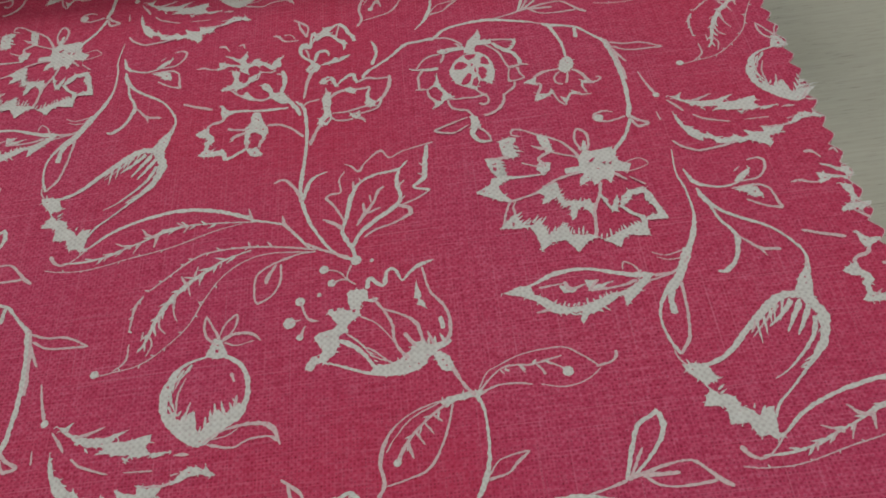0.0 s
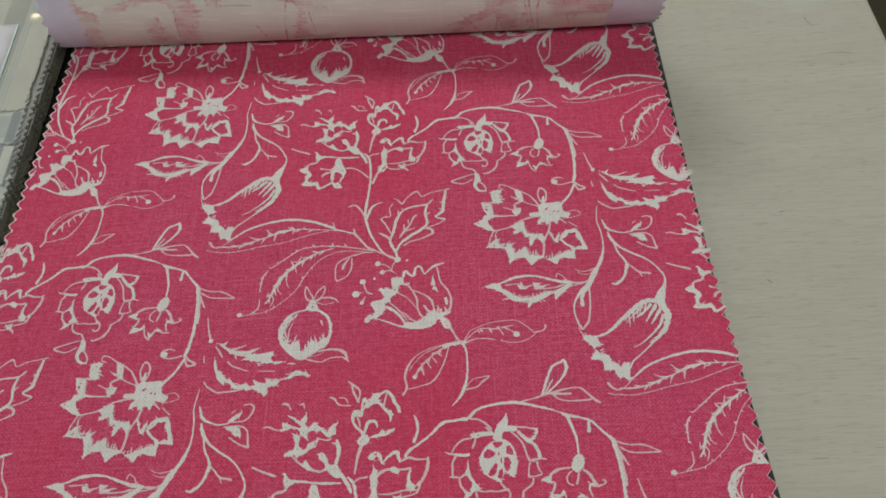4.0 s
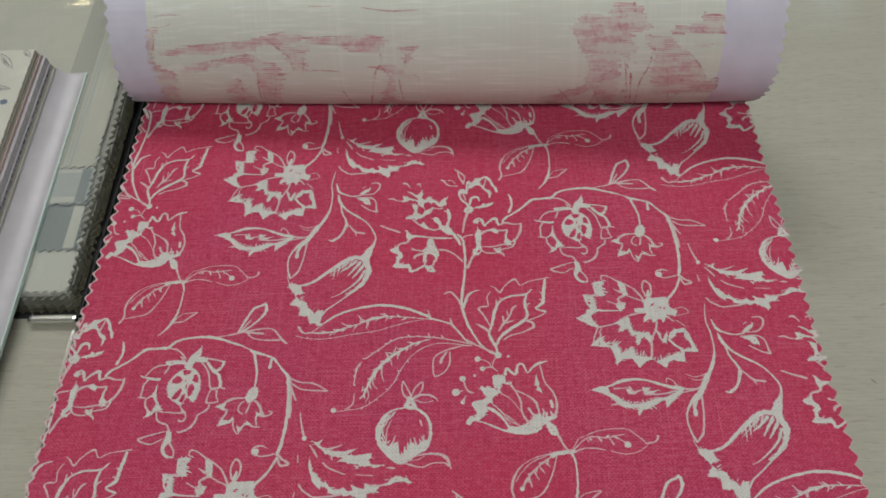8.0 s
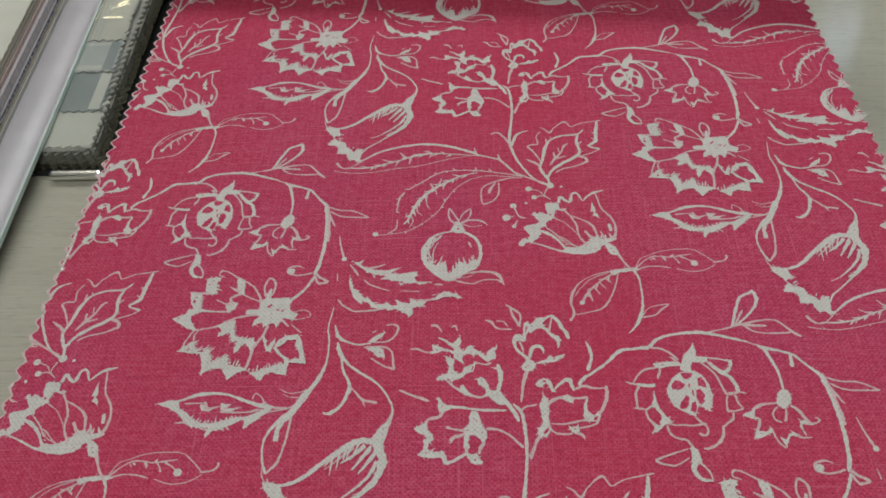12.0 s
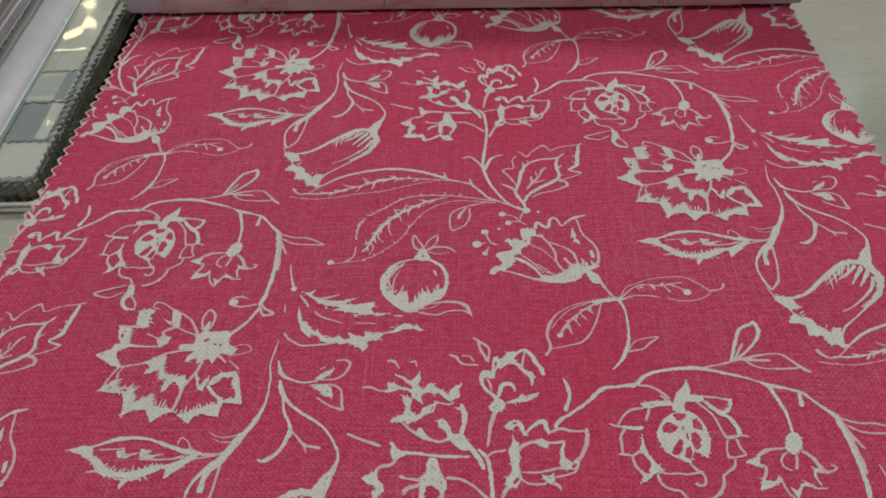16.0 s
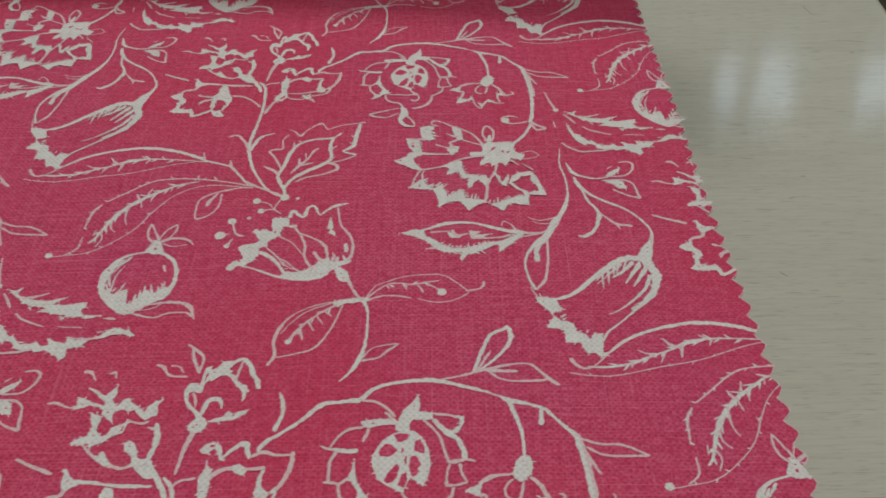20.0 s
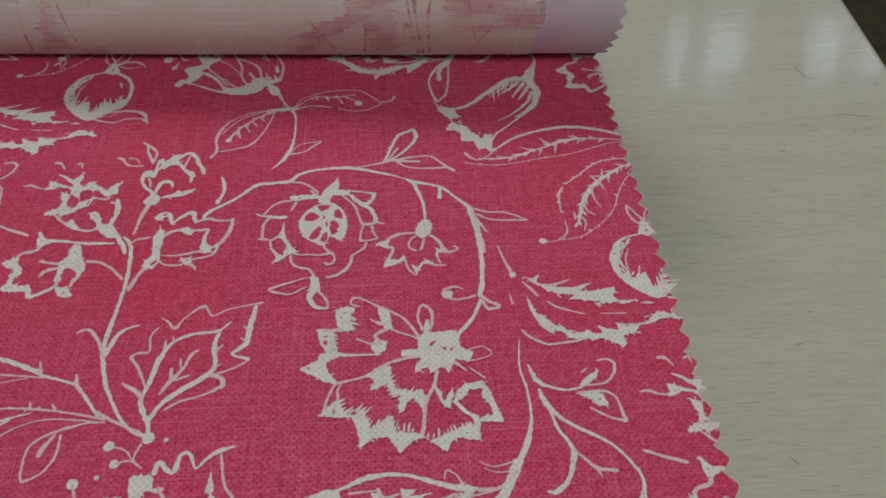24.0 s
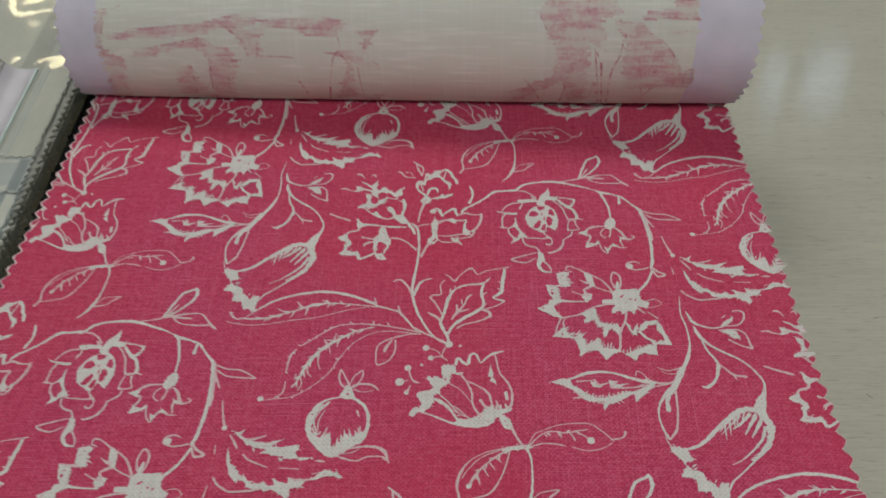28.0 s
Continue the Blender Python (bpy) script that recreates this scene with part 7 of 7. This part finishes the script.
def build_cloth():
    rng = random.Random(11)
    page = thing("fabric_page", "rose-pink linen sample with white floral print and pinked edges", "fabric")
    y0, y1 = CLOTH[2], CLOTH[3]
    pitch, depth, across = 0.0068, 0.0027, 56
    rows = int((y1 - y0) / pitch * 8)
    deep = {"w": [rng.uniform(0.8, 1.1) for _ in range(200)], "e": [rng.uniform(0.8, 1.1) for _ in range(200)]}

    def tooth(y, side, shift):
        u = (y - y0) / pitch + shift
        cut = max(0.0, 1.0 - 2.1 * abs(u % 1.0 - 0.5))
        return depth * deep[side][int(u) % 200] * (0.55 * cut + 0.45 * (1 - abs(math.cos(math.pi * u))))

    def inside(x, y):
        return edge_west(y) + tooth(y, "w", 0.3) < x < edge_east(y) - tooth(y, "e", 0.0)

    bm = bmesh.new()
    grid, grid_at = [], []
    for j in range(rows + 1):
        y = y0 + (y1 - y0) * j / rows
        a, b = edge_west(y) + tooth(y, "w", 0.3), edge_east(y) - tooth(y, "e", 0.0)
        grid_at.append(((a, y), (b, y)))
        grid.append([[bm.verts.new((x, y, cloth_z(x, y) - t)) for t in (0.0, 0.0007)] for x in (a + (b - a) * i / across for i in range(across + 1))])
    for p, q in zip(grid, grid[1:]):
        for i in range(across):
            bm.faces.new((p[i][0], p[i + 1][0], q[i + 1][0], q[i][0]))
        bm.faces.new((p[0][0], q[0][0], q[0][1], p[0][1]))
        bm.faces.new((p[-1][0], p[-1][1], q[-1][1], q[-1][0]))
        bm.faces.new((p[0][1], q[0][1], q[-1][1], p[-1][1]))
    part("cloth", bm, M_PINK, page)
    for side, name in ((0, "frayed_edge"), (-1, "frayed_edge")):
        # the cut threads show pale along the teeth
        bm = bmesh.new()
        rim = []
        for row in grid_at:
            x, y = row[side]
            w = 0.0009 * rng.uniform(0.4, 1.25) * (1 if side == 0 else -0.35)
            rim.append([bm.verts.new((x - 0.15 * w, y, cloth_z(x, y) + 0.00022)), bm.verts.new((x + w, y, cloth_z(x + w, y) + 0.00022))])
        for p, q in zip(rim, rim[1:]):
            bm.faces.new((p[0], p[1], q[1], q[0]) if side == 0 else (p[1], p[0], q[0], q[1]))
        part(name, bm, M_FAINT, page)
    for number, (name, draw) in enumerate(MOTIFS):
        ink = Ink(number)
        draw(ink)
        xs, ys = [v[0] / 1000 for v in ink.verts], [v[1] / 1000 for v in ink.verts]
        lo, hi, low, top = min(xs), max(xs), min(ys), max(ys)
        mx, my = ink.middle
        lift = 0.00010 + 0.000004 * number
        for i in range(-3, 4):
            for j in range(-4, 5):
                x, y = mx + i * REPEAT_X, my + j * REPEAT_Y + (0.5 * REPEAT_Y if i % 2 else 0.0)
                if x + hi < -0.2145 or x + lo > 0.1080 or y + top < -0.20 or y + low > 0.25:
                    continue
                whole = x + lo > -0.208 and x + hi < 0.103

                def laid(u, v, h):
                    px, py = drawn(x + u, y + v)
                    return px - x, py - y, cloth_z(px, py) + lift + h

                me = ink.mesh(name, laid, None if whole else lambda u, v: inside(*drawn(x + u, y + v)))
                if not me.polygons:
                    continue
                me.materials.append(M_WHITE)
                me.materials.append(M_FAINT)
                me.materials.append(M_PINK)
                me.polygons.foreach_set("material_index", [int(k) for k in ink.thin])
                ob = mesh_part(name, me, None, page)
                ob.location = (x, y, 0)


def build_pages_below():
    """The rest of the sample book, under the pink cloth, its pages coloured dark for the shade there."""
    rng = random.Random(5)
    x0, x1, y0, y1 = CLOTH
    book = thing("sample_book", "pinked fabric pages, coloured dark for shade, on a black cover under the pink cloth", "sample book")
    east = [(0.1230 + 0.050 * max(0.0, 0.05 - y), y) for y in (-0.23, -0.12, -0.03, 0.05, 0.29)]
    part("back_cover", sheet([(-0.2255, -0.23)] + east + [(-0.2255, 0.29)], TABLE_Z, TABLE_Z + 0.0058), M_BLACK, book, "stiff black cover under the pages")
    n, foot = 16, TABLE_Z + 0.0060
    for i in range(n):
        # each page sags like the cloth above it
        f0, f1 = i / n, (i + 1) / n
        bm = bmesh.new()
        a, b = x0 + rng.uniform(0.006, 0.010), x1 - rng.uniform(0.010, 0.014)
        rows = 60
        ring = []
        for j in range(rows + 1):
            y = y0 + 0.01 + (y1 - y0 - 0.014) * j / rows
            notch = 0.0024 * (j % 2)
            line = []
            for k in range(13):
                x = a + notch + (b - a - 2 * notch) * k / 12
                h = cloth_z(x, y) - 0.0016 - foot
                line.append((bm.verts.new((x, y, foot + h * f1)), bm.verts.new((x, y, foot + h * f0 + 0.0002))))
            ring.append(line)
        for p, q in zip(ring, ring[1:]):
            for k in range(12):
                bm.faces.new((p[k][0], p[k + 1][0], q[k + 1][0], q[k][0]))
                bm.faces.new((p[k][1], q[k][1], q[k + 1][1], p[k + 1][1]))
            bm.faces.new((p[0][0], q[0][0], q[0][1], p[0][1]))
            bm.faces.new((p[-1][0], p[-1][1], q[-1][1], q[-1][0]))
        for line, flip in ((ring[0], 0), (ring[-1], 1)):
            for k in range(12):
                q = (line[k][0], line[k][1], line[k + 1][1], line[k + 1][0])
                bm.faces.new(q[::-1] if flip else q)
        part("page", bm, M_SHADED_PAGE, book)


# ---- the page turned back, in a loose roll ----
def roll_profile(x):
    """Heights and depths round the turned page at that x, from where it leaves the cloth to its back."""
    f = 1 - max(0.0, (0.111 - x) / 0.33) ** 1.6
    yf, zf, r, ztop = 0.1978 - 0.0215 * f, 0.017 + 0.013 * f, 0.032 + 0.004 * f, 0.050 + 0.012 * f
    g = cloth_z(x, 0.2) + 0.0003
    y0 = yf + (zf - g) ** 2 / (2 * r)
    out = [(y0 + 0.05, g + 0.0006), (y0 + 0.022, g + 0.0006), (y0 + 0.006, g + 0.0012)]
    for i in range(19):
        z = g + 0.0022 + (ztop - g - 0.0022) * i / 18
        out.append((yf + (z - zf) ** 2 / (2 * r), z))
    (ya, za), (yb, zb) = out[-2], out[-1]
    ang = math.atan2(zb - za, yb - ya)
    y, z, rad = yb, zb, 0.030 + 0.004 * f
    while z > 0.004 and len(out) < 70:
        ang -= 0.105
        y, z = y + rad * 0.105 * math.cos(ang), z + rad * 0.105 * math.sin(ang)
        out.append((y, z))
    return out


def roll_point(x, s, lift=0.0):
    """Place on the turned page: x across, s metres along it from the cloth."""
    pr = roll_profile(x)
    run = 0.0
    for (ya, za), (yb, zb) in zip(pr, pr[1:]):
        d = math.hypot(yb - ya, zb - za)
        if run + d >= s:
            t = (s - run) / d
            return Vector((x, ya + (yb - ya) * t - lift * (zb - za) / d * 1.0, za + (zb - za) * t + lift * (yb - ya) / d))
        run += d
    return Vector((x, pr[-1][0], pr[-1][1]))


def build_turned_page():
    rng = random.Random(3)
    page = thing("turned_page", "lilac paper page with toile linen panel, turned back in a roll", "sample page")
    xa, xb, pitch, depth = -0.2200, 0.1118, 0.0068, 0.0026
    length, per = 0.205, 6
    steps = int(length / pitch) * per

    def patch(name, x_left, x_right, s0, s1, n_s, lift, thick, mat, teeth):
        bm = bmesh.new()
        nx = 24
        rows = []
        for k in range(n_s + 1):
            s = s0 + (s1 - s0) * k / n_s
            ph = (s / pitch) % 1.0
            cutin = depth * (1 - abs(2 * ph - 1)) if teeth else 0.0
            row = []
            for i in range(nx + 1):
                f = i / nx
                x = (x_left + cutin) * (1 - f) + (x_right - cutin) * f
                row.append((bm.verts.new(roll_point(x, s, lift)), bm.verts.new(roll_point(x, s, lift - thick))))
            rows.append(row)
        for a, b in zip(rows, rows[1:]):
            for i in range(nx):
                bm.faces.new((a[i][0], a[i + 1][0], b[i + 1][0], b[i][0]))
                bm.faces.new((a[i][1], b[i][1], b[i + 1][1], a[i + 1][1]))
            for i in (0, nx):
                q = (a[i][0], b[i][0], b[i][1], a[i][1])
                bm.faces.new(q if i == 0 else q[::-1])
        for r, flip in ((rows[0], False), (rows[-1], True)):
            for i in range(nx):
                q = (r[i][0], r[i][1], r[i + 1][1], r[i + 1][0])
                bm.faces.new(q[::-1] if flip else q)
        bmesh.ops.recalc_face_normals(bm, faces=bm.faces[:])
        return part(name, bm, mat, page, smooth=False)

    patch("paper", xa, xb, 0.0, length, steps, 0.0, 0.0004, M_LILAC, True)
    panel = patch("toile_panel", -0.197, 0.0825, 0.034, length - 0.02, 60, 0.0005, 0.0004, M_TOILE, False)
    for number, (name, draw, mat) in enumerate(SCENES):
        ink = Ink(300 + number)
        draw(ink)
        me = ink.mesh(name, lambda u, v, h: roll_point(u, v, 0.00053 + 0.00003 * number + 0.2 * h))
        tagged(mesh_part(name, me, mat, panel), kind="stuff" if mat is M_TOILE_WASH else "")


# ---- the swatch binder beside it ----
def build_binder():
    rng = random.Random(8)
    b = thing("swatch_binder", "black binder of grey and cream pinked fabric swatches", "swatch binder")
    part("base_tray", box(-0.46, -0.2262, 0.0807, 0.50, LEFT_TOP_Z, -0.0238, 0.0008), M_BLACK, b)
    part("rod", box(-0.2504, -0.2266, 0.0764, 0.0802, -0.0250, -0.0212, 0.0013), M_CHROME, b, "chrome rod along the binder's foot")
    tilt = pose(0, 0.0850, -0.0236, 2.5, 0, 0)
    stack = at_pose(new("swatch_stack"), tilt)
    stack.parent = b
    # lower swatches olive and grey-green, their colours deepened for shade in the gap
    mats = (M_OLIVE, M_OLIVE, M_OLIVE, M_FRINGE, M_OLIVE, M_FRINGE, M_FRINGE, M_FRINGE, M_STONE, M_FRINGE, M_STONE)
    z = 0.0002
    n = len(mats)
    for i, m in enumerate(mats):
        f = i / (n - 1)
        top = z + 0.00052
        right = -0.2272 - 0.0044 * f + rng.uniform(-0.00015, 0.00015)
        foot = -0.0032 + 0.0060 * f
        part("swatch", sheet(pinked(-0.42, right, foot, 0.40, rng, pitch=0.0046, depth=0.0025, bottom=True, left=False), z, top), m if i > 2 else M_OLIVE, stack)
        z = top + 0.00004
    # the uppermost swatches overlap like shingles
    rows = ((0.0045, -0.2316, M_OFFWHITE), (0.0278, -0.2332, M_BLUEGREY), (0.0560, -0.2340, M_PALEGREY), (0.0795, -0.2348, M_ECRU))
    tops = []
    for i, (y, right, m) in enumerate(rows):
        zz = z + 0.00075 * i
        tops.append(zz + 0.0005)
        part("swatch", sheet(pinked(-0.40, right, y, rows[i + 1][0] + 0.012 if i < 3 else 0.39, rng, pitch=0.0046, depth=0.0017, bottom=True, left=False), zz, zz + 0.0005), m, stack)

    def stripe(x0, x1, y0, y1, zz, m):
        part("woven_stripe", sheet(((x0, y0), (x1, y0), (x1, y1), (x0, y1)), zz + 0.00003, zz + 0.0001), m, stack)

    stripe(-0.2406, -0.2352, 0.0300, 0.0562, tops[1], M_OFFWHITE)
    stripe(-0.2413, -0.2362, 0.0582, 0.0795, tops[2], M_BLUEGREY)
    stripe(-0.2950, -0.2414, 0.0580, 0.0612, tops[2], M_OFFWHITE)
    stripe(-0.2950, -0.2414, 0.0770, 0.0790, tops[2], M_OFFWHITE)
    for x, w in ((-0.2484, 0.0012), (-0.2508, 0.0008)):
        stripe(x - w, x, 0.0815, 0.38, tops[3], M_PALEGREY)
    stripe(-0.2660, -0.2530, 0.0812, 0.38, tops[3], M_STONE)
    # a clear film over the swatches, turned down at their foot and along their side
    bm = bmesh.new()
    nx, ny = 90, 190
    xs, ys = (-0.40, -0.2292), (-0.0012, 0.38)

    def film_z(x, y):
        down = max(0.0, 1 - (y - ys[0]) / 0.005) ** 2
        low = min(1.0, max(0.0, (y - 0.004) / 0.09))
        return tops[0] + (tops[3] - tops[0]) * low + 0.0012 + 0.0006 * noise.noise((45 * x, 47 * y, 4.0)) - 0.0042 * min(1.0, down) - 0.0030 * min(1.0, down) * noise.noise((130 * x, 130 * y, 7.0))

    grid = [[bm.verts.new((x, y, film_z(x, y))) for x in np.linspace(*xs, nx + 1)] for y in np.linspace(*ys, ny + 1)]
    for a, c in zip(grid, grid[1:]):
        for i in range(nx):
            bm.faces.new((a[i], a[i + 1], c[i + 1], c[i]))
    f = part("clear_film", bm, M_FILM, stack, "thin clear plastic film over the swatches", smooth=True)
    f.visible_shadow = False


def build_left_book():
    """A second sample book lying on the binder's film: white board, layered pages, a cream page on top."""
    rng = random.Random(21)
    b = thing("open_sample_book", "sample book with white backing board and striped page edges", "sample book")
    b.matrix_world = pose(-0.2554, 0.15, -0.0105, 2.5, 0, 0.5)
    part("board", box(-0.25, 0.0, -0.30, 0.0835, -0.0024, 0.0, 0.0006), M_BOARD, b, "white backing board")
    # from the board up: cloth, thickness, how far it stands out
    layers = ((M_LILACGREY, 0.0026, 0.0), (M_PAGEGREY, 0.0022, 0.0002), (M_BEIGE, 0.0008, 0.0003), (M_STONE, 0.0010, 0.0), (M_LILACGREY, 0.0022, 0.0002),
              (M_LILACGREY, 0.0046, 0.0001), (M_ROSE, 0.0022, 0.0), (M_BEIGE, 0.0010, 0.0002), (M_STONE, 0.0020, 0.0003), (M_BEIGE, 0.0010, 0.0002))
    z = 0.0002
    # the lowest pages run out over the board in a hollow curve
    bm = bmesh.new()
    rows = [[bm.verts.new((-0.0135 + 0.0122 * i / 12, y, 0.0002 + 0.0052 * (1 - i / 12) ** 2.0)) for i in range(13)] for y in np.linspace(-0.29, 0.0808, 40)]
    for p, q in zip(rows, rows[1:]):
        for i in range(12):
            bm.faces.new((p[i], p[i + 1], q[i + 1], q[i]))
    part("end_paper", bm, M_ENDPAPER, b, "pale lilac-grey end paper curving onto the board", smooth=True)
    z = 0.0026
    part("board_edge", box(0.0002, 0.0010, -0.2995, 0.0830, -0.0022, 0.0004, 0.0002), M_MINT, b, "pale mint edge binding of the board")
    for i, (m, h, out) in enumerate(layers):
        right = -0.0128 - 0.26 * z + out + rng.uniform(-0.0002, 0.0002)
        far = 0.0815 - 0.0003 * i + rng.uniform(-0.0004, 0.0004)
        page = part("page", sheet(pinked(-0.24, right, -0.29, far, rng, pitch=0.0056, depth=0.0003, left=False), z, z + h - 0.0001), m, b)
        if i == 4:
            # its woven edge shows as a broken navy line
            ink = Ink(88)
            y = -0.20
            while y < far - 0.004:
                n = rng.uniform(1.2, 4.2)
                k = rng.uniform(-0.25, 0.25)
                ink.stroke(((1000 * y, k), (1000 * y + n / 2, k + rng.uniform(-0.3, 0.3)), (1000 * y + n, k)), (0.7, rng.uniform(0.7, 1.3), 0.6))
                y += n / 1000 + rng.uniform(0.0002, 0.0014)
            me = ink.mesh("woven_line", lambda u, v, w: (right + 0.0004, u, z + h * 0.72 + v))
            mesh_part("woven_line", me, M_NAVY, page)
        z += h
    top = part("page", sheet(pinked(-0.24, -0.0178, -0.29, 0.0788, rng, pitch=0.0056, depth=0.0005, left=False), z, z + 0.0008), M_CREAM, b, "cream page printed with grey leaves")
    z += 0.0009

    def leaf(x, y, ax, ay, wide, number):
        """A two-sided leaf from its stalk end to its tip, half of it shaded."""
        ink = Ink(number)
        n = math.hypot(ax, ay)
        ux, uy = ax / n, ay / n
        for side, w in ((1, 0.5), (-1, 0.35)):
            ink.stroke([(ax * t - side * wide * uy * math.sin(math.pi * t), ay * t + side * wide * ux * math.sin(math.pi * t)) for t in (0, 0.25, 0.5, 0.75, 1)], (0.3, w, w * 1.2, w, 0.3))
        ink.blot((ax * 0.15, ay * 0.15), (ax * 0.5 + 0.8 * wide * uy, ay * 0.5 - 0.8 * wide * ux), (ax * 0.9, ay * 0.9), (ax * 0.5, ay * 0.5))
        ob = mesh_part("printed_leaf", ink.mesh("printed_leaf"), M_GREYINK, top)
        ob.location = (x, y, z + 0.00003)

    leaf(-0.0362, 0.0763, 9.4, -11.7, 1.8, 90)
    leaf(-0.0361, 0.0514, 12.8, -1.9, 1.5, 91)
    leaf(-0.0241, 0.0785, 5.0, -5.6, 1.3, 92)
    leaf(-0.0370, 0.0350, -3.0, -11.0, 1.8, 93)
    leaf(-0.0550, 0.0600, 9.0, 5.0, 1.9, 94)
    ink = Ink(98)
    ink.stroke(((-35.7, 66.1), (-36.2, 49.7), (-35.9, 38.0), (-35.8, 27.2), (-40.0, 12.0)), (0.35, 0.45, 0.5, 0.4, 0.3))
    stem = mesh_part("printed_stem", ink.mesh("printed_stem"), M_GREYINK, top)
    stem.location = (0, 0, z + 0.00003)
    ink = Ink(99)
    ink.dot(0, 0, 2.1, 1.9)
    dot = mesh_part("printed_dot", ink.mesh("printed_dot"), M_BLUEINK, top, "round slate-blue printed dot")
    dot.location = (-0.0245, 0.0403, z + 0.00003)


build_room()
build_wall_lamp()
build_table()
build_pages_below()
build_turned_page()
build_binder()
build_left_book()
build_cloth()
